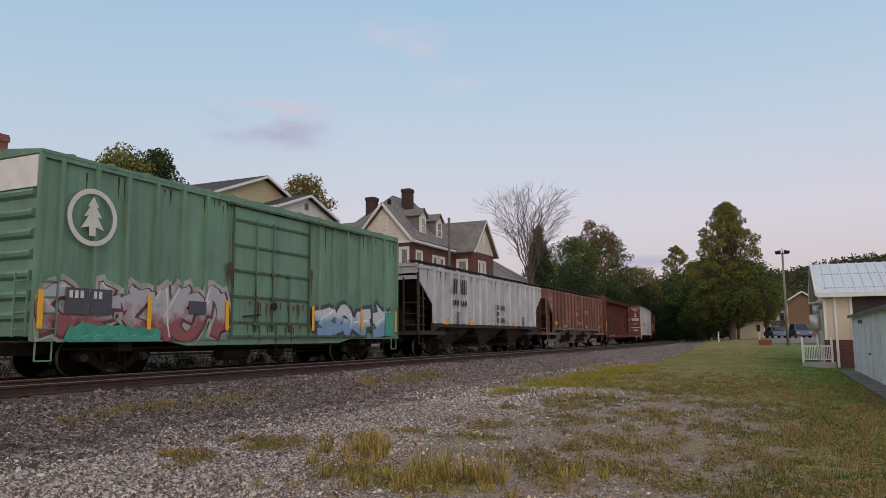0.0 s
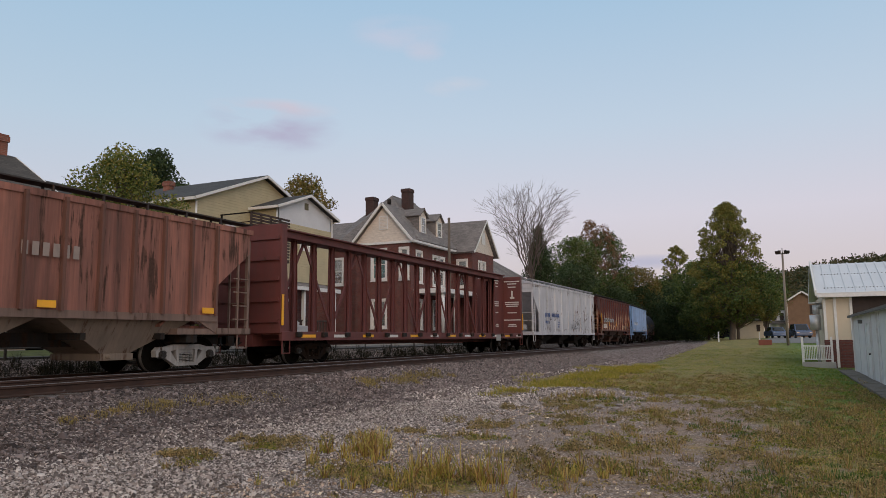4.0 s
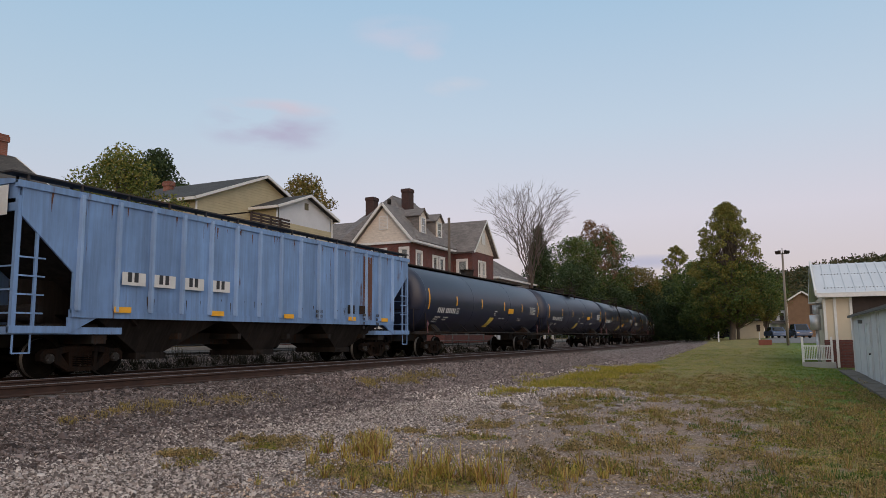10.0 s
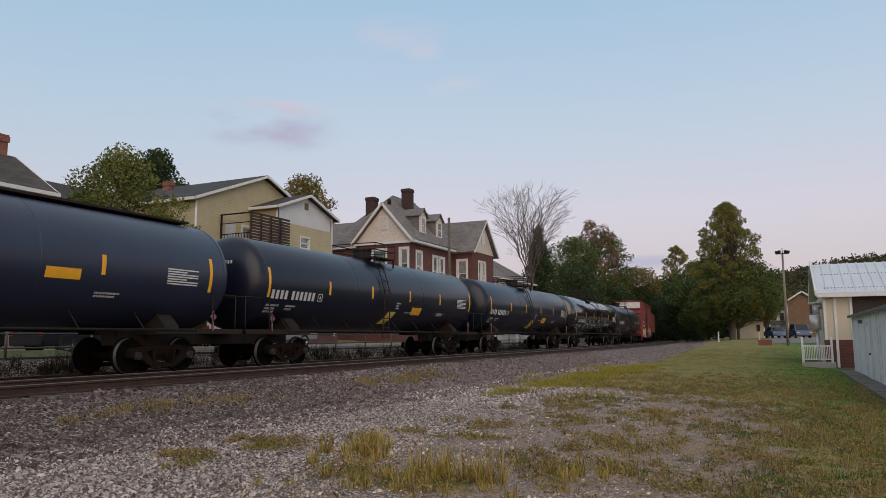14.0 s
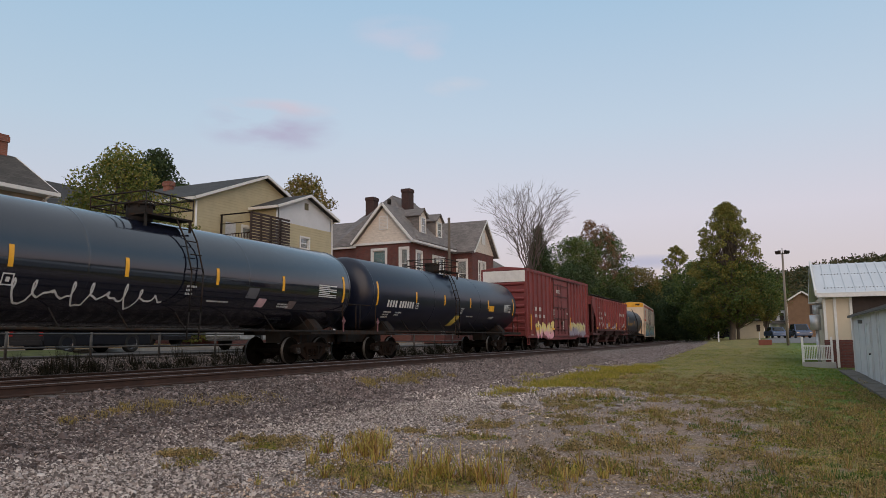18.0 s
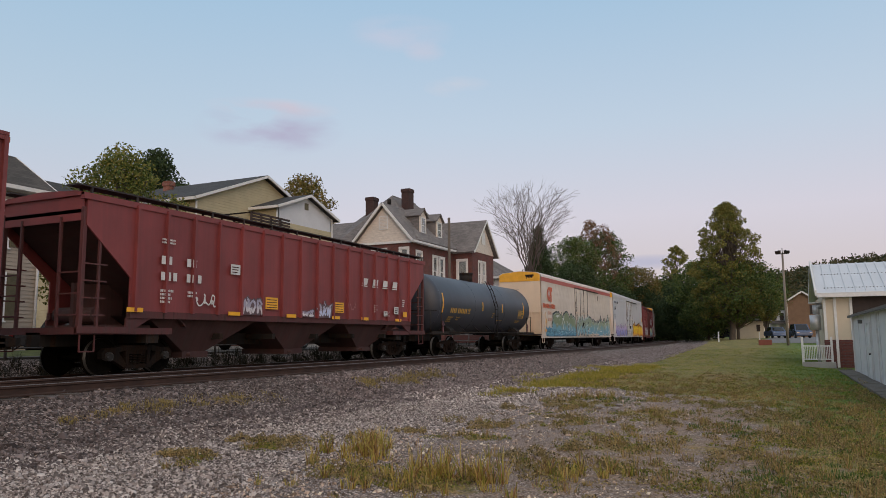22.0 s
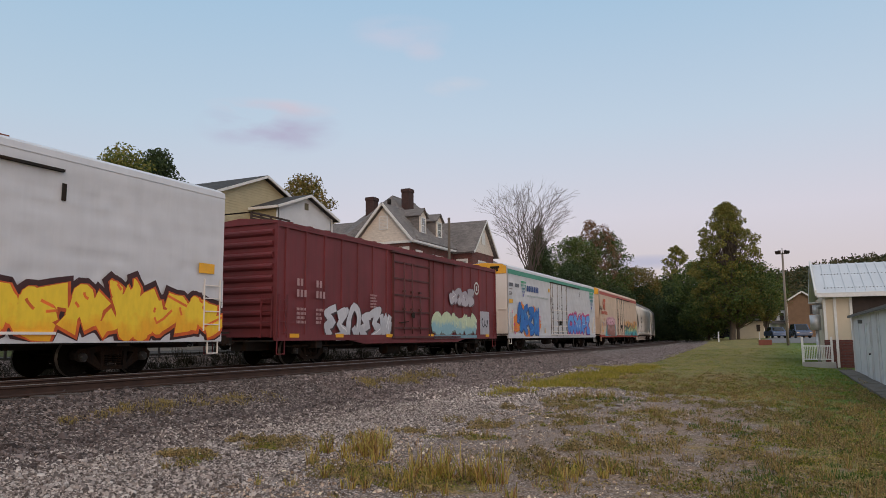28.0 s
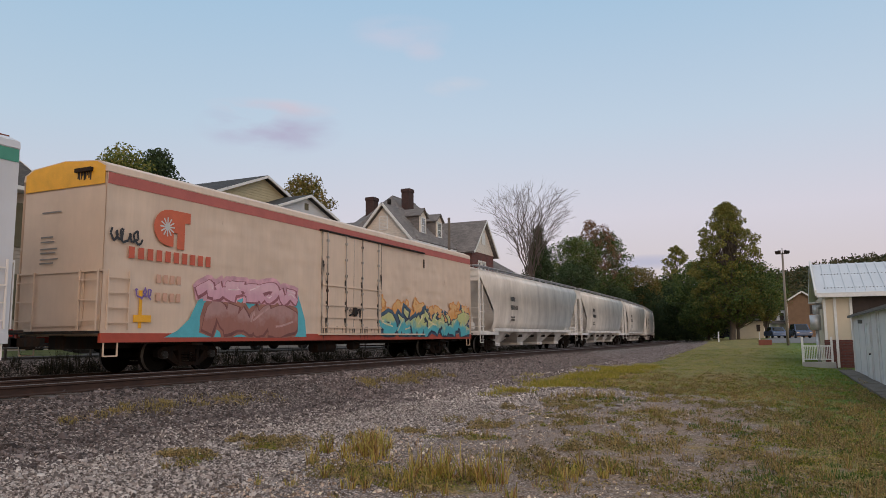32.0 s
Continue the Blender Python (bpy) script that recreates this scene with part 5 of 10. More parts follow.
def reefer(mid, length, skin, label, band=None, end_band=None, sill_mat=None, door_y=(-2.2, 1.9), end_skin=None, dents=0.055, grimy=True):
    half = length / 2
    car = thing("refrigerator_car", Matrix(), label, "refrigerator car", "cars of the freight train")
    z0, z1 = 0.86, 5.14
    end_skin = end_skin or skin
    part("body", boxed(-1.46, 1.46, -half + 0.02, half - 0.02, z0 + 0.1, z1 - 0.02), end_skin, car)
    for sx in (1, -1):
        part("side_panel", panel_side(sx, half, z0 + 0.14, z1, dents), skin, car)
        part("side_sill", boxed(min(sx * 1.44, sx * 1.535), max(sx * 1.44, sx * 1.535), -half, half, z0 - 0.06, z0 + 0.17, 0.01), sill_mat or skin, car)
        if band:
            bm = bm_new()
            patch(bm, sx * 1.522, -half + 0.02, half - 0.02, z1 - 0.50, z1 - 0.22)
            part("stripe", bm, band, car)
        # plug door with its rods
        d0, d1 = door_y
        leaf = part("door", boxed(min(sx * 1.50, sx * 1.56), max(sx * 1.50, sx * 1.56), d0, d1, z0 + 0.2, z1 - 0.5, 0.015), skin, car)
        for q in (0.06, 0.36, 0.64, 0.94):
            y = d0 + (d1 - d0) * q
            bm = bm_new()
            rod(bm, (sx * 1.595, y, z0 + 0.2), (sx * 1.595, y, z1 - 0.5), 0.02, 6)
            for z in np.linspace(z0 + 0.5, z1 - 0.8, 6):
                box(bm, min(sx * 1.55, sx * 1.62), max(sx * 1.55, sx * 1.62), y - 0.05, y + 0.05, float(z) - 0.04, float(z) + 0.04)
            part("locking_rod", bm, grimy_rod, leaf)
        for z in (1.25, 1.62, 2.05, 2.75):
            bm = bm_new()
            bar(bm, (sx * 1.575, d0, z), (sx * 1.575, d1, z), 0.04, 0.05)
            part("door_rail", bm, end_skin, leaf)
        for y in (d0 - 0.02, (d0 + d1) / 2, d1 + 0.02):
            part("door_seal", boxed(min(sx * 1.50, sx * 1.564), max(sx * 1.50, sx * 1.564), y - 0.012, y + 0.012, z0 + 0.2, z1 - 0.5), grimy_rod, leaf)
        bm = bm_new()
        rod(bm, (sx * 1.6, (d0 + d1) / 2, 1.85), (sx * 1.66, (d0 + d1) / 2, 1.85), 0.16, 14)
        bar(bm, (sx * 1.64, (d0 + d1) / 2 - 0.4, 1.7), (sx * 1.64, (d0 + d1) / 2 + 0.3, 1.95), 0.05)
        part("door_gear", bm, steel_dark, leaf)
        for z in (z1 - 0.47, z0 + 0.16):
            bm = bm_new()
            bar(bm, (sx * 1.57, d0 - 0.2, z), (sx * 1.57, d1 + 3.9, z), 0.08, 0.06)
            part("door_track", bm, end_skin if z < 2 else steel_dark, car)
        if sx > 0 and grimy:
            drips(car, [(d0 + (d1 - d0) * q, 0.07, z + 0.1, 9) for q in (0.06, 0.36, 0.64, 0.94) for z in (1.5, 2.1, 2.9)] + [((d0 + d1) / 2, 0.5, 2.0, 26), ((d0 + d1) / 2, (d1 - d0) / 2, 1.3, 30), (d0, 0.05, 3.6, 10), (d1, 0.05, 3.4, 10)], stain_soot, int(mid), 1.562, "sooty grease runs round the door gear", (0.01, 0.035), (0.15, 0.7))
        bm = bm_new()
        patch(bm, sx * 1.524, d1 + 3.9, d1 + 4.02, 4.0, 4.4)
        part("grab_iron", bm, steel_dark, car)
    bm = bm_new()
    prism(bm, [(-1.53, z1 - 0.2), (-1.50, z1 - 0.04), (-1.2, z1 + 0.10), (0, z1 + 0.2), (1.2, z1 + 0.10), (1.50, z1 - 0.04), (1.53, z1 - 0.2), (1.45, z1 - 0.2), (1.4, z1 - 0.06), (-1.4, z1 - 0.06), (-1.45, z1 - 0.2)], "y", -half - 0.01, half + 0.01)
    part("roof", bm, skin, car)
    for sy in (-1, 1):
        y0, y1 = sorted((sy * half, sy * (half + 0.012)))
        if end_band:
            bm = bm_new()
            prism(bm, [(-1.44, z1 - 0.50), (1.44, z1 - 0.50), (1.44, z1 - 0.06), (1.15, z1 + 0.08), (0, z1 + 0.18), (-1.15, z1 + 0.08), (-1.44, z1 - 0.06)], "y", y0, y1)
            part("end_band", bm, end_band, car)
            vent = part("exhaust_vent", boxed(0.45, 1.02, min(sy * half, sy * (half + 0.10)), max(sy * half, sy * (half + 0.10)), z1 - 0.16, z1 - 0.06, 0.01), steel_dark, car)
            bm = bm_new()
            rnd = random.Random(int(mid) + sy)
            yv = sy * (half + 0.014)
            for k in range(9):
                x0 = 0.48 + 0.055 * k
                z = z1 - 0.17 - rnd.uniform(0.04, 0.22)
                box(bm, x0, x0 + rnd.uniform(0.03, 0.07), min(yv, yv + sy * 0.003), max(yv, yv + sy * 0.003), z, z1 - 0.10)
            part("soot_smudge", bm, stain_soot, vent, "soot below the exhaust")
        bm = bm_new()
        yv = sy * (half + 0.004)
        for z, w in ((4.05, 0.7), (3.42, 0.45), (3.30, 0.5), (3.12, 0.62), (3.02, 0.55), (2.86, 0.66), (2.76, 0.5)):
            box(bm, -0.75, -0.75 + w, min(yv, yv + sy * 0.004), max(yv, yv + sy * 0.004), z, z + 0.035)
        part("stencil", bm, faint_mark, car)
        # machinery recess, its frame and the ladders
        bm = bm_new()
        box(bm, -1.1, 0.9, min(sy * half, sy * (half + 0.02)), max(sy * half, sy * (half + 0.02)), 1.2, 2.5)
        part("machinery_panel", bm, end_skin, car)
        bm = bm_new()
        box(bm, -1.5, 1.5, min(sy * half, sy * (half + 0.05)), max(sy * half, sy * (half + 0.05)), 2.5, 2.55)
        part("machinery_ledge", bm, end_skin, car)
        bm = bm_new()
        box(bm, -1.5, 1.5, min(sy * half, sy * (half + 0.35)), max(sy * half, sy * (half + 0.35)), 1.02, 1.08)
        part("end_platform", bm, steel_dark, car)
        for sx in (1, -1):
            add_ladder(car, sx * 1.13, sy * (half + 0.08), 1.1, 2.55, end_skin, 3, 90 * sy, 0.62)
            add_ladder(car, sx * 1.56, sy * (half - 0.45), 1.1, 2.55, end_skin, 4, 0 if sx > 0 else 180, 0.62)
        bm = bm_new()
        patch(bm, 1.524, sy * (half - 1.15) - 0.05, sy * (half - 1.15) + 0.05, 1.15, 2.1)
        part("reflective_strip", bm, yellow_strip, car, "yellow reflective strip")
        add_truck(car, sy * (half - 3.3), shaded_truck_rust, "plain")
    underframe(car, half, half - 3.3, 0.86)
    add_couplers(car, half)
    add_steps(car, half, 0.9, end_skin, 1.5)
    MOVERS.append((car, mid))
    return car



# ---- the train, car by car ----
MOVERS = []
faint_mark = paint("faint_grey_stencil", (0.24, 0.22, 0.21))


def marks(car, material, rows, x=1.53):
    """rows: y, z, height, characters, lines."""
    bm = bm_new()
    for i, row in enumerate(rows):
        y, z, h, n, lines = row[:5]
        pitch = row[5] if len(row) > 5 else 0.84
        lettering(bm, x, y, z, h, n, pitch * 0.62, pitch * 0.38, lines=lines, seed=i)
    return tagged(part("lettering", bm, material, car), kind="stuff")


def panel(car, x, y0, y1, z0, z1, material, label):
    bm = bm_new()
    patch(bm, x, y0, y1, z0, z1, t=0.012)
    return part("data_panel", bm, material, car, label)


def reflectors(car, ys, z, x=1.53, wide=0.5, tall=0.16, material=None):
    for y in ys:
        bm = bm_new()
        patch(bm, x, y - wide / 2, y + wide / 2, z, z + tall, t=0.012)
        part("reflective_strip", bm, material or yellow_strip, car)


board_mat = weathered("black_running_board", (0.035, 0.030, 0.030), RUST, 0.3, 0.8)
bay_dirt = weathered("grimy_hopper_bay", (0.050, 0.042, 0.036), (0.06, 0.036, 0.025), 0.3, 0.9, grime=0.6, ior=1.25)
grime_frame = weathered("grime_brown_frame", (0.055, 0.046, 0.040), (0.05, 0.032, 0.024), 0.35, 0.85, grime=0.5, ior=1.3)
dust_frame = weathered("dusty_brown_frame", (0.20, 0.135, 0.11), (0.10, 0.06, 0.045), 0.35, 0.85, grime=0.5)
# near-black in place of shade on the bays and behind the cut corners
shaded_bay = weathered("shaded_hopper_bay", (0.022, 0.019, 0.018), (0.036, 0.023, 0.017), 0.3, 0.9, grime=0.6, ior=1.2)

# green boxcar
green_gear = weathered("grimy_green_gear", (0.075, 0.13, 0.09), (0.075, 0.045, 0.03), 0.36, 0.7, grime=0.5)
red_gear = weathered("grimy_red_gear", (0.10, 0.026, 0.026), (0.05, 0.028, 0.02), 0.3, 0.7, grime=0.5)
green = weathered("faded_green_paint", (0.145, 0.275, 0.195), (0.12, 0.09, 0.06), 0.16, 0.55, grime=0.32)
c = boxcar(18.63, 16.42, green, green, "weathered green boxcar with a white round emblem and spray paint", top=5.02, sill=0.84, rib_gap=0.92, door=(-2.05, 1.85), gear=green_gear, head_band=paint("end_white", (0.72, 0.71, 0.69)))
bm = bm_new()
ey, ez = -6.88, 3.72
for k in range(32):
    a, b = k * math.tau / 32, (k + 1) * math.tau / 32
    blob(bm, 1.60, [(ey + math.cos(q) * r, ez + math.sin(q) * r) for q, r in ((a, 0.56), (b, 0.56), (b, 0.68), (a, 0.68))], 0)
fir = [(0.0, 0.50), (0.16, 0.24), (0.08, 0.26), (0.25, 0.0), (0.12, 0.03), (0.32, -0.28), (0.09, -0.22), (0.09, -0.44)]
blob(bm, 1.60, [(ey + a, ez + b) for a, b in fir] + [(ey - a, ez + b) for a, b in reversed(fir[1:])], 0)
part("emblem", bm, white_mark, c, "white ring emblem with a fir tree shape")
graffiti(c, 1.56, -8.0, -2.2, 0.84, 2.35, [(0.36, 0.36, 0.34), (0.12, 0.035, 0.045), (0.27, 0.085, 0.09), (0.40, 0.40, 0.45), (0.62, 0.62, 0.60)], 6, 11, "grey, white and dark red graffiti letters", 0.25, 0.05, 1, 0.34, 0.4)
graffiti(c, 1.60, -7.3, -4.9, 0.84, 1.04, [(0.05, 0.30, 0.22), (0.05, 0.30, 0.22), (0.06, 0.33, 0.25), (0.06, 0.33, 0.25), (0.40, 0.45, 0.55)], 5, 13, "teal graffiti drips", 0.4, 0.1, 1)
graffiti(c, 1.56, 2.1, 7.3, 0.90, 2.10, [(0.05, 0.06, 0.08), (0.03, 0.04, 0.06), (0.20, 0.32, 0.50), (0.55, 0.58, 0.62), (0.76, 0.78, 0.80)], 4, 12, "blue and white graffiti letters", 0.15, 0.04, 1)
for y0, y1, z0, z1 in ((-7.5, -6.9, 1.45, 2.05), (-6.85, -6.25, 1.45, 2.05), (-3.75, -3.1, 1.55, 1.9)):
    panel(c, 1.61, y0, y1, z0, z1, paint("slate_panel", (0.07, 0.07, 0.09)), "dark data panel")
marks(c, white_mark, [(-7.42, 1.82, 0.17, 3, 1), (-6.78, 1.82, 0.17, 2, 1)], 1.632)
reflectors(c, (-8.1, -5.1, -2.25, 2.0, 5.2, 7.85), 1.12, 1.615, 0.13, 0.85)
bm = bm_new()
patch(bm, 1.605, 7.0, 7.7, 0.95, 1.9, t=0.01)
part("stencil_panel", bm, paint("teal_paint", (0.06, 0.32, 0.25)), c, "teal paint patch")

stain_rust = paint("run_rust", (0.115, 0.048, 0.028), 0.9, 0.3)
stain_soot = paint("run_soot", (0.040, 0.032, 0.028), 0.9, 0.3)
drips(c, [(-2.12, 0.10, 3.1, 26), (1.92, 0.08, 3.2, 20), (-0.1, 1.6, 2.0, 18), (-0.1, 1.7, 1.3, 14)], stain_rust, 71, 1.57, "rust runs beside the door", (0.015, 0.05), (0.2, 1.1))
drips(c, [(-5.0, 3.0, 4.86, 16), (5.0, 3.0, 4.86, 14)], stain_soot, 72, 1.472, "dark runs under the roof edge", (0.015, 0.04), (0.2, 1.0))

# pale grey hopper
nw_grey = weathered("chalky_grey_paint", (0.47, 0.475, 0.515), (0.14, 0.08, 0.055), 0.20, 0.7, grime=0.24)
c = hopper(37.98, 18.25, nw_grey, bay_dirt, "chalky grey covered hopper with rust stains and black marks", eave=4.12, sill=1.46, ribs=17, slope_skin=shaded_bay, walk_mat=board_mat, frame_skin=grime_frame, post_skin=weathered("pale_grey_post", (0.55, 0.55, 0.585), (0.14, 0.08, 0.055), 0.12, 0.7, grime=0.12))
bm = bm_new()
for y in (-5.7, -5.42, -5.14, -4.72, -4.44, -4.16, -3.88):
    blob(bm, 1.565, [(y - 0.09, 3.02), (y + 0.09, 3.02), (y + 0.21, 3.77), (y + 0.03, 3.77)], 0)
tagged(part("emblem", bm, black_mark, c, "emblem of large black slanted bars"), kind="stuff")
marks(c, black_mark, [(-5.7, 2.46, 0.25, 6, 1, 1.35), (-5.05, 2.05, 0.07, 9, 6), (0.5, 2.42, 0.25, 7, 1), (0.5, 2.06, 0.25, 3, 1), (0.5, 1.70, 0.25, 7, 1), (4.9, 2.0, 0.08, 8, 6)], 1.565)
reflectors(c, (-6.4, -3.2, 3.6), 1.5, 1.57, 0.55, 0.2)

drips(c, [(0.0, 8.6, 4.0, 60)], stain_soot, 73, 1.4905, "dark runs under the roof edge", (0.008, 0.032), (0.15, 0.9))
drips(c, [(0.0, 6.2, 1.85, 46)], stain_rust, 74, 1.4905, "rust runs above the sill", (0.008, 0.032), (0.1, 0.45))

# brown hopper
brown = weathered("sunburnt_brown_paint", (0.300, 0.126, 0.094), (0.085, 0.042, 0.030), 0.36, 0.8, grime=0.6, tone=0.85)
brown_bay = weathered("dusty_brown_bay", (0.24, 0.19, 0.15), (0.13, 0.075, 0.05), 0.35, 0.85, grime=0.35)
c = hopper(57.36, 17.8, brown, brown_bay, "sunburnt brown covered hopper with grime and rust", eave=4.14, sill=1.46, ribs=16, slope_skin=brown, walk_mat=board_mat, truck_key="grey", truck_mat=truck_grey, frame_skin=dust_frame, post_skin=weathered("dark_brown_post", (0.150, 0.068, 0.050), (0.07, 0.036, 0.026), 0.3, 0.8, grime=0.4))
scrawl(c, 1.57, -8.5, 3.35, 0.42, 5, paint("pink_chalk", (0.45, 0.28, 0.24)), 4)
scrawl(c, 1.57, -8.3, 2.95, 0.36, 4, paint("pink_chalk", (0.45, 0.28, 0.24)), 5)
scrawl(c, 1.57, -1.0, 1.75, 0.4, 11, paint("grey_chalk", (0.40, 0.38, 0.36)), 5)
marks(c, paint("faded_grey_mark", (0.30, 0.24, 0.21)), [(-5.3, 1.9, 0.12, 7, 4), (-3.6, 2.0, 0.12, 6, 4), (-1.2, 3.0, 0.34, 2, 2), (1.4, 2.7, 0.3, 6, 1)], 1.565)
reflectors(c, (-6.92,), 1.74, 1.57, 0.5, 0.24)
reflectors(c, (-4.5, 2.06, 7.0), 1.58, 1.57, 0.45, 0.16)
bm = bm_new()
box(bm, 0.35, 1.1, -8.92, -8.905, 3.55, 4.0)
part("end_number_panel", bm, lamp_white, c, "white number panel on the end")

# centre-beam flat
beam_red = weathered("brick_red_beam_paint", (0.130, 0.034, 0.030), (0.10, 0.045, 0.03), 0.25, 0.65, grime=0.3)
c = centrebeam(79.85, 24.2, beam_red, "empty dark red centerbeam lumber car with tall bulkheads")

# white hopper
old_white = weathered("old_white_paint", (0.53, 0.53, 0.57), (0.17, 0.075, 0.045), 0.29, 0.65, grime=0.14)
c = hopper(102.74, 17.4, old_white, shaded_bay, "dirty white covered hopper with rust spots", eave=4.42, sill=1.12, ribs=9, cut=1.05, cut_z=2.39, shoulder=0.86, slope_skin=nw_grey, walk_mat=nw_grey, rib_depth=0.04, hatch_mat=nw_grey, post_skin=weathered("paler_white_post", (0.62, 0.62, 0.65), (0.17, 0.075, 0.045), 0.27, 0.65, grime=0.1))
marks(c, paint("navy_mark", (0.05, 0.10, 0.28)), [(-6.1, 2.25, 0.26, 4, 1, 1.1), (-4.4, 2.25, 0.26, 6, 1, 1.1), (-6.1, 1.9, 0.07, 16, 2), (-3.0, 1.85, 0.1, 5, 3)], 1.53)
rnd = random.Random(8)
bm = bm_new()
for k in range(150):
    y = rnd.choice((-5.5, -3.2, 2.4, 3.6, 5.6)) + rnd.gauss(0, 0.55)
    z, r = min(3.3, max(1.25, rnd.gauss(1.95, 0.45))), rnd.uniform(0.012, 0.055) * rnd.choice((1, 1, 1.6))
    blob(bm, 1.5305, [(y + math.cos(q * 0.7) * r * rnd.uniform(0.5, 1.3), z + math.sin(q * 0.7) * r * rnd.uniform(0.6, 1.8)) for q in range(9)], 0)
tagged(part("rust_scab_layer", bm, paint("rust_scab", (0.075, 0.045, 0.035)), c, "dark rust scabs"), kind="stuff")
scrawl(c, 1.531, 0.6, 1.45, 0.5, 8, black_mark, 6)

drips(c, [(0.0, 8.6, 4.32, 46), (-7.6, 0.6, 4.3, 12)], stain_rust, 75, 1.4905, "rust runs under the roof edge", (0.008, 0.032), (0.1, 0.5))
drips(c, [(0.0, 6.4, 1.5, 46), (2.4, 0.5, 2.9, 14), (5.6, 0.6, 2.8, 16), (-3.2, 0.3, 2.6, 10)], stain_rust, 76, 1.4905, "rust runs above the sill", (0.008, 0.032), (0.15, 0.6))

# rusty hopper
rusty = weathered("rust_eaten_paint", (0.062, 0.0105, 0.0105), (0.125, 0.030, 0.016), 0.32, 0.75, grime=0.12, chalk=1.0, chalk_z=(1.65, 2.85))
rusty_bay = weathered("rust_dark_bay", (0.055, 0.026, 0.018), (0.12, 0.042, 0.02), 0.36, 0.85, grime=0.5)
c = hopper(121.85, 17.8, rusty, rusty_bay, "rust-eaten brown and cream covered hopper", eave=4.35, sill=1.48, ribs=15, slope_skin=rusty, walk_mat=board_mat, rib_depth=0.06, post_skin=weathered("rust_red_post", (0.115, 0.020, 0.016), (0.36, 0.15, 0.075), 0.27, 0.75, grime=0.2))
pale_blue = paint("pale_blue_mark", (0.36, 0.40, 0.42))
for y in (-6.0, -5.05, -4.05, -2.9, -1.75):
    panel(c, 1.553, y - 0.34, y + 0.34, 2.22, 2.56, pale_blue, "flaking pale number panel")
marks(c, rusty_bay, [(-6.26, 2.28, 0.22, 2, 1, 1.0), (-5.31, 2.28, 0.22, 3, 1, 0.7), (-4.31, 2.28, 0.22, 3, 1, 0.7), (-3.1, 2.30, 0.18, 2, 1), (-1.95, 2.30, 0.18, 2, 1)], 1.562)
for y, w, h, shade in ((-6.3, 0.62, 0.36, (0.60, 0.58, 0.56)), (-5.5, 0.62, 0.36, (0.60, 0.58, 0.56)), (-2.94, 0.52, 0.26, (0.48, 0.30, 0.18)), (-1.06, 0.45, 0.13, (0.52, 0.42, 0.38)), (4.37, 0.5, 0.26, (0.50, 0.36, 0.24)), (5.05, 0.4, 0.30, (0.16, 0.15, 0.13)), (6.37, 0.4, 0.4, (0.20, 0.17, 0.13))):
    panel(c, 1.55, y - w / 2, y + w / 2, 1.83 - h / 2, 1.83 + h / 2, paint("stencil_patch_%d" % int(shade[0] * 100), shade), "soiled stencil panel")
marks(c, rusty_bay, [(-6.5, 1.88, 0.05, 4, 2), (-5.7, 1.88, 0.05, 5, 2), (4.2, 1.82, 0.05, 4, 2)], 1.566)
reflectors(c, (-7.42,), 2.02, 1.56, 0.16, 0.95)
reflectors(c, (-3.8, -0.1, 6.95), 1.86, 1.56, 0.13, 0.42)
run_orange = paint("run_orange_rust", (0.30, 0.095, 0.040), 0.9, 0.3)
drips(c, [(0.0, 8.2, 4.18, 60)], run_orange, 77, 1.4905, "orange rust runs under the roof edge", (0.012, 0.05), (0.10, 0.7))
drips(c, [(-6.9 + k * 0.99, 0.14, 3.5, 6) for k in range(15)], run_orange, 78, 1.4905, "orange rust runs beside the posts", (0.012, 0.035), (0.3, 1.2))

# blue hopper
blue = weathered("sky_blue_paint", (0.185, 0.32, 0.575), (0.13, 0.06, 0.04), 0.25, 0.55, grime=0.35)
c = hopper(141.17, 18.0, blue, shaded_bay, "sky blue covered hopper with rust streaks", eave=4.26, sill=1.48, ribs=15, slope_skin=shaded_bay, walk_mat=board_mat, post_skin=weathered("paler_blue_post", (0.28, 0.42, 0.66), (0.13, 0.06, 0.04), 0.2, 0.55, grime=0.15))
for y in (-5.9, -4.9, -3.85, -2.8):
    panel(c, 1.57, y - 0.36, y + 0.36, 2.2, 2.52, lamp_white, "white number panel")
bm = bm_new()
box(bm, 0.0, 1.2, -9.02, -9.005, 3.55, 4.2)
part("end_number_panel", bm, lamp_white, c, "white number panel on the end")
marks(c, black_mark, [(-6.1, 2.28, 0.24, 2, 1), (-5.1, 2.28, 0.24, 2, 1), (-4.05, 2.28, 0.24, 2, 1), (-3.0, 2.28, 0.24, 2, 1), (1.9, 1.75, 0.1, 5, 2), (5.0, 1.7, 0.1, 3, 4), (6.0, 1.7, 0.1, 3, 4)], 1.585)
rust_panel = weathered("rust_brown_panel", (0.13, 0.055, 0.035), (0.22, 0.09, 0.05), 0.4, 0.8, grime=0.4)
rnd = random.Random(44)
bm = bm_new()
for k in range(26):
    y, w = rnd.gauss(5.5, 0.16), rnd.uniform(0.015, 0.06)
    top_z, low_z = 4.05 - rnd.random() ** 2 * 0.6, 1.55 + rnd.random() ** 2 * 1.6
    blob(bm, 1.5055 + 0.0002 * k, [(y - w * 0.4, low_z), (y + w * 0.3, low_z), (y + w, (low_z + top_z) / 2), (y + w * 0.9, top_z), (y - w, top_z), (y - w * 0.9, (low_z + top_z) / 2)], 0)
tagged(part("rust_streak", bm, rust_panel, c, "broad rust-brown streak"), kind="stuff")
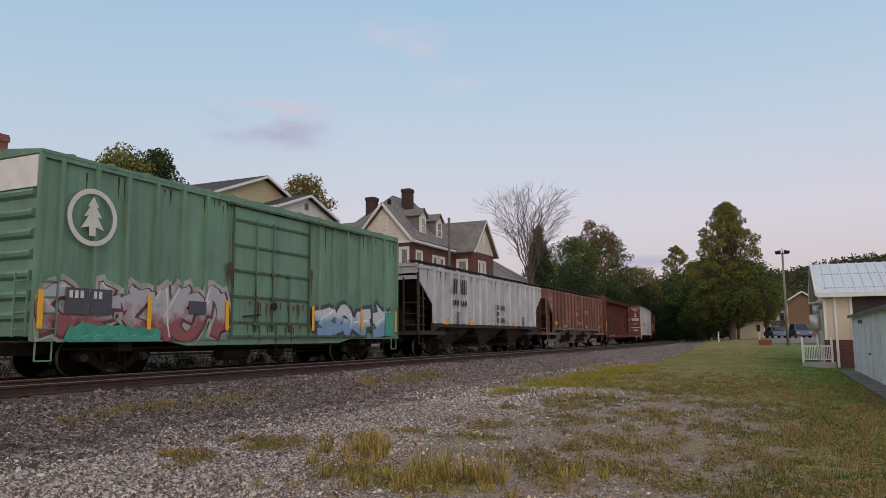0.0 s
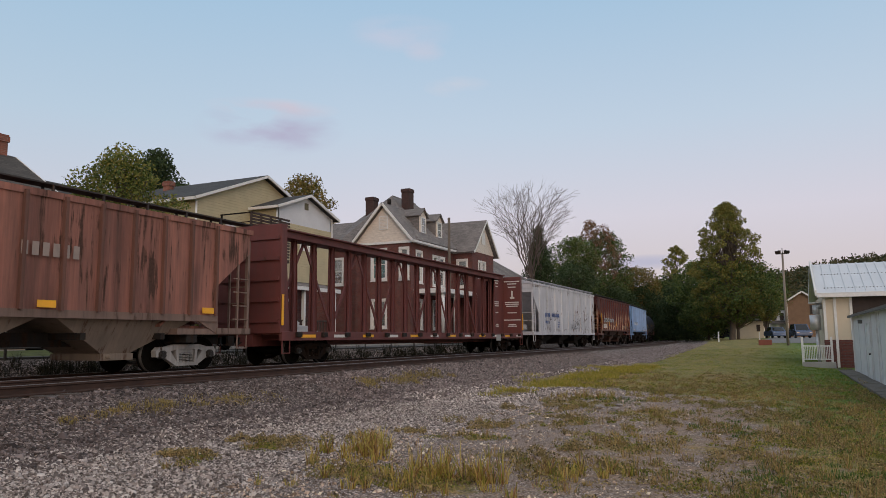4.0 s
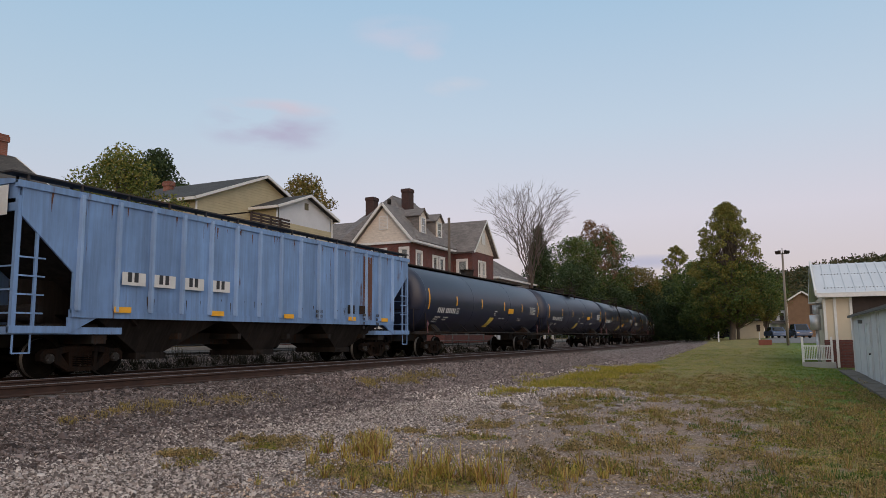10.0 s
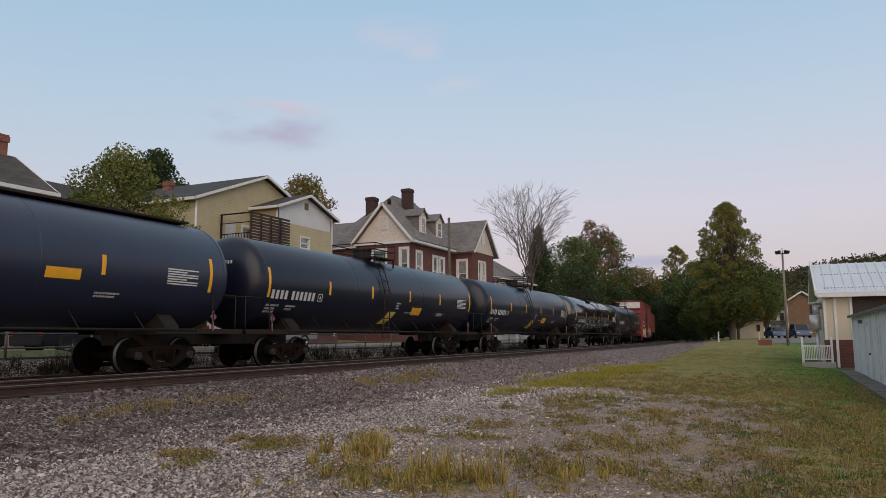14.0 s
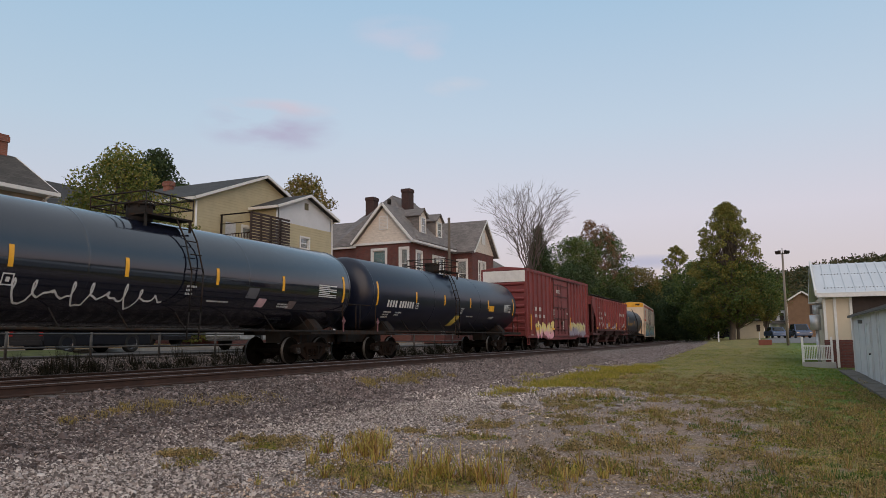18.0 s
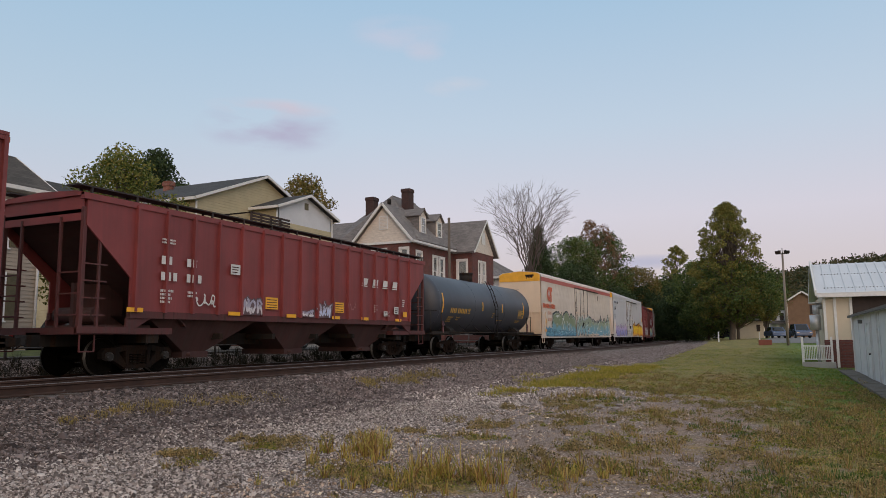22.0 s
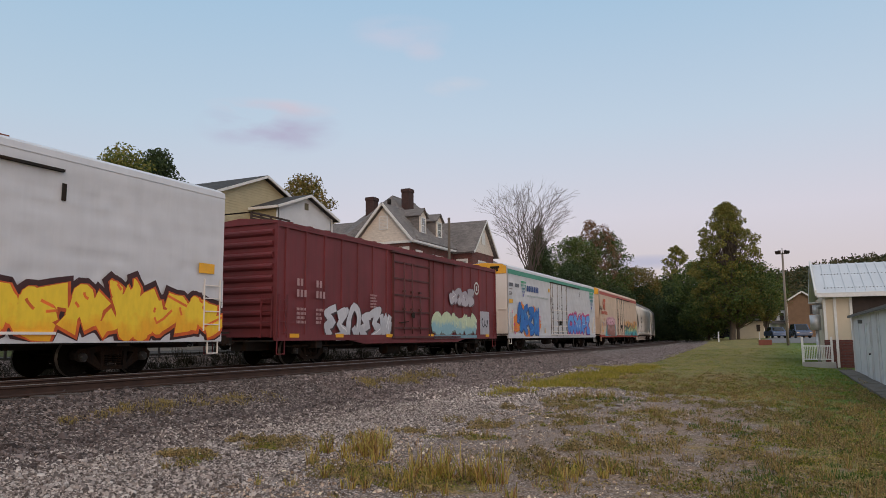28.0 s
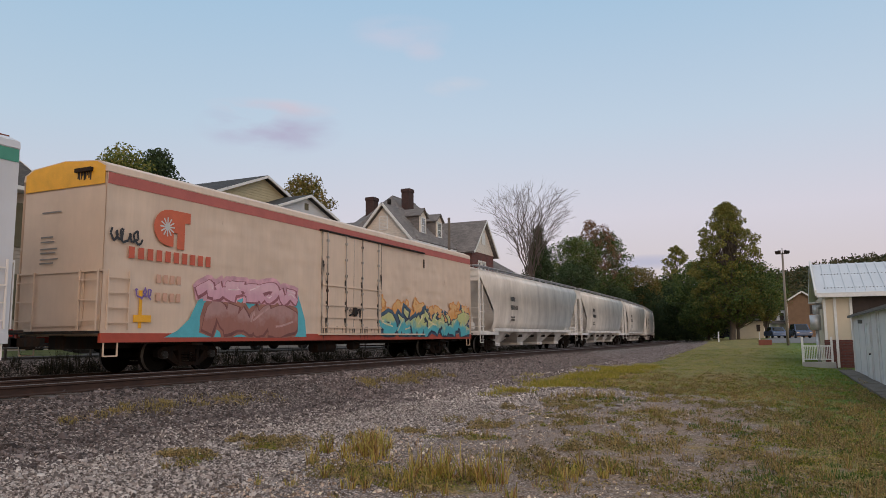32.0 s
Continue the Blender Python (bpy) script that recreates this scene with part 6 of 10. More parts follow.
for y in (4.28, 5.1):
    panel(c, 1.508, y - 0.23, y + 0.23, 1.78, 2.1, steel_dark, "dark grid panel")
reflectors(c, (-6.2, -2.9, 0.4, 4.25, 6.7), 1.52, 1.57, 0.5, 0.14)

drips(c, [(0.0, 8.6, 4.15, 40)], stain_rust, 77, 1.4905, "rust runs under the roof edge", (0.008, 0.032), (0.1, 0.6))
drips(c, [(0.0, 6.2, 2.0, 30)], stain_soot, 78, 1.4905, "dark runs above the sill", (0.008, 0.032), (0.1, 0.5))

# black tank cars
# blue in these base colours stands in for sky reflected in black paint
black = weathered("black_tank_paint", (0.006, 0.009, 0.024), (0.02, 0.018, 0.020), 0.06, 0.30, grime=0.12, ior=1.45, tone=0.1)
dull_black = weathered("sky_tinted_black_tank_paint", (0.012, 0.018, 0.045), (0.02, 0.022, 0.035), 0.06, 0.38, grime=0.12, ior=1.55, tone=0.1)
gloss = weathered("glossy_black_tank_paint", (0.007, 0.009, 0.018), (0.03, 0.026, 0.024), 0.05, 0.10, grime=0.1, ior=1.8, tone=0.1)
tank_car(160.25, 17.1, dull_black, "long black tank car with yellow strips", number_chars=4, r=1.55, zc=2.68, board=1.0, ladder=False, saddle_walk=False, strips=(-8.15, -5.05, -1.7, 1.78, 4.95, 8.25))
tank_car(179.4, 17.3, dull_black, "black tank car with yellow strips and white marks", r=1.52, zc=2.68, board=1.0, ladder=False, leaf_sign=(-0.30, 0.34, 1.5, 1.92), warn=(3.0, 3.9, 2.25, 2.5))
tank_car(198.3, 16.6, black, "black tank car with white number bars and a side ladder", r=1.5, zc=2.68, number=(-8.0, 2.15, 0.28), warn=(1.8, 2.7, 1.87, 2.19), ladder_y=-0.8)
tank_car(217.35, 16.3, black, "black tank car with a yellow panel beside its ladder", r=1.5, zc=2.68, number=(-7.7, 2.15, 0.28), warn=(2.0, 2.8, 1.8, 2.15), strips=(-7.8, -4.5, -1.7, 1.4, 4.3, 7.75), table=(6.3, 7.5, 2.3, 2.8), ladder_y=-0.85)
c = tank_car(236.35, 17.0, gloss, "glossy black tank car with white sprayed tags", r=1.5, zc=2.68, number=(-7.05, 2.02, 0.24), yellow_panel=False, ladder_y=0.5)
for y0, y1, z0, z1, tone in ((2.8, 3.3, 2.1, 2.42, (0.10, 0.10, 0.11)), (3.35, 3.75, 1.85, 2.12, (0.55, 0.36, 0.38)), (4.9, 5.3, 1.85, 2.1, (0.16, 0.12, 0.11))):
    bm = bm_new()
    shell_patch(bm, 1.5, 2.68, y0, y1, z0, z1, 0, 0.008, 2, 0.1)
    part("data_plate", bm, paint("plate_%02d" % int(tone[0] * 100), tone), c, "small square data plate")
bm = bm_new()
rnd = random.Random(21)
pts = []
for i in range(90):
    a = i * 0.62
    pts.append((-4.7 + i * 0.048 + 0.13 * math.cos(a), 1.95 + 0.30 * math.sin(a) * (0.55 + 0.45 * math.sin(i * 0.21)) + rnd.uniform(-0.05, 0.05)))
for (ya, za), (yb, zb) in zip(pts, pts[1:]):
    d = Vector((yb - ya, zb - za)).normalized() * 0.022
    v = [bm.verts.new((on_shell(1.512, 2.68, z), y, z)) for y, z in ((ya - d.y, za + d.x), (ya + d.y, za - d.x), (yb + d.y, zb - d.x), (yb - d.y, zb + d.x))]
    bm.faces.new(v)
tagged(part("graffiti", bm, white_mark, c, "white sprayed tags"), kind="stuff")
tank_car(255.15, 17.0, black, "black tank car with a yellow patch and orange strips", r=1.48, zc=2.68, number=(-7.3, 2.15, 0.28), warn=(4.1, 4.85, 2.3, 2.6), strips=(-8.15, -4.75, -1.75, 1.45, 3.95, 8.1), ladder_y=-0.5)

# dark red boxcar
oxide = weathered("oxide_red_paint", (0.215, 0.043, 0.044), (0.10, 0.045, 0.03), 0.12, 0.6, grime=0.25)
c = boxcar(273.83, 16.32, oxide, oxide, "oxide red boxcar with a white end band and graffiti", top=5.18, sill=0.82, rib_gap=0.95, door=(-2.24, 1.64), gear=red_gear, head_band=paint("end_white", (0.72, 0.71, 0.69)))
graffiti(c, 1.56, -6.4, -2.3, 0.76, 1.98, [(0.5, 0.2, 0.25), (0.17, 0.05, 0.06), (0.80, 0.40, 0.46), (0.84, 0.68, 0.24), (0.88, 0.74, 0.66)], 4, 31, "yellow and pink graffiti letters", 0.08, 0.03, 0, 0.40, 0.42)
graffiti(c, 1.56, 1.75, 6.7, 0.85, 2.08, [(0.35, 0.30, 0.32), (0.12, 0.08, 0.12), (0.30, 0.27, 0.34), (0.62, 0.54, 0.22), (0.62, 0.58, 0.55)], 5, 32, "grey and ochre graffiti letters", 0.15, 0.03, 0, 0.34, 0.5)
marks(c, white_mark, [(-6.75, 2.58, 0.25, 2, 1, 1.1), (-5.85, 2.58, 0.25, 2, 1, 1.1), (-6.68, 2.14, 0.2, 2, 1, 1.1), (-5.85, 2.14, 0.2, 2, 1, 1.1), (-4.95, 2.14, 0.2, 2, 1, 1.1), (-1.65, 4.15, 0.05, 22, 3), (-2.45, 2.7, 0.09, 3, 5), (-0.1, 1.9, 0.10, 4, 4), (0.9, 2.6, 0.05, 10, 2), (-7.6, 0.98, 0.05, 12, 1)], 1.61)
reflectors(c, (-7.6, 2.1), 1.3, 1.61, 0.16, 1.0)
reflectors(c, (-6.2, -2.6), 1.35, 1.61, 0.6, 0.14)

# oxide hopper
red_hop = weathered("clean_oxide_red_paint", (0.23, 0.045, 0.045), (0.10, 0.045, 0.03), 0.10, 0.55, grime=0.2)
red_bay = weathered("dark_red_bay", (0.070, 0.028, 0.026), (0.06, 0.035, 0.025), 0.2, 0.8, grime=0.5)
c = hopper(292.85, 17.9, red_hop, red_bay, "oxide red covered hopper with white marks", eave=4.28, sill=1.5, ribs=16, slope_skin=red_bay, walk_mat=board_mat, frame_skin=red_gear)
marks(c, white_mark, [(-6.6, 2.82, 0.22, 2, 1, 1.0), (-5.7, 2.82, 0.22, 2, 1, 1.0), (-6.6, 2.40, 0.22, 3, 1, 0.95), (-5.7, 2.40, 0.22, 3, 1, 0.95), (-6.6, 3.45, 0.05, 11, 2), (-6.6, 2.1, 0.06, 9, 4), (-5.65, 2.1, 0.06, 7, 2), (4.3, 2.12, 0.05, 6, 4), (6.65, 2.42, 0.05, 5, 4)], 1.57)
bm = bm_new()
for k in range(4):
    y = 3.37 + k * 0.80
    blob(bm, 1.574, [(y, 2.92), (y + 0.38, 2.92), (y + 0.46, 3.17), (y + 0.08, 3.17)], 0)
    blob(bm, 1.574, [(y - 0.02, 2.85), (y + 0.40, 2.85), (y + 0.41, 2.89), (y - 0.01, 2.89)], 0)
part("emblem", bm, white_mark, c, "row of white slanted blocks")
for y, z, w, h in ((-3.77, 2.9, 0.40, 0.30), (5.29, 1.84, 0.42, 0.20), (6.12, 2.0, 0.36, 0.30)):
    panel(c, 1.566, y - w / 2, y + w / 2, z - h / 2, z + h / 2, white_mark, "white stencil panel")
    bm = bm_new()
    for k in range(3):
        patch(bm, 1.574, y - w * 0.38, y + w * (0.2 + 0.08 * k), z - h * 0.32 + k * h * 0.25, z - h * 0.22 + k * h * 0.25)
    part("stencil", bm, red_bay, c)
for y in (-2.06, 1.79):
    panel(c, 1.566, y - 0.30, y + 0.30, 1.79, 2.16, yellow_strip, "yellow notice panel")
    bm = bm_new()
    for k in range(4):
        patch(bm, 1.574, y - 0.25, y + 0.25, 1.83 + k * 0.08, 1.855 + k * 0.08)
    part("stencil", bm, red_bay, c)
for y0, y1, seed, col in ((-3.40, -2.50, 81, (0.62, 0.58, 0.60)), (0.46, 1.26, 82, (0.55, 0.60, 0.78)), (-0.50, 0.20, 83, (0.66, 0.64, 0.66))):
    graffiti(c, 1.56, y0, y1, 1.60, 2.12 if seed != 83 else 1.84, [(0.30, 0.24, 0.26), (0.12, 0.07, 0.08), col, (0.36, 0.34, 0.44), (0.75, 0.72, 0.72)], 3, seed, "small white graffiti tag", 0.2, 0.06, 0, 0.24, 0.5)
scrawl(c, 1.57, -5.4, 1.75, 0.42, 5, white_mark, 9)
scrawl(c, 1.57, 2.4, 1.85, 0.45, 3, paint("pale_red_chalk", (0.33, 0.12, 0.12)), 12)
reflectors(c, (-7.4, -3.78, -1.04, 1.6, 3.6, 6.3), 1.55, 1.57, 0.5, 0.11)
reflectors(c, (6.88,), 1.74, 1.57, 0.34, 0.22)

# grey tank car
grey_tank = weathered("slate_grey_tank_paint", (0.050, 0.057, 0.075), (0.045, 0.035, 0.032), 0.16, 0.45, grime=0.22, ior=1.5, tone=0.15)
tank_car(310.2, 13.4, grey_tank, "short slate grey tank car with orange letter bars", r=1.47, zc=2.55, saddle_walk=False, mark=paint("ochre_lettering", (0.55, 0.32, 0.06)), number_chars=4, yellow_panel=False, strips=(-6.35, -1.24, 1.8, 5.6), number=(-5.4, 2.08, 0.24), table=(4.6, 5.6, 2.0, 2.5), ladder_y=0.5)

# refrigerator cars
cream = weathered("cream_white_panel", (0.70, 0.61, 0.53), (0.30, 0.22, 0.15), 0.08, 0.38, fade=0.06, grime=0.05, tone=0.08)
cool_white = weathered("cool_white_panel", (0.62, 0.62, 0.65), (0.30, 0.25, 0.2), 0.06, 0.38, fade=0.06, grime=0.04, tone=0.08)
aged_cream = weathered("aged_cream_panel", (0.68, 0.52, 0.40), (0.38, 0.20, 0.11), 0.17, 0.45, fade=0.08, grime=0.08, tone=0.1)
# yellower than the sides: warm sunset light on the ends painted in
glow_cream_end = weathered("glow_lit_cream_end", (0.74, 0.58, 0.43), (0.30, 0.22, 0.15), 0.08, 0.5, fade=0.06, grime=0.06, tone=0.0)
end_yellow = paint("amber_end_paint", (0.80, 0.40, 0.03), 0.5)
band_red = paint("faded_red_band", (0.46, 0.12, 0.10), 0.6)
band_green = paint("teal_band", (0.075, 0.30, 0.215), 0.6)
# paler and warmer than the white sides, again with the glow painted in
glow_white_end = weathered("glow_lit_white_end", (0.80, 0.74, 0.69), (0.30, 0.25, 0.2), 0.05, 0.5, fade=0.05, grime=0.04, tone=0.0)


orange_red = paint("red_orange_lettering", (0.60, 0.13, 0.06))


def round_emblem(car, y, z, s, material, x=1.545):
    bm = bm_new()
    pts = [(y + math.cos(a) * s * 0.55, z + math.sin(a) * s * 0.5) for a in [math.pi / 2 + k * math.pi / 10 for k in range(11)]]
    pts = [(y + s * 0.75, z + s * 0.5)] + pts + [(y + s * 0.15, z - s * 0.5), (y + s * 0.15, z - s * 0.12), (y + s * 0.28, z - s * 0.12), (y + s * 0.28, z - s * 0.55), (y + s * 0.55, z - s * 0.55), (y + s * 0.55, z + s * 0.2), (y + s * 0.75, z + s * 0.2)]
    blob(bm, x, pts, 0)
    em = part("emblem", bm, material, car, "rounded red emblem")
    bm = bm_new()
    for k in range(6):
        a = k * math.pi / 6
        d = Vector((math.cos(a), math.sin(a)))
        n = Vector((-d.y, d.x)) * s * 0.02
        c0 = Vector((y - s * 0.08, z + s * 0.02))
        p, q = c0 - d * s * 0.26, c0 + d * s * 0.26
        blob(bm, x + 0.003 + k * 0.0006, [tuple(p - n), tuple(q - n), tuple(q + n), tuple(p + n)], 0)
    tagged(part("emblem_star", bm, white_mark, em), kind="stuff")


c = reefer(330.65, 22.5, cream, "cream refrigerator car with a red band and grey-green graffiti", band_red, end_yellow, end_skin=glow_cream_end)
round_emblem(c, -9.4, 3.82, 0.98, orange_red)
marks(c, orange_red, [(-10.95, 2.84, 0.30, 10, 1, 1.02)], 1.545)
marks(c, paint("pale_orange_mark", (0.62, 0.36, 0.26)), [(-9.8, 2.40, 0.22, 4, 1, 1.0), (-9.8, 1.95, 0.22, 4, 1, 1.0)], 1.545)
graffiti(c, 1.54, -8.9, -2.4, 0.95, 2.62, [(0.03, 0.05, 0.05), (0.66, 0.70, 0.68), (0.16, 0.36, 0.46), (0.22, 0.27, 0.16), (0.76, 0.78, 0.76)], 4, 41, "olive and blue graffiti letters", 0.12, 0.04, 1, 0.44, 0.4)
graffiti(c, 1.54, -10.3, -2.2, 0.92, 1.35, [(0.10, 0.28, 0.42), (0.04, 0.12, 0.18), (0.10, 0.30, 0.44), (0.14, 0.36, 0.48), (0.66, 0.74, 0.78)], 9, 43, "blue graffiti arrows along the sill", 0.4, 0.08, 1)
graffiti(c, 1.625, -2.0, 1.7, 0.95, 2.45, [(0.50, 0.56, 0.55), (0.05, 0.06, 0.07), (0.22, 0.42, 0.50), (0.30, 0.36, 0.26), (0.72, 0.75, 0.74)], 3, 44, "olive and blue graffiti letters", 0.3, 0.06, 1, 0.3, 0.45)
graffiti(c, 1.54, 2.0, 10.6, 0.92, 2.55, [(0.05, 0.06, 0.07), (0.62, 0.66, 0.64), (0.16, 0.36, 0.46), (0.30, 0.36, 0.24), (0.72, 0.75, 0.74)], 6, 42, "olive and blue graffiti letters", 0.2, 0.05, 1, 0.36, 0.45)
reflectors(c, (-10.3,), 1.2, 1.53, 0.55, 0.2)

c = reefer(354.9, 22.2, cool_white, "white refrigerator car with yellow flame graffiti", None, end_yellow, end_skin=glow_white_end, dents=0.06, grimy=False)
graffiti(c, 1.54, -10.0, -2.6, 0.92, 2.1, [(0.7, 0.7, 0.72), (0.14, 0.04, 0.18), (0.28, 0.30, 0.62), (0.60, 0.50, 0.72), (0.80, 0.62, 0.70)], 6, 51, "violet and pink graffiti letters", 0.25, 0.08)
graffiti(c, 1.54, 2.3, 10.9, 0.86, 2.22, [(0.05, 0.012, 0.012), (0.62, 0.10, 0.015), (0.86, 0.42, 0.015), (0.88, 0.60, 0.03), (0.80, 0.16, 0.02)], 7, 52, "yellow flame graffiti letters with dark red edges", 0.10, 0.06, 1, 0.44, 0.35)
marks(c, black_mark, [(-10.4, 4.1, 0.24, 4, 1), (-10.4, 3.7, 0.08, 10, 3), (-8.9, 4.1, 0.24, 4, 1), (-10.4, 2.9, 0.1, 4, 3)], 1.545)
bm = bm_new()
patch(bm, 1.545, 10.12, 10.72, 2.70, 2.98)
part("yellow_panel", bm, yellow_strip, c, "yellow warning panel")

# long red boxcar
maroon = weathered("dull_maroon_paint", (0.170, 0.028, 0.034), (0.09, 0.04, 0.03), 0.12, 0.65, grime=0.25)
c = boxcar(378.3, 19.7, maroon, maroon, "long dull maroon boxcar with silver graffiti", top=4.62, sill=0.80, rib_gap=1.12, ribs_out=0.05, door=(-2.2, 1.3), end_bars=9, gear=red_gear)
graffiti(c, 1.53, -7.2, -2.4, 0.80, 2.25, [(0.30, 0.22, 0.23), (0.06, 0.035, 0.04), (0.46, 0.46, 0.50), (0.56, 0.56, 0.60), (0.72, 0.72, 0.74)], 6, 61, "silver graffiti letters", 0.2, 0.03, 0, 0.44, 0.45)
graffiti(c, 1.53, 1.7, 6.8, 0.98, 2.2, [(0.4, 0.3, 0.3), (0.16, 0.20, 0.19), (0.27, 0.46, 0.52), (0.54, 0.62, 0.42), (0.56, 0.64, 0.46)], 5, 67, "pale green graffiti letters over blue", 0.12, 0.02, 0, 0.80, 0.42)
graffiti(c, 1.53, 3.6, 6.5, 2.45, 3.35, [(0.4, 0.3, 0.3), (0.13, 0.10, 0.12), (0.46, 0.43, 0.47), (0.36, 0.33, 0.37), (0.62, 0.60, 0.62)], 4, 68, "blurred silver graffiti letters", 0.2, 0.05, 0, 0.6)
panel(c, 1.535, 7.45, 8.75, 1.02, 2.25, paint("grey_overspray", (0.44, 0.43, 0.47)), "square of grey overspray")
scrawl(c, 1.546, 7.7, 1.45, 0.5, 4, black_mark, 69, width=0.035)
panel(c, 1.561, 1.75, 6.9, 0.83, 0.99, paint("dull_blue_overspray", (0.18, 0.31, 0.38)), "dull blue overspray along the sill")
reflectors(c, (-8.9, -6.2, -2.5, 1.4, 8.4), 0.90, 1.565, 0.5, 0.13)
marks(c, paint("pinkish_mark", (0.42, 0.26, 0.26)), [(-8.85, 2.62, 0.24, 2, 1), (-7.75, 2.62, 0.24, 2, 1), (-8.85, 2.25, 0.24, 3, 1), (-7.75, 2.25, 0.24, 3, 1), (-8.85, 1.8, 0.09, 7, 4), (-7.75, 1.8, 0.09, 6, 4), (-4.1, 2.5, 0.07, 9, 5)], 1.61)
bm = bm_new()
for k in range(20):
    a, b = k * math.tau / 20, (k + 1) * math.tau / 20
    blob(bm, 1.60, [(6.85 + math.cos(q) * r, 3.43 + math.sin(q) * r) for q, r in ((a, 0.25), (b, 0.25), (b, 0.34), (a, 0.34))], 0)
blob(bm, 1.60, [(6.75, 3.31), (6.95, 3.31), (6.95, 3.55), (6.75, 3.55)], 0)
part("emblem", bm, white_mark, c, "small white ring emblem")

c = reefer(401.3, 22.2, cool_white, "white refrigerator car with a teal band and blue graffiti", band_green, end_yellow, end_skin=glow_white_end)
marks(c, faint_mark, [(-10.9, 3.72, 0.05, 14, 1), (-10.9, 3.52, 0.05, 12, 3)], 1.545)
marks(c, paint("slate_mark", (0.10, 0.10, 0.12)), [(-10.9, 3.90, 0.22, 4, 1, 0.8), (-9.80, 3.90, 0.22, 4, 1, 0.8)], 1.545)
for y0, y1, z0, z1 in ((-10.95, -10.3, 2.9, 3.13), (-10.4, -10.27, 1.2, 1.6), (-3.88, -3.74, 1.14, 1.47), (-2.86, -2.5, 3.95, 4.2)):
    bm = bm_new()
    patch(bm, 1.541, y0, y1, z0, z1)
    part("placard", bm, paint("placard_yellow", (0.72, 0.40, 0.04)), c, "yellow placard")
marks(c, paint("navy_mark", (0.05, 0.10, 0.28)), [(-7.55, 3.76, 0.36, 7, 1, 1.0)], 1.545)
marks(c, paint("pale_grey_mark", (0.45, 0.50, 0.50)), [(-7.5, 3.42, 0.11, 44, 1, 0.95)], 1.545)
for cy, cz, sc in ((-8.25, 3.92, 0.85), (9.9, 3.95, 1.25)):
    for row in range(5):
        bm = bm_new()
        n = 4 if row < 2 else 5 - row
        for k in range(n):
            y = cy + (k - (n - 1) / 2) * 0.30 * sc
            z = cz + 0.40 * sc - row * 0.24 * sc
            blob(bm, 1.546, [(y - 0.13 * sc, z + 0.10 * sc), (y, z - 0.12 * sc), (y + 0.13 * sc, z + 0.10 * sc)], 0)
        part("emblem", bm, paint("emblem_teal_%d" % row, (0.05 + 0.02 * row, 0.42 - 0.08 * row, 0.20 + 0.06 * row)), c, "shield of teal triangles")
for cy, cz, ry, rz, sd in ((-9.7, 1.7, 0.75, 0.55, 1), (-5.4, 1.7, 0.7, 0.5, 2), (-7.4, 1.05, 0.9, 0.3, 3), (-8.6, 2.6, 0.5, 0.45, 4), (-6.2, 2.5, 0.5, 0.4, 5)):
    rnd = random.Random(sd)
    bm = bm_new()
    blob(bm, 1.5395 + 0.0003 * sd, [(cy + math.cos(k * math.tau / 30) * ry * rnd.uniform(0.72, 1.12), max(0.9, cz + math.sin(k * math.tau / 30) * rz * rnd.uniform(0.72, 1.12))) for k in range(30)], 0)
    tagged(part("graffiti", bm, paint("orange_splash", (0.78, 0.24, 0.05)), c, "orange sprayed splash"), kind="stuff")
bm = bm_new()
rnd = random.Random(9)
for k in range(14):
    cy, cz, r = rnd.choice((-10.2, -9.9, -4.9, -5.1)) + rnd.uniform(-0.25, 0.25), rnd.uniform(1.1, 2.5), rnd.uniform(0.04, 0.10)
    blob(bm, 1.5425, [(cy + math.cos(q * 0.7) * r, cz + math.sin(q * 0.7) * r) for q in range(9)], 0)
tagged(part("graffiti", bm, paint("magenta_dots", (0.62, 0.05, 0.28)), c, "magenta sprayed dots"), kind="stuff")
graffiti(c, 1.545, -9.5, -5.3, 0.95, 3.0, [(0.75, 0.22, 0.05), (0.015, 0.05, 0.20), (0.03, 0.17, 0.55), (0.02, 0.14, 0.46), (0.06, 0.36, 0.70)], 4, 75, "deep blue graffiti letters on orange splashes", 0.12, 0.03, 0, 0.46)
graffiti(c, 1.54, 2.3, 8.8, 1.0, 2.6, [(0.62, 0.06, 0.22), (0.10, 0.02, 0.22), (0.08, 0.26, 0.70), (0.14, 0.38, 0.78), (0.65, 0.72, 0.85)], 5, 72, "light blue graffiti letters with purple edges", 0.12, 0.03, 1, 0.36)

c = reefer(425.95, 22.6, aged_cream, "aged cream refrigerator car with a red band, graffiti and red sill", band_red, end_yellow, paint("sill_red", (0.42, 0.07, 0.04)), end_skin=aged_cream)
round_emblem(c, -9.3, 3.80, 0.98, orange_red)
marks(c, red_mark, [(-10.6, 2.88, 0.29, 10, 1, 1.02)], 1.545)
marks(c, paint("pale_orange_mark", (0.62, 0.36, 0.26)), [(-9.68, 2.32, 0.22, 4, 1, 1.05), (-9.68, 1.85, 0.22, 4, 1, 1.05)], 1.545)
bm = bm_new()
rnd = random.Random(33)
blob(bm, 1.5405, [(-9.35, 0.92), (-3.1, 0.92), (-3.2, 1.5), (-3.6, 2.3), (-4.1, 2.0), (-5.2, 2.3), (-6.5, 2.2), (-7.8, 2.2), (-8.2, 1.9), (-8.5, 1.4), (-8.9, 1.1)], 0)
tagged(part("graffiti", bm, paint("turquoise_back", (0.10, 0.44, 0.52)), c, "turquoise sprayed ground"), kind="stuff")
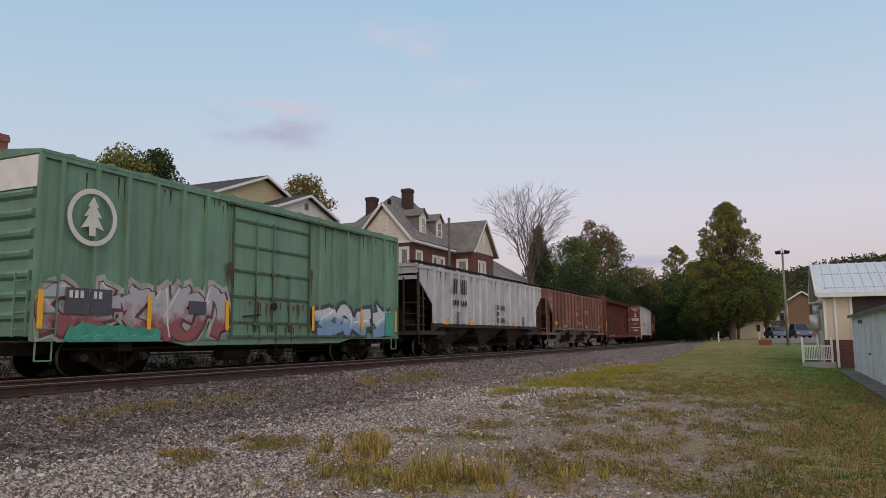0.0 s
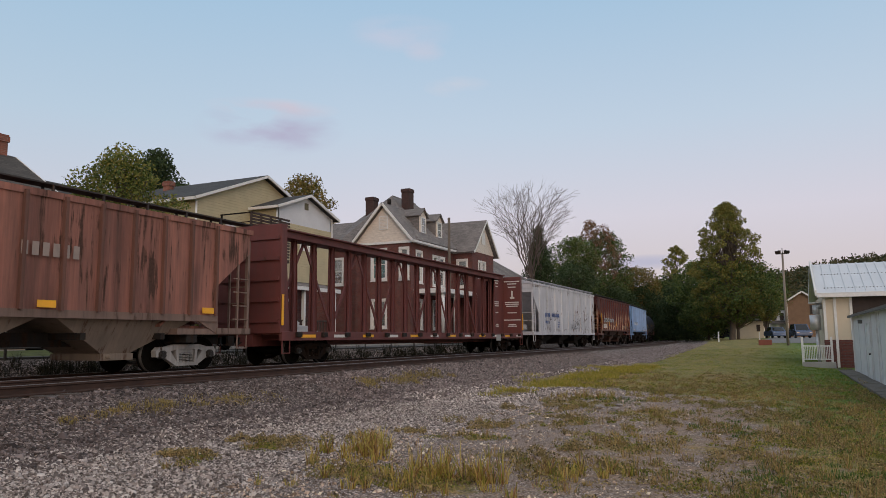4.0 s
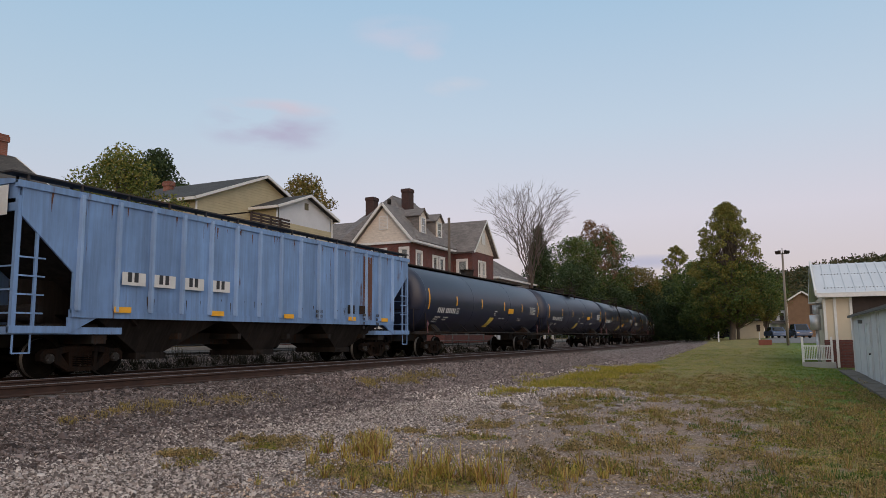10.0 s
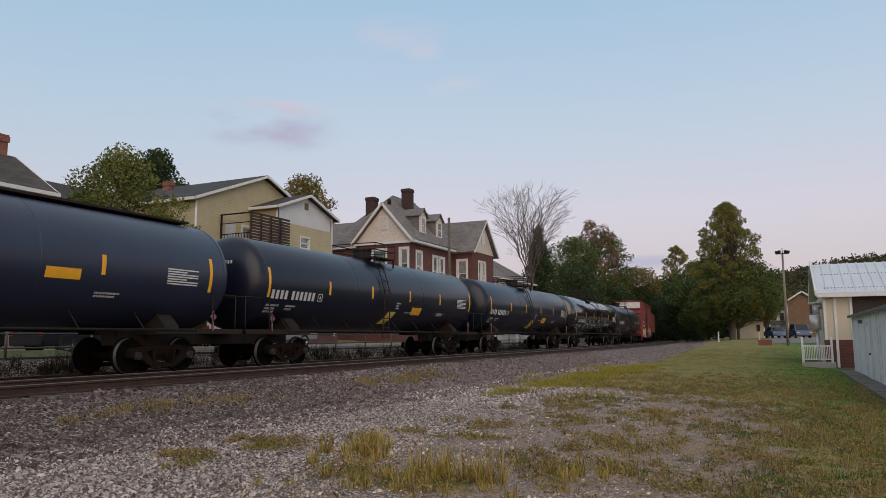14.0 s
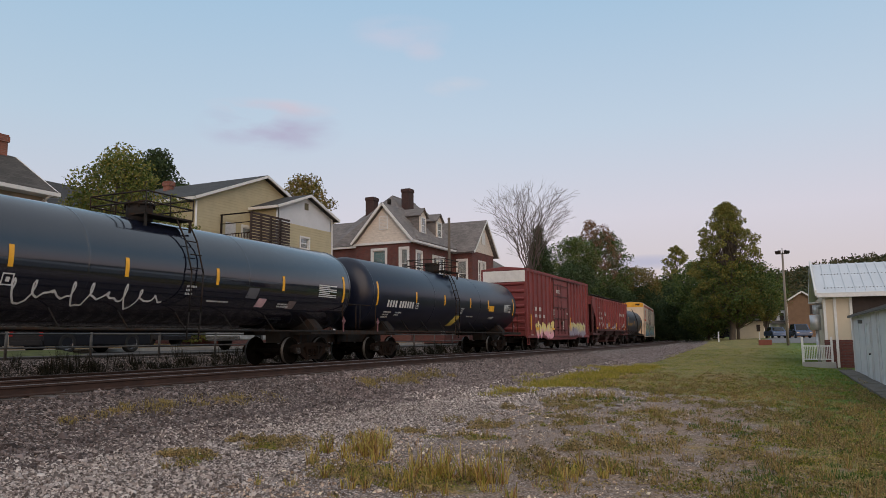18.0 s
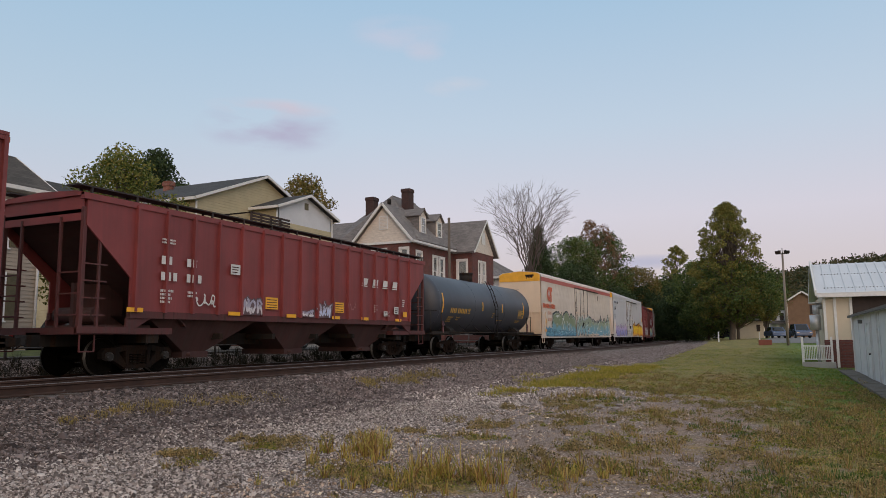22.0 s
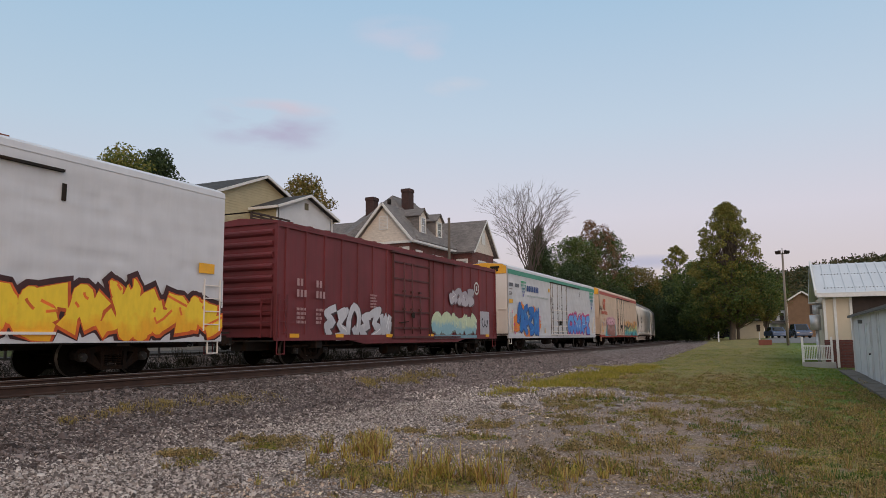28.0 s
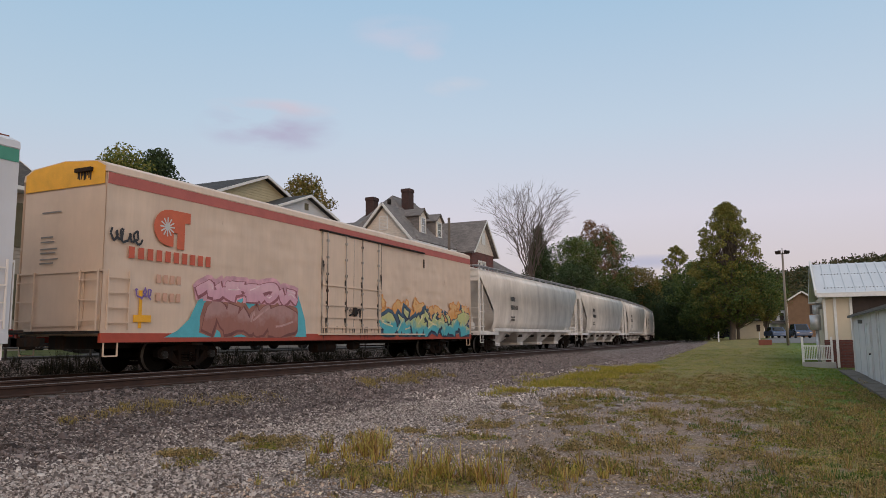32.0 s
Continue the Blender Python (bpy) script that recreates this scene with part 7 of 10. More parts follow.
graffiti(c, 1.543, -7.9, -3.8, 0.92, 2.1, [(0.34, 0.15, 0.11), (0.20, 0.07, 0.06), (0.33, 0.14, 0.11), (0.42, 0.24, 0.22), (0.5, 0.3, 0.28)], 3, 81, "brown graffiti letters on turquoise", 0.15, 0.04, 1, 0.55)
graffiti(c, 1.546, -8.2, -3.8, 1.95, 2.65, [(0.66, 0.36, 0.42), (0.30, 0.10, 0.12), (0.66, 0.36, 0.44), (0.72, 0.44, 0.50), (0.80, 0.60, 0.62)], 5, 83, "pink graffiti letters", 0.2, 0.04, 1, 0.5)
graffiti(c, 1.54, 2.0, 10.9, 1.6, 2.5, [(0.70, 0.30, 0.08), (0.66, 0.27, 0.06), (0.70, 0.34, 0.10), (0.72, 0.42, 0.18), (0.75, 0.50, 0.20)], 10, 84, "orange sprayed flames", 0.5, 0.15, 0, 0.3)
graffiti(c, 1.55, 1.9, 10.8, 0.92, 2.05, [(0.05, 0.10, 0.16), (0.02, 0.03, 0.07), (0.08, 0.40, 0.46), (0.50, 0.52, 0.22), (0.70, 0.62, 0.35)], 7, 82, "turquoise graffiti letters with orange flames", 0.3, 0.08, 1, 0.3)
scrawl(c, 1.548, -11.1, 3.25, 0.4, 5, black_mark, 15, "black sprayed tag", 0.03)
scrawl(c, 1.548, -10.4, 1.9, 0.36, 4, paint("purple_spray", (0.20, 0.12, 0.36)), 16, "purple sprayed tag")
reflectors(c, (-10.1,), 1.3, 1.545, 0.55, 0.18)

# pale covered hoppers at the end
pale_hop = weathered("pale_grey_hopper_paint", (0.78, 0.75, 0.72), (0.3, 0.25, 0.2), 0.08, 0.5, grime=0.1)
MIDS = ((448.9, 20.6), (470.2, 19.4), (491.6, 19.4), (512.9, 19.4), (534.2, 19.4))
for k, (mid, ln) in enumerate(MIDS):
    c = hopper(mid, ln, pale_hop, pale_hop, "pale grey covered hopper with bulged sides", eave=4.55, sill=1.3, cut=1.9, cut_z=2.2, curved=True, walk_mat=nw_grey, bays=4, hatch_mat=pale_hop)
    marks(c, black_mark, [(-5.6, 3.0, 0.26, 4, 1), (-5.6, 2.5, 0.26, 6, 1), (-5.6, 2.0, 0.1, 9, 2)], 1.575)

# ---- houses ----
glass, nt_, sh_ = base("window_glass", 0.03)
sh_.inputs["Base Color"].default_value = (0.75, 0.80, 0.82, 1)
sh_.inputs["Transmission Weight"].default_value = 0.85
sh_.inputs["IOR"].default_value = 1.5
trim_white = plain("white_trim_paint", (0.72, 0.71, 0.69), 0.6, 0, 0.06)
siding_tan = plain("tan_vinyl_siding", (0.36, 0.30, 0.235), 0.7, 0, 0.08, 1.5)
siding_yellow = plain("pale_yellow_vinyl_siding", (0.50, 0.43, 0.27), 0.7, 0, 0.07, 1.5)
siding_white = plain("white_board_siding", (0.66, 0.66, 0.68), 0.7, 0, 0.06, 1.5)
cream_boards = plain("peeling_cream_boards", (0.68, 0.60, 0.52), 0.8, 0, 0.16, 3.0, (1, 1, 4), 0.2)
olive_shutter = plain("olive_shutter_paint", (0.13, 0.11, 0.06), 0.7)
door_white = plain("white_door_paint", (0.62, 0.62, 0.62), 0.5)
curtain_mat = plain("lace_curtain", (0.55, 0.54, 0.50), 0.9)
teal_blind = plain("teal_blind", (0.10, 0.38, 0.36), 0.8)
dark_room = plain("dim_interior", (0.06, 0.055, 0.05), 0.95)


def brick_material(name, a, b, mortar):
    m, nt, s = base(name, 0.9)
    vec = coords(nt)
    t = nt.nodes.new("ShaderNodeTexBrick")
    t.inputs["Scale"].default_value = 1.0
    t.inputs["Brick Width"].default_value, t.inputs["Row Height"].default_value, t.inputs["Mortar Size"].default_value = 0.22, 0.075, 0.008
    t.inputs["Color1"].default_value, t.inputs["Color2"].default_value, t.inputs["Mortar"].default_value = (*a, 1), (*b, 1), (*mortar, 1)
    sep, com = nt.nodes.new("ShaderNodeSeparateXYZ"), nt.nodes.new("ShaderNodeCombineXYZ")
    nt.links.new(vec, sep.inputs[0])
    nt.links.new(math_of(nt, "ADD", sep.outputs[0], sep.outputs[1]), com.inputs[0])
    nt.links.new(sep.outputs[2], com.inputs[1])
    nt.links.new(com.outputs[0], t.inputs["Vector"])
    n = noise_of(nt, vec, 1.2, 5)
    nt.links.new(mixed(nt, 0.6, t.outputs[0], ramp(nt, n, [(0.3, (0.6, 0.58, 0.58)), (0.7, (1.1, 1.05, 1.0))]), "MULTIPLY"), s.inputs["Base Color"])
    nt.links.new(bump(nt, t.outputs["Fac"], -0.4, 0.01), s.inputs["Normal"])
    return m


def shingle_material(name, dark, light):
    m, nt, s = base(name, 0.92)
    vec = coords(nt)
    t = nt.nodes.new("ShaderNodeTexBrick")
    t.inputs["Brick Width"].default_value, t.inputs["Row Height"].default_value, t.inputs["Mortar Size"].default_value = 0.32, 0.14, 0.006
    t.inputs["Scale"].default_value = 1.0
    t.inputs["Color1"].default_value, t.inputs["Color2"].default_value, t.inputs["Mortar"].default_value = (*dark, 1), (*light, 1), (*[c * 0.5 for c in dark], 1)
    sep, com = nt.nodes.new("ShaderNodeSeparateXYZ"), nt.nodes.new("ShaderNodeCombineXYZ")
    nt.links.new(vec, sep.inputs[0])
    nt.links.new(math_of(nt, "ADD", sep.outputs[0], sep.outputs[1]), com.inputs[0])
    nt.links.new(math_of(nt, "MULTIPLY", sep.outputs[2], 1.3), com.inputs[1])
    nt.links.new(com.outputs[0], t.inputs["Vector"])
    n = noise_of(nt, vec, 0.9, 5)
    nt.links.new(mixed(nt, 0.7, t.outputs[0], ramp(nt, n, [(0.3, (0.7, 0.7, 0.7)), (0.7, (1.15, 1.12, 1.1))]), "MULTIPLY"), s.inputs["Base Color"])
    nt.links.new(bump(nt, noise_of(nt, vec, 40, 3), 0.3, 0.01), s.inputs["Normal"])
    return m


red_brick = brick_material("dark_red_brick", (0.17, 0.052, 0.042), (0.115, 0.036, 0.032), (0.13, 0.10, 0.09))
chimney_brick = brick_material("sooty_chimney_brick", (0.075, 0.033, 0.03), (0.05, 0.024, 0.023), (0.05, 0.045, 0.042))
orange_brick = brick_material("orange_chimney_brick", (0.30, 0.10, 0.065), (0.22, 0.075, 0.05), (0.25, 0.2, 0.17))
slate_roof = shingle_material("grey_slate_shingle", (0.155, 0.142, 0.138), (0.225, 0.205, 0.198))
asphalt_roof = shingle_material("dark_asphalt_shingle", (0.034, 0.034, 0.035), (0.055, 0.054, 0.054))
brown_roof = shingle_material("weathered_brown_shingle", (0.055, 0.048, 0.042), (0.085, 0.075, 0.066))


def put(axis, face, u, z, out=0.0):
    """A point of a wall: axis x has u along y and looks to +x; axis y has u along x and looks to -y."""
    return (face + out, u, z) if axis == "x" else (u, face - out, z)


def slab(bm, axis, face, u0, u1, z0, z1, o0, o1, mat=0):
    a, b = put(axis, face, u0, z0, o0), put(axis, face, u1, z1, o1)
    box(bm, min(a[0], b[0]), max(a[0], b[0]), min(a[1], b[1]), max(a[1], b[1]), z0, z1, mat)


def wall(house, axis, face, u0, u1, z0, z1, openings, material, thick=0.2, course=0.0, gable=None, name="wall"):
    """A wall with openings through it, clad with lapped boards where a course height is given. gable: (u, z) of its peak."""
    bm = bm_new()
    us = sorted({u0, u1, *[o[0] for o in openings], *[o[1] for o in openings]})
    zs = sorted({z0, z1, *[o[2] for o in openings], *[o[3] for o in openings]})
    for a, b in zip(us, us[1:]):
        for c, d in zip(zs, zs[1:]):
            mu, mz = (a + b) / 2, (c + d) / 2
            if not any(o[0] < mu < o[1] and o[2] < mz < o[3] for o in openings):
                slab(bm, axis, face, a, b, c, d, -thick, 0)
    if gable:
        pts = [(u0, z1), (u1, z1), gable]
        if axis == "x":
            prism(bm, pts, "x", face - thick, face)
        else:
            prism(bm, pts, "y", face, face + thick)
    bmesh.ops.remove_doubles(bm, verts=bm.verts[:], dist=0.0005)
    bmesh.ops.recalc_face_normals(bm, faces=bm.faces[:])
    solid = part(name, bm, material, house)
    if course:
        bm = bm_new()
        top = gable[1] if gable else z1
        z = z0
        while z < top - 0.05:
            zz = min(z + course, top)
            a, b = u0, u1
            if zz > z1 and gable:
                k = (zz - z1) / (gable[1] - z1)
                a, b = u0 + (gable[0] - u0) * k, u1 + (gable[0] - u1) * k
            spans = [(a, b)]
            for o in openings:
                if o[2] - 0.05 < z + course / 2 < o[3] + 0.05:
                    spans = [s for p, q in spans for s in ((p, min(q, o[0])), (max(p, o[1]), q)) if s[1] - s[0] > 0.02]
            for p, q in spans:
                c = [put(axis, face, p, z, 0.028), put(axis, face, q, z, 0.028), put(axis, face, q, zz, 0.006), put(axis, face, p, zz, 0.006), put(axis, face, p, z, 0), put(axis, face, q, z, 0)]
                v = [bm.verts.new(t) for t in c]
                bm.faces.new((v[0], v[1], v[2], v[3]))
                bm.faces.new((v[4], v[5], v[1], v[0]))
            z = zz
        bmesh.ops.recalc_face_normals(bm, faces=bm.faces[:])
        tagged(part("siding", bm, material, solid), kind="stuff")
    return solid


def window(house, axis, face, u0, u1, z0, z1, style="sash", blind=None, shutters=None, trim=0.11, unit=None):
    bm = bm_new()
    for a, b, c, d in ((u0 - trim, u0 + 0.03, z0 - trim, z1 + trim), (u1 - 0.03, u1 + trim, z0 - trim, z1 + trim), (u0, u1, z1 - 0.03, z1 + trim), (u0, u1, z0 - trim, z0 + 0.03)):
        slab(bm, axis, face, a, b, c, d, -0.08, 0.045)
    w = part("window", bm, trim_white, house)
    bm = bm_new()
    slab(bm, axis, face, u0 - trim - 0.03, u1 + trim + 0.03, z0 - trim - 0.05, z0 - trim, -0.02, 0.10)
    part("sill", bm, trim_white, w)
    mid = (z0 + z1) / 2
    for c, d, o in ((z0 + 0.03, mid + 0.02, -0.06), (mid - 0.02, z1 - 0.03, -0.03)):
        bm = bm_new()
        for p, q, r, t in ((u0 + 0.03, u0 + 0.08, c, d), (u1 - 0.08, u1 - 0.03, c, d), (u0 + 0.03, u1 - 0.03, c, c + 0.05), (u0 + 0.03, u1 - 0.03, d - 0.05, d)):
            slab(bm, axis, face, p, q, r, t, o - 0.03, o)
        part("sash", bm, trim_white, w)
        bm = bm_new()
        slab(bm, axis, face, u0 + 0.08, u1 - 0.08, c + 0.05, d - 0.05, o - 0.02, o - 0.014)
        part("pane", bm, glass, w)
    bm = bm_new()
    slab(bm, axis, face, u0 + 0.02, u1 - 0.02, z0 + 0.02 if blind is teal_blind else mid, z1 - 0.02, -0.16, -0.15)
    part("curtain", bm, blind or curtain_mat, w)
    bm = bm_new()
    slab(bm, axis, face, u0 - 0.05, u1 + 0.05, z0 - 0.05, z1 + 0.05, -0.75, -0.70)
    part("room_shade", bm, dark_room, w)
    if shutters:
        for a, b in ((u0 - trim - 0.48, u0 - trim - 0.02), (u1 + trim + 0.02, u1 + trim + 0.48)):
            bm = bm_new()
            slab(bm, axis, face, a, b, z0 - 0.05, z1 + 0.05, 0.03, 0.06)
            k = z0
            while k < z1:
                slab(bm, axis, face, a + 0.05, b - 0.05, k, k + 0.03, 0.06, 0.075)
                k += 0.08
            tagged(part("shutter", bm, shutters, house), kind="stuff")
    if unit:
        bm = bm_new()
        slab(bm, axis, face, u0 + 0.1, u1 - 0.1, z0, z0 + 0.38, -0.1, 0.4)
        part("air_conditioner", bm, trim_white, house)
    return w


def roof_plane(house, pts, material, thick=0.14, name="roof"):
    bm = bm_new()
    p = [Vector(q) for q in pts]
    if (p[1] - p[0]).cross(p[2] - p[0]).z < 0:
        p.reverse()
    plate(bm, p, thick)
    return part(name, bm, material, house)


def board(house, a, b, w, h, material=None, name="fascia"):
    bm = bm_new()
    bar(bm, a, b, w, h)
    return part(name, bm, material or trim_white, house)


def chimney(house, x0, x1, y0, y1, z0, z1, material):
    bm = bm_new()
    box(bm, x0, x1, y0, y1, z0, z1)
    box(bm, x0 - 0.05, x1 + 0.05, y0 - 0.05, y1 + 0.05, z1 - 0.30, z1 - 0.06)
    box(bm, x0 - 0.02, x1 + 0.02, y0 - 0.02, y1 + 0.02, z1 - 0.06, z1)
    c = part("chimney", bm, material, house)
    bm = bm_new()
    rod(bm, ((x0 + x1) / 2, (y0 + y1) / 2, z1), ((x0 + x1) / 2, (y0 + y1) / 2, z1 + 0.04), 0.12, 10)
    part("flue", bm, orange_brick, c)


def house_tan():
    h = thing("house", Matrix(), "two-storey tan clapboard house with olive shutters", "house", "houses along the street")
    x, y0, y1, ze = -26.0, 6.0, 18.75, 6.35
    wins = [(16.35, 17.35, 4.25, 5.85), (16.35, 17.35, 1.55, 3.15), (11.5, 12.5, 4.25, 5.85), (11.5, 12.5, 1.55, 3.15)]
    wall(h, "x", x, y0, y1, 0.2, ze, wins, siding_tan, course=0.15)
    for w in wins:
        window(h, "x", x, *w, shutters=olive_shutter)
    bm = bm_new()
    box(bm, -30.9, x - 0.2, y0, y1 - 0.05, 0.2, ze)
    part("wall", bm, siding_tan, h)
    e, xr, zr = 0.5, -28.3, 8.25
    bm = bm_new()
    prism(bm, [(x, ze), (xr, zr - 0.2), (-30.9, ze)], "y", y1 - 0.2, y1)
    part("gable_wall", bm, siding_tan, h)
    for xe in (x + e, -31.3):
        roof_plane(h, [(xr, y0 - 0.3, zr), (xr, y1 + 0.3, zr), (xe, y1 + 0.3, ze + 0.12), (xe, y0 - 0.3, ze + 0.12)], brown_roof)
        board(h, (xr, y1 + 0.31, zr - 0.1), (xe, y1 + 0.31, ze + 0.0), 0.06, 0.2)
    board(h, (x + e + 0.05, y0 - 0.3, ze + 0.02), (x + e + 0.05, y1 + 0.3, ze + 0.02), 0.13, 0.15, name="gutter")
    bm = bm_new()
    box(bm, x, x + e, y0, y1 + 0.25, ze - 0.06, ze - 0.02)
    part("soffit", bm, trim_white, h)
    bm = bm_new()
    rod(bm, (x + 0.1, y1 - 0.12, 0.3), (x + 0.1, y1 - 0.12, ze - 0.3), 0.05, 8)
    rod(bm, (x + 0.1, y1 - 0.12, ze - 0.3), (x + e, y1 - 0.05, ze - 0.05), 0.05, 8)
    part("downspout", bm, trim_white, h)
    chimney(h, -28.9, -28.2, 17.65, 18.65, 7.0, 9.05, orange_brick)
    return h


def house_behind():
    h = thing("house", Matrix(), "yellow gabled house behind a leafy garden tree", "house", "houses along the street")
    wall(h, "y", 27.0, -44, -35.5, 0.6, 7.6, [], siding_yellow, course=0.16, gable=(-39.7, 10.2))
    bm = bm_new()
    box(bm, -44, -35.5, 27.2, 36, 0.6, 7.6)
    part("wall", bm, siding_yellow, h)
    for s in (-1, 1):
        roof_plane(h, [(-39.75, 26.6, 10.3), (-39.75, 36.3, 10.3), (-39.75 + s * 4.7, 36.3, 7.35), (-39.75 + s * 4.7, 26.6, 7.35)], asphalt_roof)
        board(h, (-39.75, 26.55, 10.2), (-39.75 + s * 4.7, 26.55, 7.3), 0.08, 0.22)
    return h


def house_yellow():
    h = thing("house", Matrix(), "three-storey pale yellow house with a brick base and decks", "house", "houses along the street")
    x, y0, y1, ze, zp = -28.0, 29.0, 40.0, 8.3, 10.4
    main = [(31.3, 32.2, 5.4, 7.3), (32.7, 33.5, 5.9, 7.2)]
    wall(h, "x", x, y0, y1, 3.9, ze, main, siding_yellow, course=0.16, gable=((y0 + y1) / 2, zp))
    bm = bm_new()
    slab(bm, "x", x, 31.3, 32.2, 5.4, 7.3, -0.1, -0.03)
    part("door", bm, door_white, h)
    window(h, "x", x, *main[1])
    wall(h, "y", y0, -40, x, 3.9, ze, [], siding_yellow, course=0.16)
    low = [(30.2, 31.3, 1.6, 3.1), (32.2, 33.2, 1.6, 3.1), (34.3, 35.3, 0.6, 2.8), (36.4, 37.4, 1.5, 3.1)]
    wall(h, "x", x, y0, y1, 0.3, 3.9, low, red_brick)
    for w in (low[0], low[1], low[3]):
        window(h, "x", x, *w)
    bm = bm_new()
    slab(bm, "x", x, *low[2], -0.1, -0.04)
    part("door", bm, door_white, h)
    bm = bm_new()
    box(bm, -40, x - 0.2, y0 + 0.2, y1, 0.3, ze)
    part("wall", bm, red_brick, h)
    ym, e = (y0 + y1) / 2, 0.4
    for ya in (y0 - e, y1 + e):
        roof_plane(h, [(x + 0.35, ym, zp + 0.15), (-40.3, ym, zp + 0.15), (-40.3, ya, ze - 0.02), (x + 0.35, ya, ze - 0.02)], asphalt_roof)
        board(h, (x + 0.36, ym, zp + 0.05), (x + 0.36, ya, ze - 0.12), 0.07, 0.15)
    board(h, (x + 0.3, y0 - e, ze - 0.14), (-40.3, y0 - e, ze - 0.14), 0.12, 0.16, name="gutter")
    bm = bm_new()
    rod(bm, (x + 0.08, y0 + 0.0 - 0.06, 0.4), (x + 0.08, y0 - 0.06, ze - 0.2), 0.055, 8)
    part("downspout", bm, trim_white, h)
    chimney(h, -34.4, -33.9, 32.8, 33.2, 9.0, 10.5, orange_brick)
    # projecting wing with a white gable
    fx, a, b, we, wp = -26.2, 33.55, 39.3, 8.45, 9.4
    wn_ = [(35.85, 36.75, 6.15, 6.85)]
    wall(h, "x", fx, a, b, 4.1, 7.55, wn_, siding_yellow, course=0.16)
    window(h, "x", fx, *wn_[0], trim=0.08)
    bm = bm_new()
    prism(bm, [(a, 7.55), (b, 7.55), (b, we), ((a + b) / 2, wp), (a, we)], "x", fx - 0.2, fx)
    part("gable_wall", bm, siding_white, h)
    bm = bm_new()
    box(bm, fx - 0.02, fx + 0.04, (a + b) / 2 - 0.18, (a + b) / 2 + 0.18, 8.6, 9.0)
    part("gable_vent", bm, olive_shutter, h)
    wall(h, "y", a, x, fx, 4.1, we, [], siding_yellow, course=0.16)
    wall(h, "y", b - 0.2, x, fx, 4.1, we, [], siding_yellow)
    m = (a + b) / 2
    for ya in (a - 0.35, b + 0.35):
        roof_plane(h, [(fx + 0.35, m, wp + 0.14), (x, m, wp + 0.14), (x, ya, we - 0.05), (fx + 0.35, ya, we - 0.05)], asphalt_roof)
        board(h, (fx + 0.36, m, wp + 0.05), (fx + 0.36, ya, we - 0.14), 0.07, 0.15)
    board(h, (fx + 0.3, a - 0.35, we - 0.15), (x, a - 0.35, we - 0.15), 0.12, 0.15, name="gutter")
    board(h, (fx + 0.3, b + 0.30, we - 0.15), (x, b + 0.30, we - 0.15), 0.12, 0.15, name="gutter")
    part("corner_board", boxed(fx - 0.10, fx + 0.03, b - 0.12, b + 0.03, 4.1, we - 0.02), trim_white, h)
    bm = bm_new()
    rod(bm, (fx + 0.07, a - 0.07, 4.2), (fx + 0.07, a - 0.07, we - 0.2), 0.05, 8)
    part("downspout", bm, trim_white, h)
    # deck with dark slatted rails
    dx, d0, d1, dz = -25.8, 30.9, 34.3, 5.25
    part("deck_floor", boxed(x, dx, d0, d1, dz - 0.18, dz), deck_wood, h)
    rail = part("deck_rail", boxed(dx - 0.1, dx, d0, d1, dz + 2.28, dz + 2.38), deck_wood, h)
    k = d0
    while k <= d1:
        part("post", boxed(dx - 0.1, dx, k - 0.05, k + 0.05, 0.4 if abs(k - d0) < 0.01 or k + 0.9 > d1 else dz, dz + 2.3), deck_wood, rail)
        k += 0.85
    for j in range(13):
        z = dz + 0.1 + j * 0.165
        part("slat", boxed(dx - 0.03, dx + 0.0, d0, d1, z, z + 0.12), deck_wood, rail)
    side = part("deck_rail", boxed(x, dx, d0 - 0.05, d0 + 0.05, dz + 2.30, dz + 2.36), steel_dark, h)
    for j in range(3):
        part("rail_bar", boxed(x, dx, d0 - 0.03, d0 + 0.03, dz + 0.6 + j * 0.6, dz + 0.64 + j * 0.6), steel_dark, side)
    part("post", boxed(x + 0.05, x + 0.13, d0 - 0.04, d0 + 0.04, dz, dz + 2.3), steel_dark, side)
    for k in range(9):
        part("baluster", boxed(x + 0.3 + k * 0.2, x + 0.33 + k * 0.2, d0 - 0.015, d0 + 0.015, dz, dz + 1.2), deck_wood, side)
    # porch
    roof_plane(h, [(x, 27.8, 4.55), (x, 38.5, 4.55), (-25.0, 38.5, 3.75), (-25.0, 27.8, 3.75)], slate_roof, 0.12, "porch_roof")
    board(h, (-25.02, 27.8, 3.62), (-25.02, 38.5, 3.62), 0.1, 0.22)
    part("porch_floor", boxed(x, -25.1, 28, 38.4, 0.3, 0.85), red_brick, h)
    for y in (28.3, 31.7, 35.0, 38.2):
        part("porch_column", boxed(-25.35, -25.17, y - 0.09, y + 0.09, 0.85, 3.6, 0.01), trim_white, h)
    pr = part("porch_rail", boxed(-25.3, -25.22, 28.3, 38.2, 1.72, 1.80), deck_wood, h)
    k = 28.45
    while k < 38.1:
        part("baluster", boxed(-25.28, -25.24, k - 0.02, k + 0.02, 0.9, 1.74), deck_wood, pr)
        k += 0.16
    return h


deck_wood = plain("brown_stained_deck_wood", (0.055, 0.035, 0.028), 0.8, 0, 0.25, 4, (1, 1, 1), 0.2)


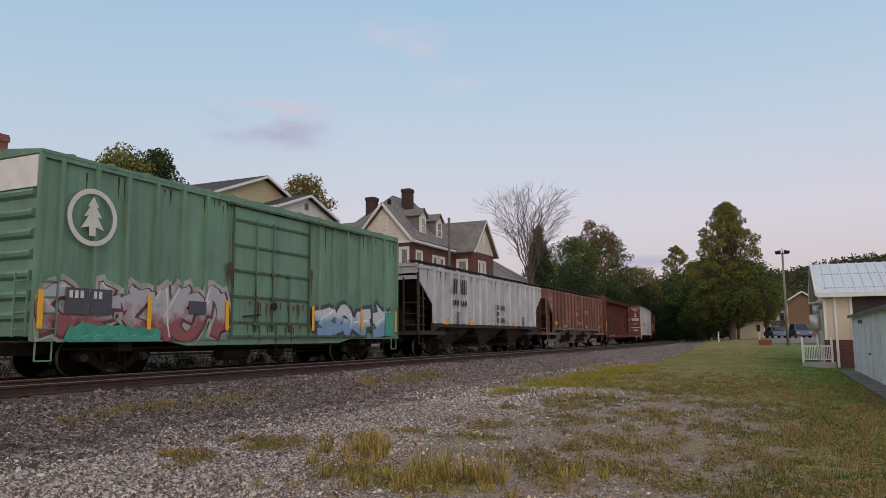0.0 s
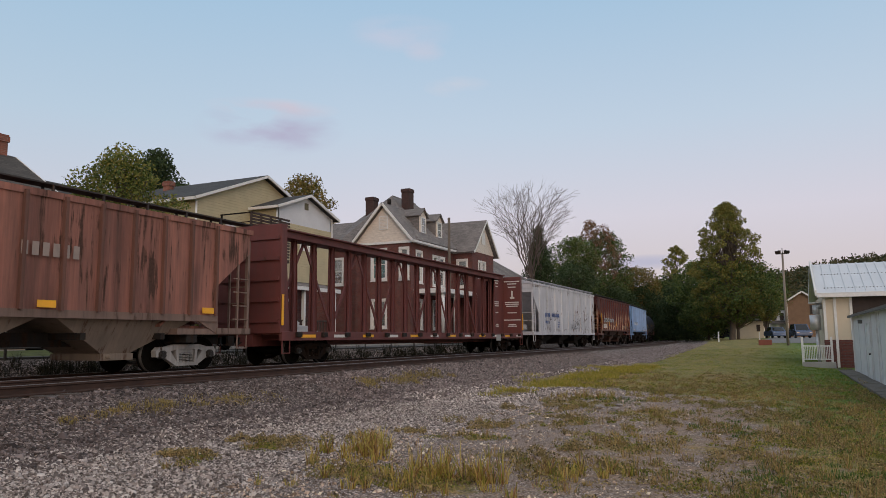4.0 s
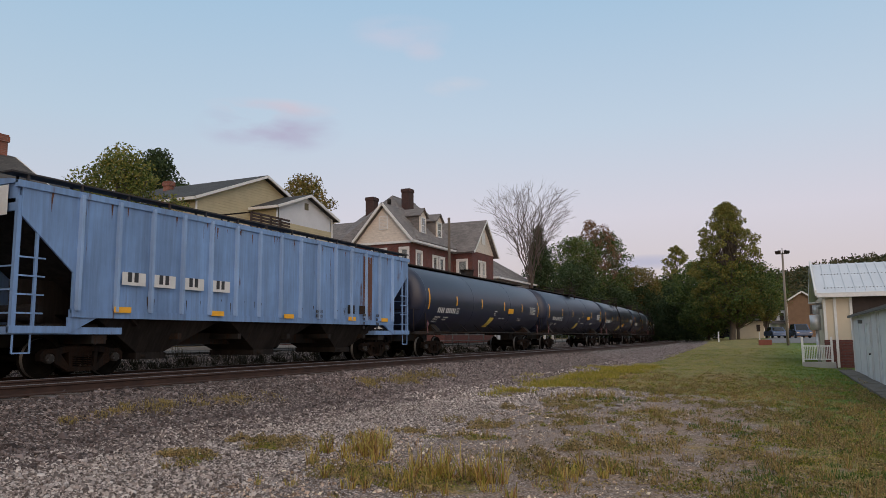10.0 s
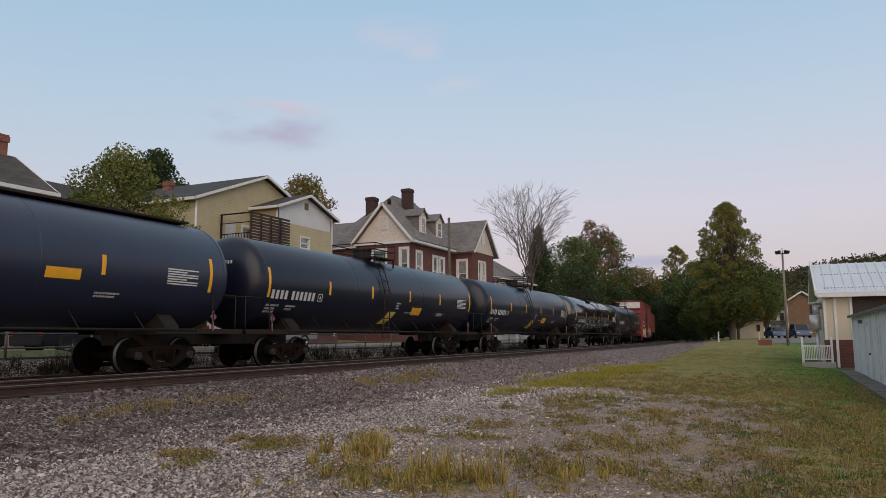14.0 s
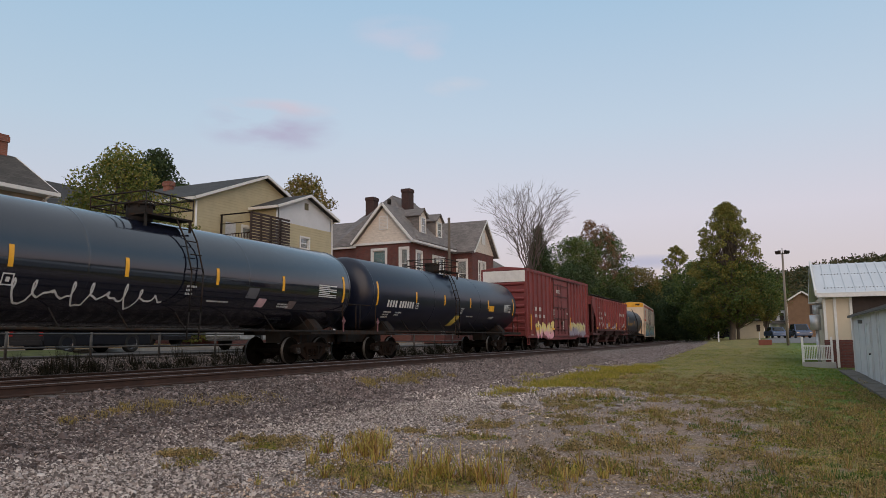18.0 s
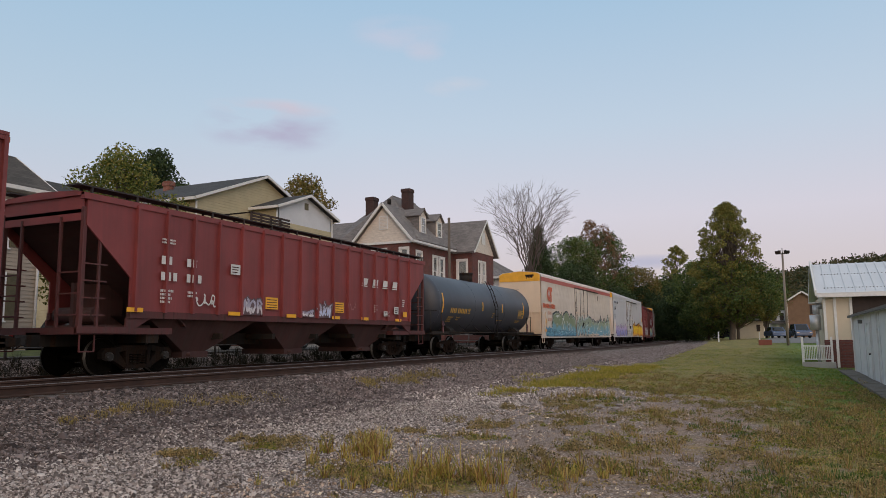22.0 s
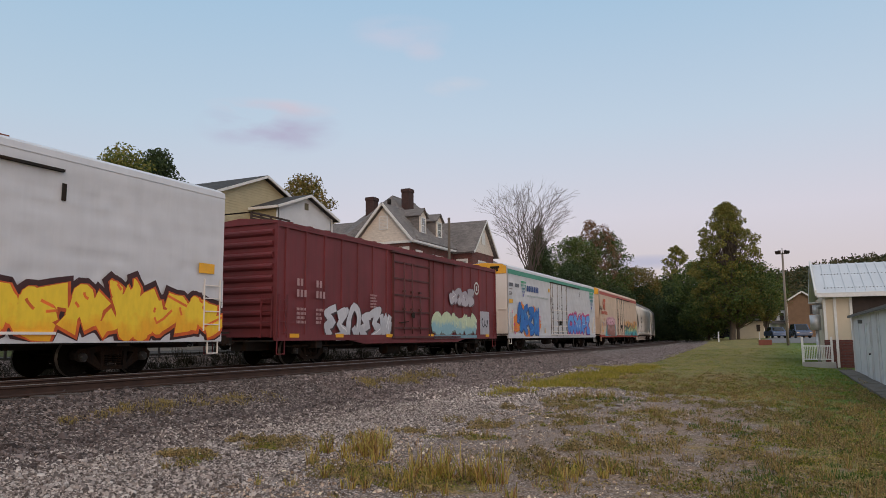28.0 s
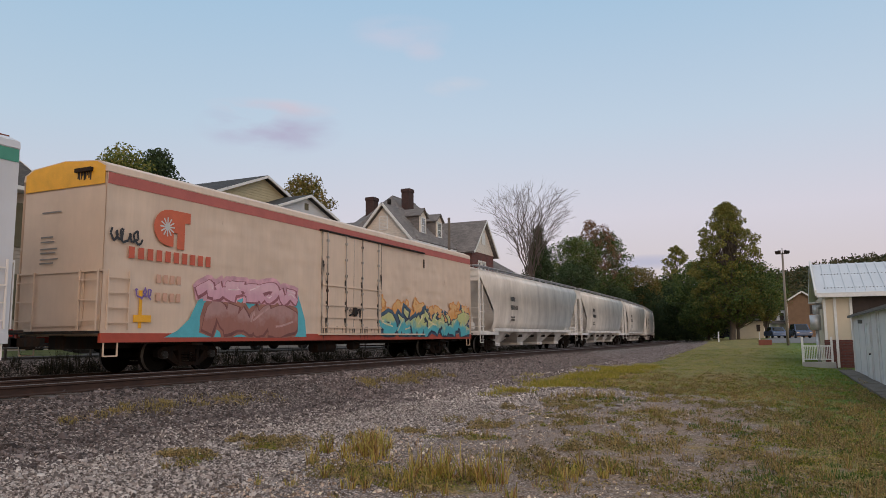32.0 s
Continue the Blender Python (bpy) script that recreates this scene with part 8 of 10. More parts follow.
def dormer(h, y, xf, z0, w=0.62, up=1.15):
    """A small gabled dormer on the slope that faces the track."""
    d = part("dormer", boxed(xf - 2.4, xf, y - w, y + w, z0, z0 + up + 0.5), slate_roof, h)
    bm = bm_new()
    prism(bm, [(y - w, z0 + up + 0.5), (y + w, z0 + up + 0.5), (y, z0 + up + 1.05)], "x", xf - 0.1, xf)
    part("dormer_gable", bm, cream_boards, d)
    for s in (-1, 1):
        roof_plane(d, [(xf + 0.2, y, z0 + up + 1.12), (xf - 2.9, y, z0 + up + 1.12), (xf - 2.9, y + s * (w + 0.18), z0 + up + 0.42), (xf + 0.2, y + s * (w + 0.18), z0 + up + 0.42)], slate_roof, 0.08, "dormer_roof")
    bm = bm_new()
    box(bm, xf, xf + 0.03, y - w, y + w, z0, z0 + up + 0.5)
    part("dormer_face", bm, cream_boards, d)
    bm = bm_new()
    for a, b, c, e in ((y - 0.42, y - 0.32, z0 + 0.25, z0 + up + 0.35), (y + 0.32, y + 0.42, z0 + 0.25, z0 + up + 0.35), (y - 0.32, y + 0.32, z0 + up + 0.25, z0 + up + 0.35), (y - 0.32, y + 0.32, z0 + 0.2, z0 + 0.28), (y - 0.32, y + 0.32, z0 + 0.78, z0 + 0.84)):
        box(bm, xf + 0.03, xf + 0.09, a, b, c, e)
    part("dormer_window", bm, trim_white, d)
    bm = bm_new()
    box(bm, xf + 0.035, xf + 0.05, y - 0.32, y + 0.32, z0 + 0.28, z0 + up + 0.25)
    part("pane", bm, glass, d)


def house_brick():
    h = thing("house", Matrix(), "large dark red brick house with cream gables and slate roof", "house", "houses along the street")
    x, yf, ze = -25.5, 49.0, 8.15
    # front bay, seen on its gable
    wy = [(-28.85, -27.7, 5.3, 7.55), (-26.35, -25.75, 5.3, 7.55), (-28.85, -27.7, 1.6, 3.6)]
    wall(h, "y", yf, -30.4, x, 0.3, ze, wy, red_brick)
    window(h, "y", yf, *wy[0], blind=teal_blind, trim=0.16)
    window(h, "y", yf, *wy[1], trim=0.16, unit=True)
    window(h, "y", yf, *wy[2], trim=0.16)
    bm = bm_new()
    prism(bm, [(-30.45, ze), (x + 0.1, ze), (-27.85, 11.0)], "y", yf - 0.02, yf + 0.2)
    part("gable_wall", bm, cream_boards, h)
    gw = part("gable_window", boxed(-28.27, -27.45, yf - 0.08, yf - 0.02, 9.15, 10.25), trim_white, h)
    bm = bm_new()
    for k in range(9):
        box(bm, -28.17, -27.55, yf - 0.10, yf - 0.07, 9.22 + k * 0.11, 9.29 + k * 0.11)
    part("louvre", bm, cream_boards, gw)
    for xx in (-30.65, x + 0.35):
        board(h, (-27.85, yf - 0.36, 11.20), (xx, yf - 0.36, ze - 0.06), 0.10, 0.17)
        roof_plane(h, [(-27.85, yf - 0.35, 11.30), (-27.85, yf + 5, 11.30), (xx, yf + 5, ze + 0.02), (xx, yf - 0.35, ze + 0.02)], slate_roof)
    board(h, (-30.6, yf - 0.06, ze - 0.06), (x + 0.1, yf - 0.06, ze - 0.06), 0.12, 0.18, name="cornice")
    # wall along the street
    wx = [(50.0, 50.9, 5.1, 7.4), (53.0, 53.8, 5.0, 7.3), (54.3, 55.1, 5.0, 7.3), (50.0, 50.9, 1.5, 3.6), (53.0, 54.0, 1.5, 3.6)]
    wall(h, "x", x, yf + 0.2, 57.0, 0.3, ze, wx, red_brick)
    for w in wx:
        window(h, "x", x, *w, trim=0.15)
    board(h, (x + 0.3, yf - 0.3, ze - 0.06), (x + 0.3, 57.0, ze - 0.06), 0.4, 0.16, name="cornice")
    # main body and its hipped roof
    wb = [(-34.6, -33.6, 5.3, 7.4), (-32.0, -31.2, 5.3, 7.4)]
    wall(h, "y", 52.0, -38.5, -30.4, 0.3, ze + 0.25, wb, red_brick)
    for w in wb:
        window(h, "y", 52.0, *w, trim=0.15)
    board(h, (-38.7, 51.9, ze + 0.2), (-30.4, 51.9, ze + 0.2), 0.3, 0.16, name="cornice")
    bm = bm_new()
    box(bm, -38.5, x - 0.2, 52.2, 64.0, 0.3, ze)
    part("wall", bm, red_brick, h)
    ap, aq = (-29.9, 54.0, 12.9), (-29.9, 58.5, 12.9)
    roof_plane(h, [(x + 0.5, yf + 0.5, ze + 0.1), (x + 0.5, 64.0, ze + 0.1), aq, ap], slate_roof)
    roof_plane(h, [(-31.0, yf + 1.5, ze + 0.5), (x + 0.5, yf + 0.5, ze + 0.1), ap], slate_roof)
    roof_plane(h, [(-34.5, 51.7, ze + 0.3), (-30.4, 51.7, ze + 0.3), ap, (-34.0, 54.5, 10.9)], slate_roof)
    roof_plane(h, [(-38.9, 51.7, ze + 0.3), (-34.5, 51.7, ze + 0.3), (-34.0, 54.5, 10.9), (-38.9, 54.5, 10.9)], slate_roof)
    roof_plane(h, [(-38.9, 54.5, 10.9), (-34.0, 54.5, 10.9), ap, aq, (-34.0, 62, 9.0), (-38.9, 62, 9.0)], slate_roof)
    chimney(h, -32.35, -31.55, 53.7, 54.5, 9.5, 12.95, chimney_brick)
    chimney(h, -28.75, -28.0, 53.6, 54.4, 9.5, 13.35, chimney_brick)
    dormer(h, 52.1, -26.0, 8.95)
    dormer(h, 55.2, -26.0, 8.95)
    bm = bm_new()
    rod(bm, (-28.6, 51.2, 11.6), (-28.6, 51.2, 12.0), 0.16, 10)
    part("roof_vent", bm, steel_dark, h)
    # wing towards the street
    wx0, w0, w1 = -23.7, 57.0, 62.0
    ww = [(-25.05, -24.25, 5.1, 7.3)]
    wall(h, "y", w0, -25.5, wx0, 0.3, 8.1, ww, red_brick)
    window(h, "y", w0, *ww[0], trim=0.15)
    wv = [(58.4, 59.0, 5.1, 7.3), (59.4, 60.0, 5.1, 7.3)]
    wall(h, "x", wx0, w0 + 0.2, w1, 0.3, 8.1, wv, red_brick)
    for w in wv:
        window(h, "x", wx0, *w, trim=0.12)
    bm = bm_new()
    prism(bm, [(w0 - 0.1, 8.1), (w1 + 0.1, 8.1), ((w0 + w1) / 2, 10.9)], "x", wx0 - 0.2, wx0 + 0.02)
    part("gable_wall", bm, cream_boards, h)
    gw = part("gable_window", boxed(wx0 + 0.02, wx0 + 0.08, 59.1, 59.9, 8.9, 10.0), trim_white, h)
    for ya in (w0 - 0.45, w1 + 0.45):
        roof_plane(h, [(wx0 + 0.4, 59.5, 11.1), (-30.0, 59.5, 11.1), (-30.0, ya, 8.0), (wx0 + 0.4, ya, 8.0)], slate_roof)
        board(h, (wx0 + 0.4, 59.5, 10.98), (wx0 + 0.4, ya, 7.9), 0.08, 0.14)
    board(h, (-25.5, w0 - 0.1, 8.02), (wx0 + 0.1, w0 - 0.1, 8.02), 0.3, 0.16, name="cornice")
    # porch with white columns
    part("porch_roof", boxed(x, -22.9, 49.5, 57, 4.1, 4.45, 0.03), trim_white, h)
    part("porch_floor", boxed(x, -22.9, 49.5, 57, 0.3, 0.9), red_brick, h)
    for y in (49.8, 52.1, 54.4, 56.7):
        bm = bm_new()
        rod(bm, (-23.15, y, 0.9), (-23.15, y, 4.1), 0.16, 14, 0.13)
        part("porch_column", bm, trim_white, h)
    return h


def house_far():
    h = thing("house", Matrix(), "white house with a dark hipped roof and porch", "house", "houses along the street")
    bm = bm_new()
    box(bm, -36, -27, 71, 84, 0.3, 6.9)
    part("wall", bm, siding_white, h)
    c = [(-26.4, 70.4, 6.9), (-26.4, 84.6, 6.9), (-36.5, 84.6, 6.9), (-36.5, 70.4, 6.9)]
    r0, r1 = (-30.5, 75.0, 10.4), (-31.5, 81.0, 10.2)
    for pts in ([c[0], c[1], r1, r0], [c[1], c[2], r1], [c[2], c[3], r0, r1], [c[3], c[0], r0]):
        roof_plane(h, pts, slate_roof)
    board(h, c[0], c[1], 0.14, 0.2)
    board(h, c[3], c[0], 0.14, 0.2)
    for y in (72.5, 75.5, 78.5, 81.5):
        window(h, "x", -26.99, y, y + 0.9, 4.4, 6.0)
    roof_plane(h, [(-27, 70.5, 4.3), (-27, 84, 4.3), (-24.4, 84, 3.6), (-24.4, 70.5, 3.6)], red_roof, 0.12, "porch_roof")
    for y in (70.8, 74, 77.2, 80.4, 83.6):
        part("porch_column", boxed(-24.7, -24.5, y - 0.1, y + 0.1, 0.3, 3.6), trim_white, h)
    return h


red_roof = shingle_material("rusty_red_porch_roof", (0.20, 0.07, 0.05), (0.26, 0.09, 0.06))
house_tan()
house_behind()
house_yellow()
house_brick()
house_far()

# ---- street side: kerb wall, road, pipe railing, vehicles ----
asphalt = plain("worn_asphalt", (0.085, 0.082, 0.080), 0.9, 0, 0.2, 1.2, (1, 1, 1), 0.3)
concrete = plain("stained_concrete", (0.36, 0.345, 0.32), 0.9, 0, 0.2, 1.4, (1, 1, 1), 0.3)
# wall colour lowered to near-black for the shade behind the train
old_concrete = plain("shaded_wall_concrete", (0.040, 0.035, 0.031), 0.95, 0, 0.35, 1.2, (1, 1, 0.4), 0.4)
galv = plain("dull_galvanised_pipe", (0.14, 0.135, 0.13), 0.6, 0.3, 0.2)


def strip(name, u0, u1, z, s0, s1, step, material, label, thick=0.05):
    """A band that follows the track line, with thickness."""
    ss = np.arange(s0, s1 + step, step)
    verts, faces = [], []
    for s in ss:
        for u, zz in ((u0, z), (u1, z), (u1, z - thick), (u0, z - thick)):
            verts.append(track_point(float(s), u, zz))
    for k in range(len(ss) - 1):
        for i in range(4):
            faces.append((k * 4 + i, k * 4 + (i + 1) % 4, (k + 1) * 4 + (i + 1) % 4, (k + 1) * 4 + i))
    faces += [(3, 2, 1, 0), tuple((len(ss) - 1) * 4 + i for i in range(4))]
    me = mesh_of(name, verts, faces)
    bm = bm_new()
    bm.from_mesh(me)
    bmesh.ops.recalc_face_normals(bm, faces=bm.faces[:])
    bm.to_mesh(me)
    bm.free()
    me.materials.append(material)
    return tagged(new(name, me), label, name.replace("_", " "), "", "structure")


strip("road", -24.6, -19.9, 0.235, -60, 130, 4, asphalt, "worn grey asphalt street beside the railway")
strip("kerb", -24.8, -24.6, 0.36, -60, 130, 4, concrete, "pale concrete kerb of the street", 0.3)
strip("pavement", -26.0, -24.8, 0.37, -60, 130, 4, concrete, "pale concrete pavement in front of houses", 0.2)
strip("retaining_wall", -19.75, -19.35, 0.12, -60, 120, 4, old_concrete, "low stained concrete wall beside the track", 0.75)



def verge():
    """Sloping lawn between the wall and the street."""
    verts, faces = [], []
    ys, us = np.linspace(-50, 17, 68), np.linspace(-22.3, -20.0, 7)
    for y in ys:
        for u in us:
            verts.append((u, y, 0.13 + (-20.0 - u) / 2.3 * 0.26 + 0.03 * noise.noise((u, y * 0.6, 0))))
    k = len(us)
    for j in range(len(ys) - 1):
        for i in range(k - 1):
            faces.append((j * k + i, j * k + i + 1, (j + 1) * k + i + 1, (j + 1) * k + i))
    me = mesh_of("verge", verts, faces)
    me.materials.append(plain("verge_turf", (0.075, 0.09, 0.024), 0.95, 0, 0.4, 3.0, (1, 1, 1), 0.5))
    tagged(new("verge", me), "sloping green lawn verge above the low wall", "lawn", "", "structure")


verge()


def railing():
    r = thing("pipe_railing", Matrix(), "grey pipe railing along the street above the track", "railing", "", "")
    y = -6.0
    post = shared("railing_post", lambda: (lambda b: (rod(b, (0, 0, 0), (0, 0, 0.85), 0.04, 8), b)[1])(bm_new()), galv)
    while y < 75:
        link("post", post, r, "", track_pose(y, -19.55, 0.10))
        y += 2.75
    for z in (0.50, 0.90):
        bm = bm_new()
        ss = np.arange(-6.0, 75, 5.5)
        for a, b in zip(ss, ss[1:]):
            rod(bm, track_point(float(a), -19.55, z), track_point(float(b), -19.55, z), 0.028, 8)
        part("rail", bm, galv, r)


railing()
tyre = plain("tyre_rubber", (0.018, 0.018, 0.018), 0.85)
chrome = plain("bright_trim", (0.45, 0.45, 0.46), 0.25, 0.9)
red_lens = plain("red_lamp_lens", (0.35, 0.02, 0.02), 0.25)
car_glass, _nt, _sh = base("tinted_car_glass", 0.04)
_sh.inputs["Base Color"].default_value = (0.02, 0.022, 0.025, 1)


def car_wheel():
    bm = bm_new()
    n = 20
    prof = [(-0.11, 0.22), (-0.12, 0.33), (-0.08, 0.365), (0.08, 0.365), (0.12, 0.33), (0.11, 0.22), (0.07, 0.20), (0.06, 0.0)]
    rings = [[bm.verts.new((px, r * math.cos(k * math.tau / n), r * math.sin(k * math.tau / n))) for k in range(n)] if r else [bm.verts.new((px, 0, 0))] for px, r in prof]
    for i, (a, b) in enumerate(zip(rings, rings[1:])):
        for k in range(n):
            q = [a[k], a[(k + 1) % n]] + ([b[(k + 1) % n], b[k]] if len(b) > 1 else [b[0]])
            f = bm.faces.new(q)
            f.material_index = 1 if i >= 5 else 0
    bm.faces.new(rings[0][::-1])
    bmesh.ops.recalc_face_normals(bm, faces=bm.faces[:])
    return bm


def vehicle(name, m, label, colour, length=4.7, width=1.82, roof=1.48, cab=(-1.2, 1.5), bonnet=0.92, pickup=False):
    """Local y runs from tail to nose."""
    v = thing(name, m, label, "car" if not pickup else "pickup truck", "parked vehicles")
    skin = plain(name + "_paint", colour, 0.25, 0.2, 0.05)
    h, w = length / 2, width / 2
    low = 0.28 if not pickup else 0.42
    belt = bonnet
    bm = bm_new()
    prism(bm, [(-h, low + 0.12), (-h + 0.08, low), (h - 0.1, low), (h, low + 0.15), (h - 0.02, belt - 0.22), (h - 0.25, belt - 0.05), (cab[1] + 0.1, belt), (-h + 0.1, belt), (-h, belt - 0.12)], "x", -w, w)
    bmesh.ops.bevel(bm, geom=[e for e in bm.edges if e.calc_length() > 1.0], offset=0.05, segments=2, affect="EDGES")
    part("body", bm, skin, v)
    c0, c1 = cab
    s = 0.25 if pickup else 0.55
    bm = bm_new()
    lo = [(-w + 0.04, c0, belt - 0.02), (w - 0.04, c0, belt - 0.02), (w - 0.04, c1, belt - 0.02), (-w + 0.04, c1, belt - 0.02)]
    hi = [(-w + 0.2, c0 + s * 0.6, roof), (w - 0.2, c0 + s * 0.6, roof), (w - 0.2, c1 - s - 0.15, roof), (-w + 0.2, c1 - s - 0.15, roof)]
    a = [bm.verts.new(p) for p in lo]
    b = [bm.verts.new(p) for p in hi]
    for i in range(4):
        bm.faces.new((a[i], a[(i + 1) % 4], b[(i + 1) % 4], b[i]))
    bm.faces.new(b)
    bm.faces.new(a[::-1])
    part("cabin", bm, skin, v)

    def face_pane(i, j, nm):
        q = [Vector(lo[i]), Vector(lo[j]), Vector(hi[j]), Vector(hi[i])]
        c = sum(q, Vector()) / 4
        q = [c + (p - c) * 0.86 for p in q]
        bm = bm_new()
        n = (q[1] - q[0]).cross(q[2] - q[0]).normalized()
        out = n if n.dot(c - Vector((0, (c0 + c1) / 2, 1.2))) > 0 else -n
        pts = [p + out * 0.012 for p in q]
        plate(bm, pts if n == out else pts[::-1], 0.02)
        part(nm, bm, car_glass, v)
    face_pane(0, 1, "rear_window")
    face_pane(1, 2, "side_window")
    face_pane(2, 3, "windscreen")
    face_pane(3, 0, "side_window")
    if pickup:
        bm = bm_new()
        box(bm, -w + 0.12, w - 0.12, -h + 0.12, c0 - 0.08, belt - 0.03, belt + 0.012)
        part("bed", bm, steel_dark, v)
        for sx in (-1, 1):
            part("bed_side", boxed(sx * (w - 0.06) - 0.06, sx * (w - 0.06) + 0.06, -h + 0.04, c0 - 0.04, belt - 0.03, belt + 0.22, 0.02), skin, v)
        part("tailgate", boxed(-w + 0.1, w - 0.1, -h - 0.02, -h + 0.08, low + 0.3, belt + 0.2, 0.02), skin, v)
    me = shared("car_wheel", car_wheel, [tyre, chrome])
    for sx in (-1, 1):
        for y in (-h * 0.60, h * 0.62):
            link("wheel", me, v, "", pose(sx * (w - 0.10), y, 0.365, 0, 0, 0 if sx > 0 else 180))
        part("tail_light", boxed(sx * (w - 0.12) - 0.08, sx * (w - 0.12) + 0.08, -h - 0.03, -h + 0.03, belt - 0.3, belt - 0.05, 0.01), red_lens, v)
        part("headlight", boxed(sx * (w - 0.2) - 0.14, sx * (w - 0.2) + 0.14, h - 0.14, h - 0.02, belt - 0.34, belt - 0.2, 0.02), chrome, v)
        part("mirror", boxed(sx * (w + 0.07) - 0.07, sx * (w + 0.07) + 0.07, c1 - 0.35, c1 - 0.25, belt + 0.02, belt + 0.16, 0.02), skin, v)
    for y, nm in ((-h - 0.04, "bumper"), (h - 0.04, "bumper")):
        part(nm, boxed(-w + 0.06, w - 0.06, y, y + 0.1, low + 0.02, low + 0.2, 0.03), chrome if pickup else skin, v)
    return v


ROAD_Z = 0.235
vehicle("pickup_truck", pose(-22.0, 27.5, ROAD_Z), "white pickup truck parked on the street", (0.62, 0.63, 0.65), 5.7, 1.95, 1.88, (-0.7, 1.4), 1.12, True)
vehicle("parked_car", pose(-24.6 + 1.0, 19.0, ROAD_Z), "dark parked car under a tree", (0.03, 0.032, 0.04), 4.6, 1.8, 1.5)
vehicle("parked_car", pose(-27.2, 25.0, 0.42, 0, 0, 90), "dark parked car beside the garden tree", (0.03, 0.03, 0.034), 4.4, 1.8, 1.5)
vehicle("parked_car", pose(-23.4, 13.0, ROAD_Z), "black parked car on the street", (0.025, 0.025, 0.03), 4.6, 1.8, 1.5)

# ---- utility pole by the brick house ----
pole_wood = plain("grey_pole_wood", (0.13, 0.105, 0.085), 0.95, 0, 0.25, 3, (4, 4, 0.4), 0.3)


def utility_pole(x, y, z0, z1, label, arms=False, r=0.14):
    p = thing("utility_pole", pose(x, y, z0), label, "utility pole")
    bm = bm_new()
    rod(bm, (0, 0, 0), (0, 0, z1 - z0), r, 12, r * 0.75)
    part("pole", bm, pole_wood, p)
    return p


utility_pole(-24.05, 53.0, 0.3, 10.4, "grey wooden utility pole in front of brick house")

# ---- trees ----
bark = plain("grey_brown_bark", (0.10, 0.080, 0.062), 0.95, 0, 0.3, 4, (3, 3, 0.6), 0.5)
pale_bark = plain("pale_dry_bark", (0.135, 0.105, 0.09), 0.95, 0, 0.25, 4, (3, 3, 0.6), 0.4)


def leaf_material(name, shades, thin=0.30):
    m, nt, s = base(name, 0.75)
    g = nt.nodes.new("ShaderNodeNewGeometry")
    n = len(shades)
    col = ramp(nt, g.outputs["Random Per Island"], [(i / max(1, n - 1), c) for i, c in enumerate(shades)])
    big = noise_of(nt, coords(nt), 0.35, 3)
    col = mixed(nt, 0.7, col, ramp(nt, big, [(0.3, (0.62, 0.66, 0.60)), (0.7, (1.2, 1.15, 1.0))]), "MULTIPLY")
    nt.links.new(col, s.inputs["Base Color"])
    tr = nt.nodes.new("ShaderNodeBsdfTranslucent")
    nt.links.new(col, tr.inputs["Color"])
    mx = nt.nodes.new("ShaderNodeMixShader")
    mx.inputs[0].default_value = thin
    out = next(q for q in nt.nodes if q.type == "OUTPUT_MATERIAL")
    nt.links.new(s.outputs[0], mx.inputs[1])
    nt.links.new(tr.outputs[0], mx.inputs[2])
    nt.links.new(mx.outputs[0], out.inputs["Surface"])
    return m


leaf_green = leaf_material("green_leaves", [(0.065, 0.107, 0.024), (0.119, 0.152, 0.033), (0.200, 0.207, 0.046), (0.275, 0.226, 0.061)])
leaf_dark = leaf_material("dark_green_leaves", [(0.027, 0.051, 0.021), (0.045, 0.075, 0.027), (0.068, 0.098, 0.033)])
leaf_turning = leaf_material("turning_leaves", [(0.103, 0.117, 0.029), (0.176, 0.155, 0.041), (0.249, 0.169, 0.044), (0.132, 0.088, 0.029)])
leaf_mid = leaf_material("deep_green_leaves", [(0.039, 0.073, 0.020), (0.072, 0.117, 0.029), (0.111, 0.150, 0.037), (0.156, 0.169, 0.044)])
leaf_russet = leaf_material("russet_leaves", [(0.210, 0.098, 0.060), (0.255, 0.143, 0.083), (0.150, 0.112, 0.053)])
leaf_olive = leaf_material("olive_leaves", [(0.117, 0.146, 0.035), (0.199, 0.203, 0.048), (0.280, 0.236, 0.056), (0.140, 0.124, 0.040)])


def leaves_mesh(name, centres, size, rng, droop=0.0):
    n = len(centres)
    c = np.asarray(centres)
    a = rng.normal(size=(n, 3))
    a /= np.linalg.norm(a, axis=1)[:, None]
    b = rng.normal(size=(n, 3))
    b -= a * (a * b).sum(1)[:, None]
    b /= np.linalg.norm(b, axis=1)[:, None]
    s = size * rng.uniform(0.6, 1.35, n)[:, None]
    v = np.stack([c - a * s, c - b * s * 0.55, c + a * s, c + b * s * 0.55], 1).reshape(-1, 3)
    me = bpy.data.meshes.new(name)
    me.vertices.add(4 * n)
    me.vertices.foreach_set("co", v.astype(np.float32).ravel())
    me.loops.add(4 * n)
    me.loops.foreach_set("vertex_index", np.arange(4 * n, dtype=np.int32))
    me.polygons.add(n)
    me.polygons.foreach_set("loop_start", np.arange(0, 4 * n, 4, dtype=np.int32))
    me.update(calc_edges=True)
    return me


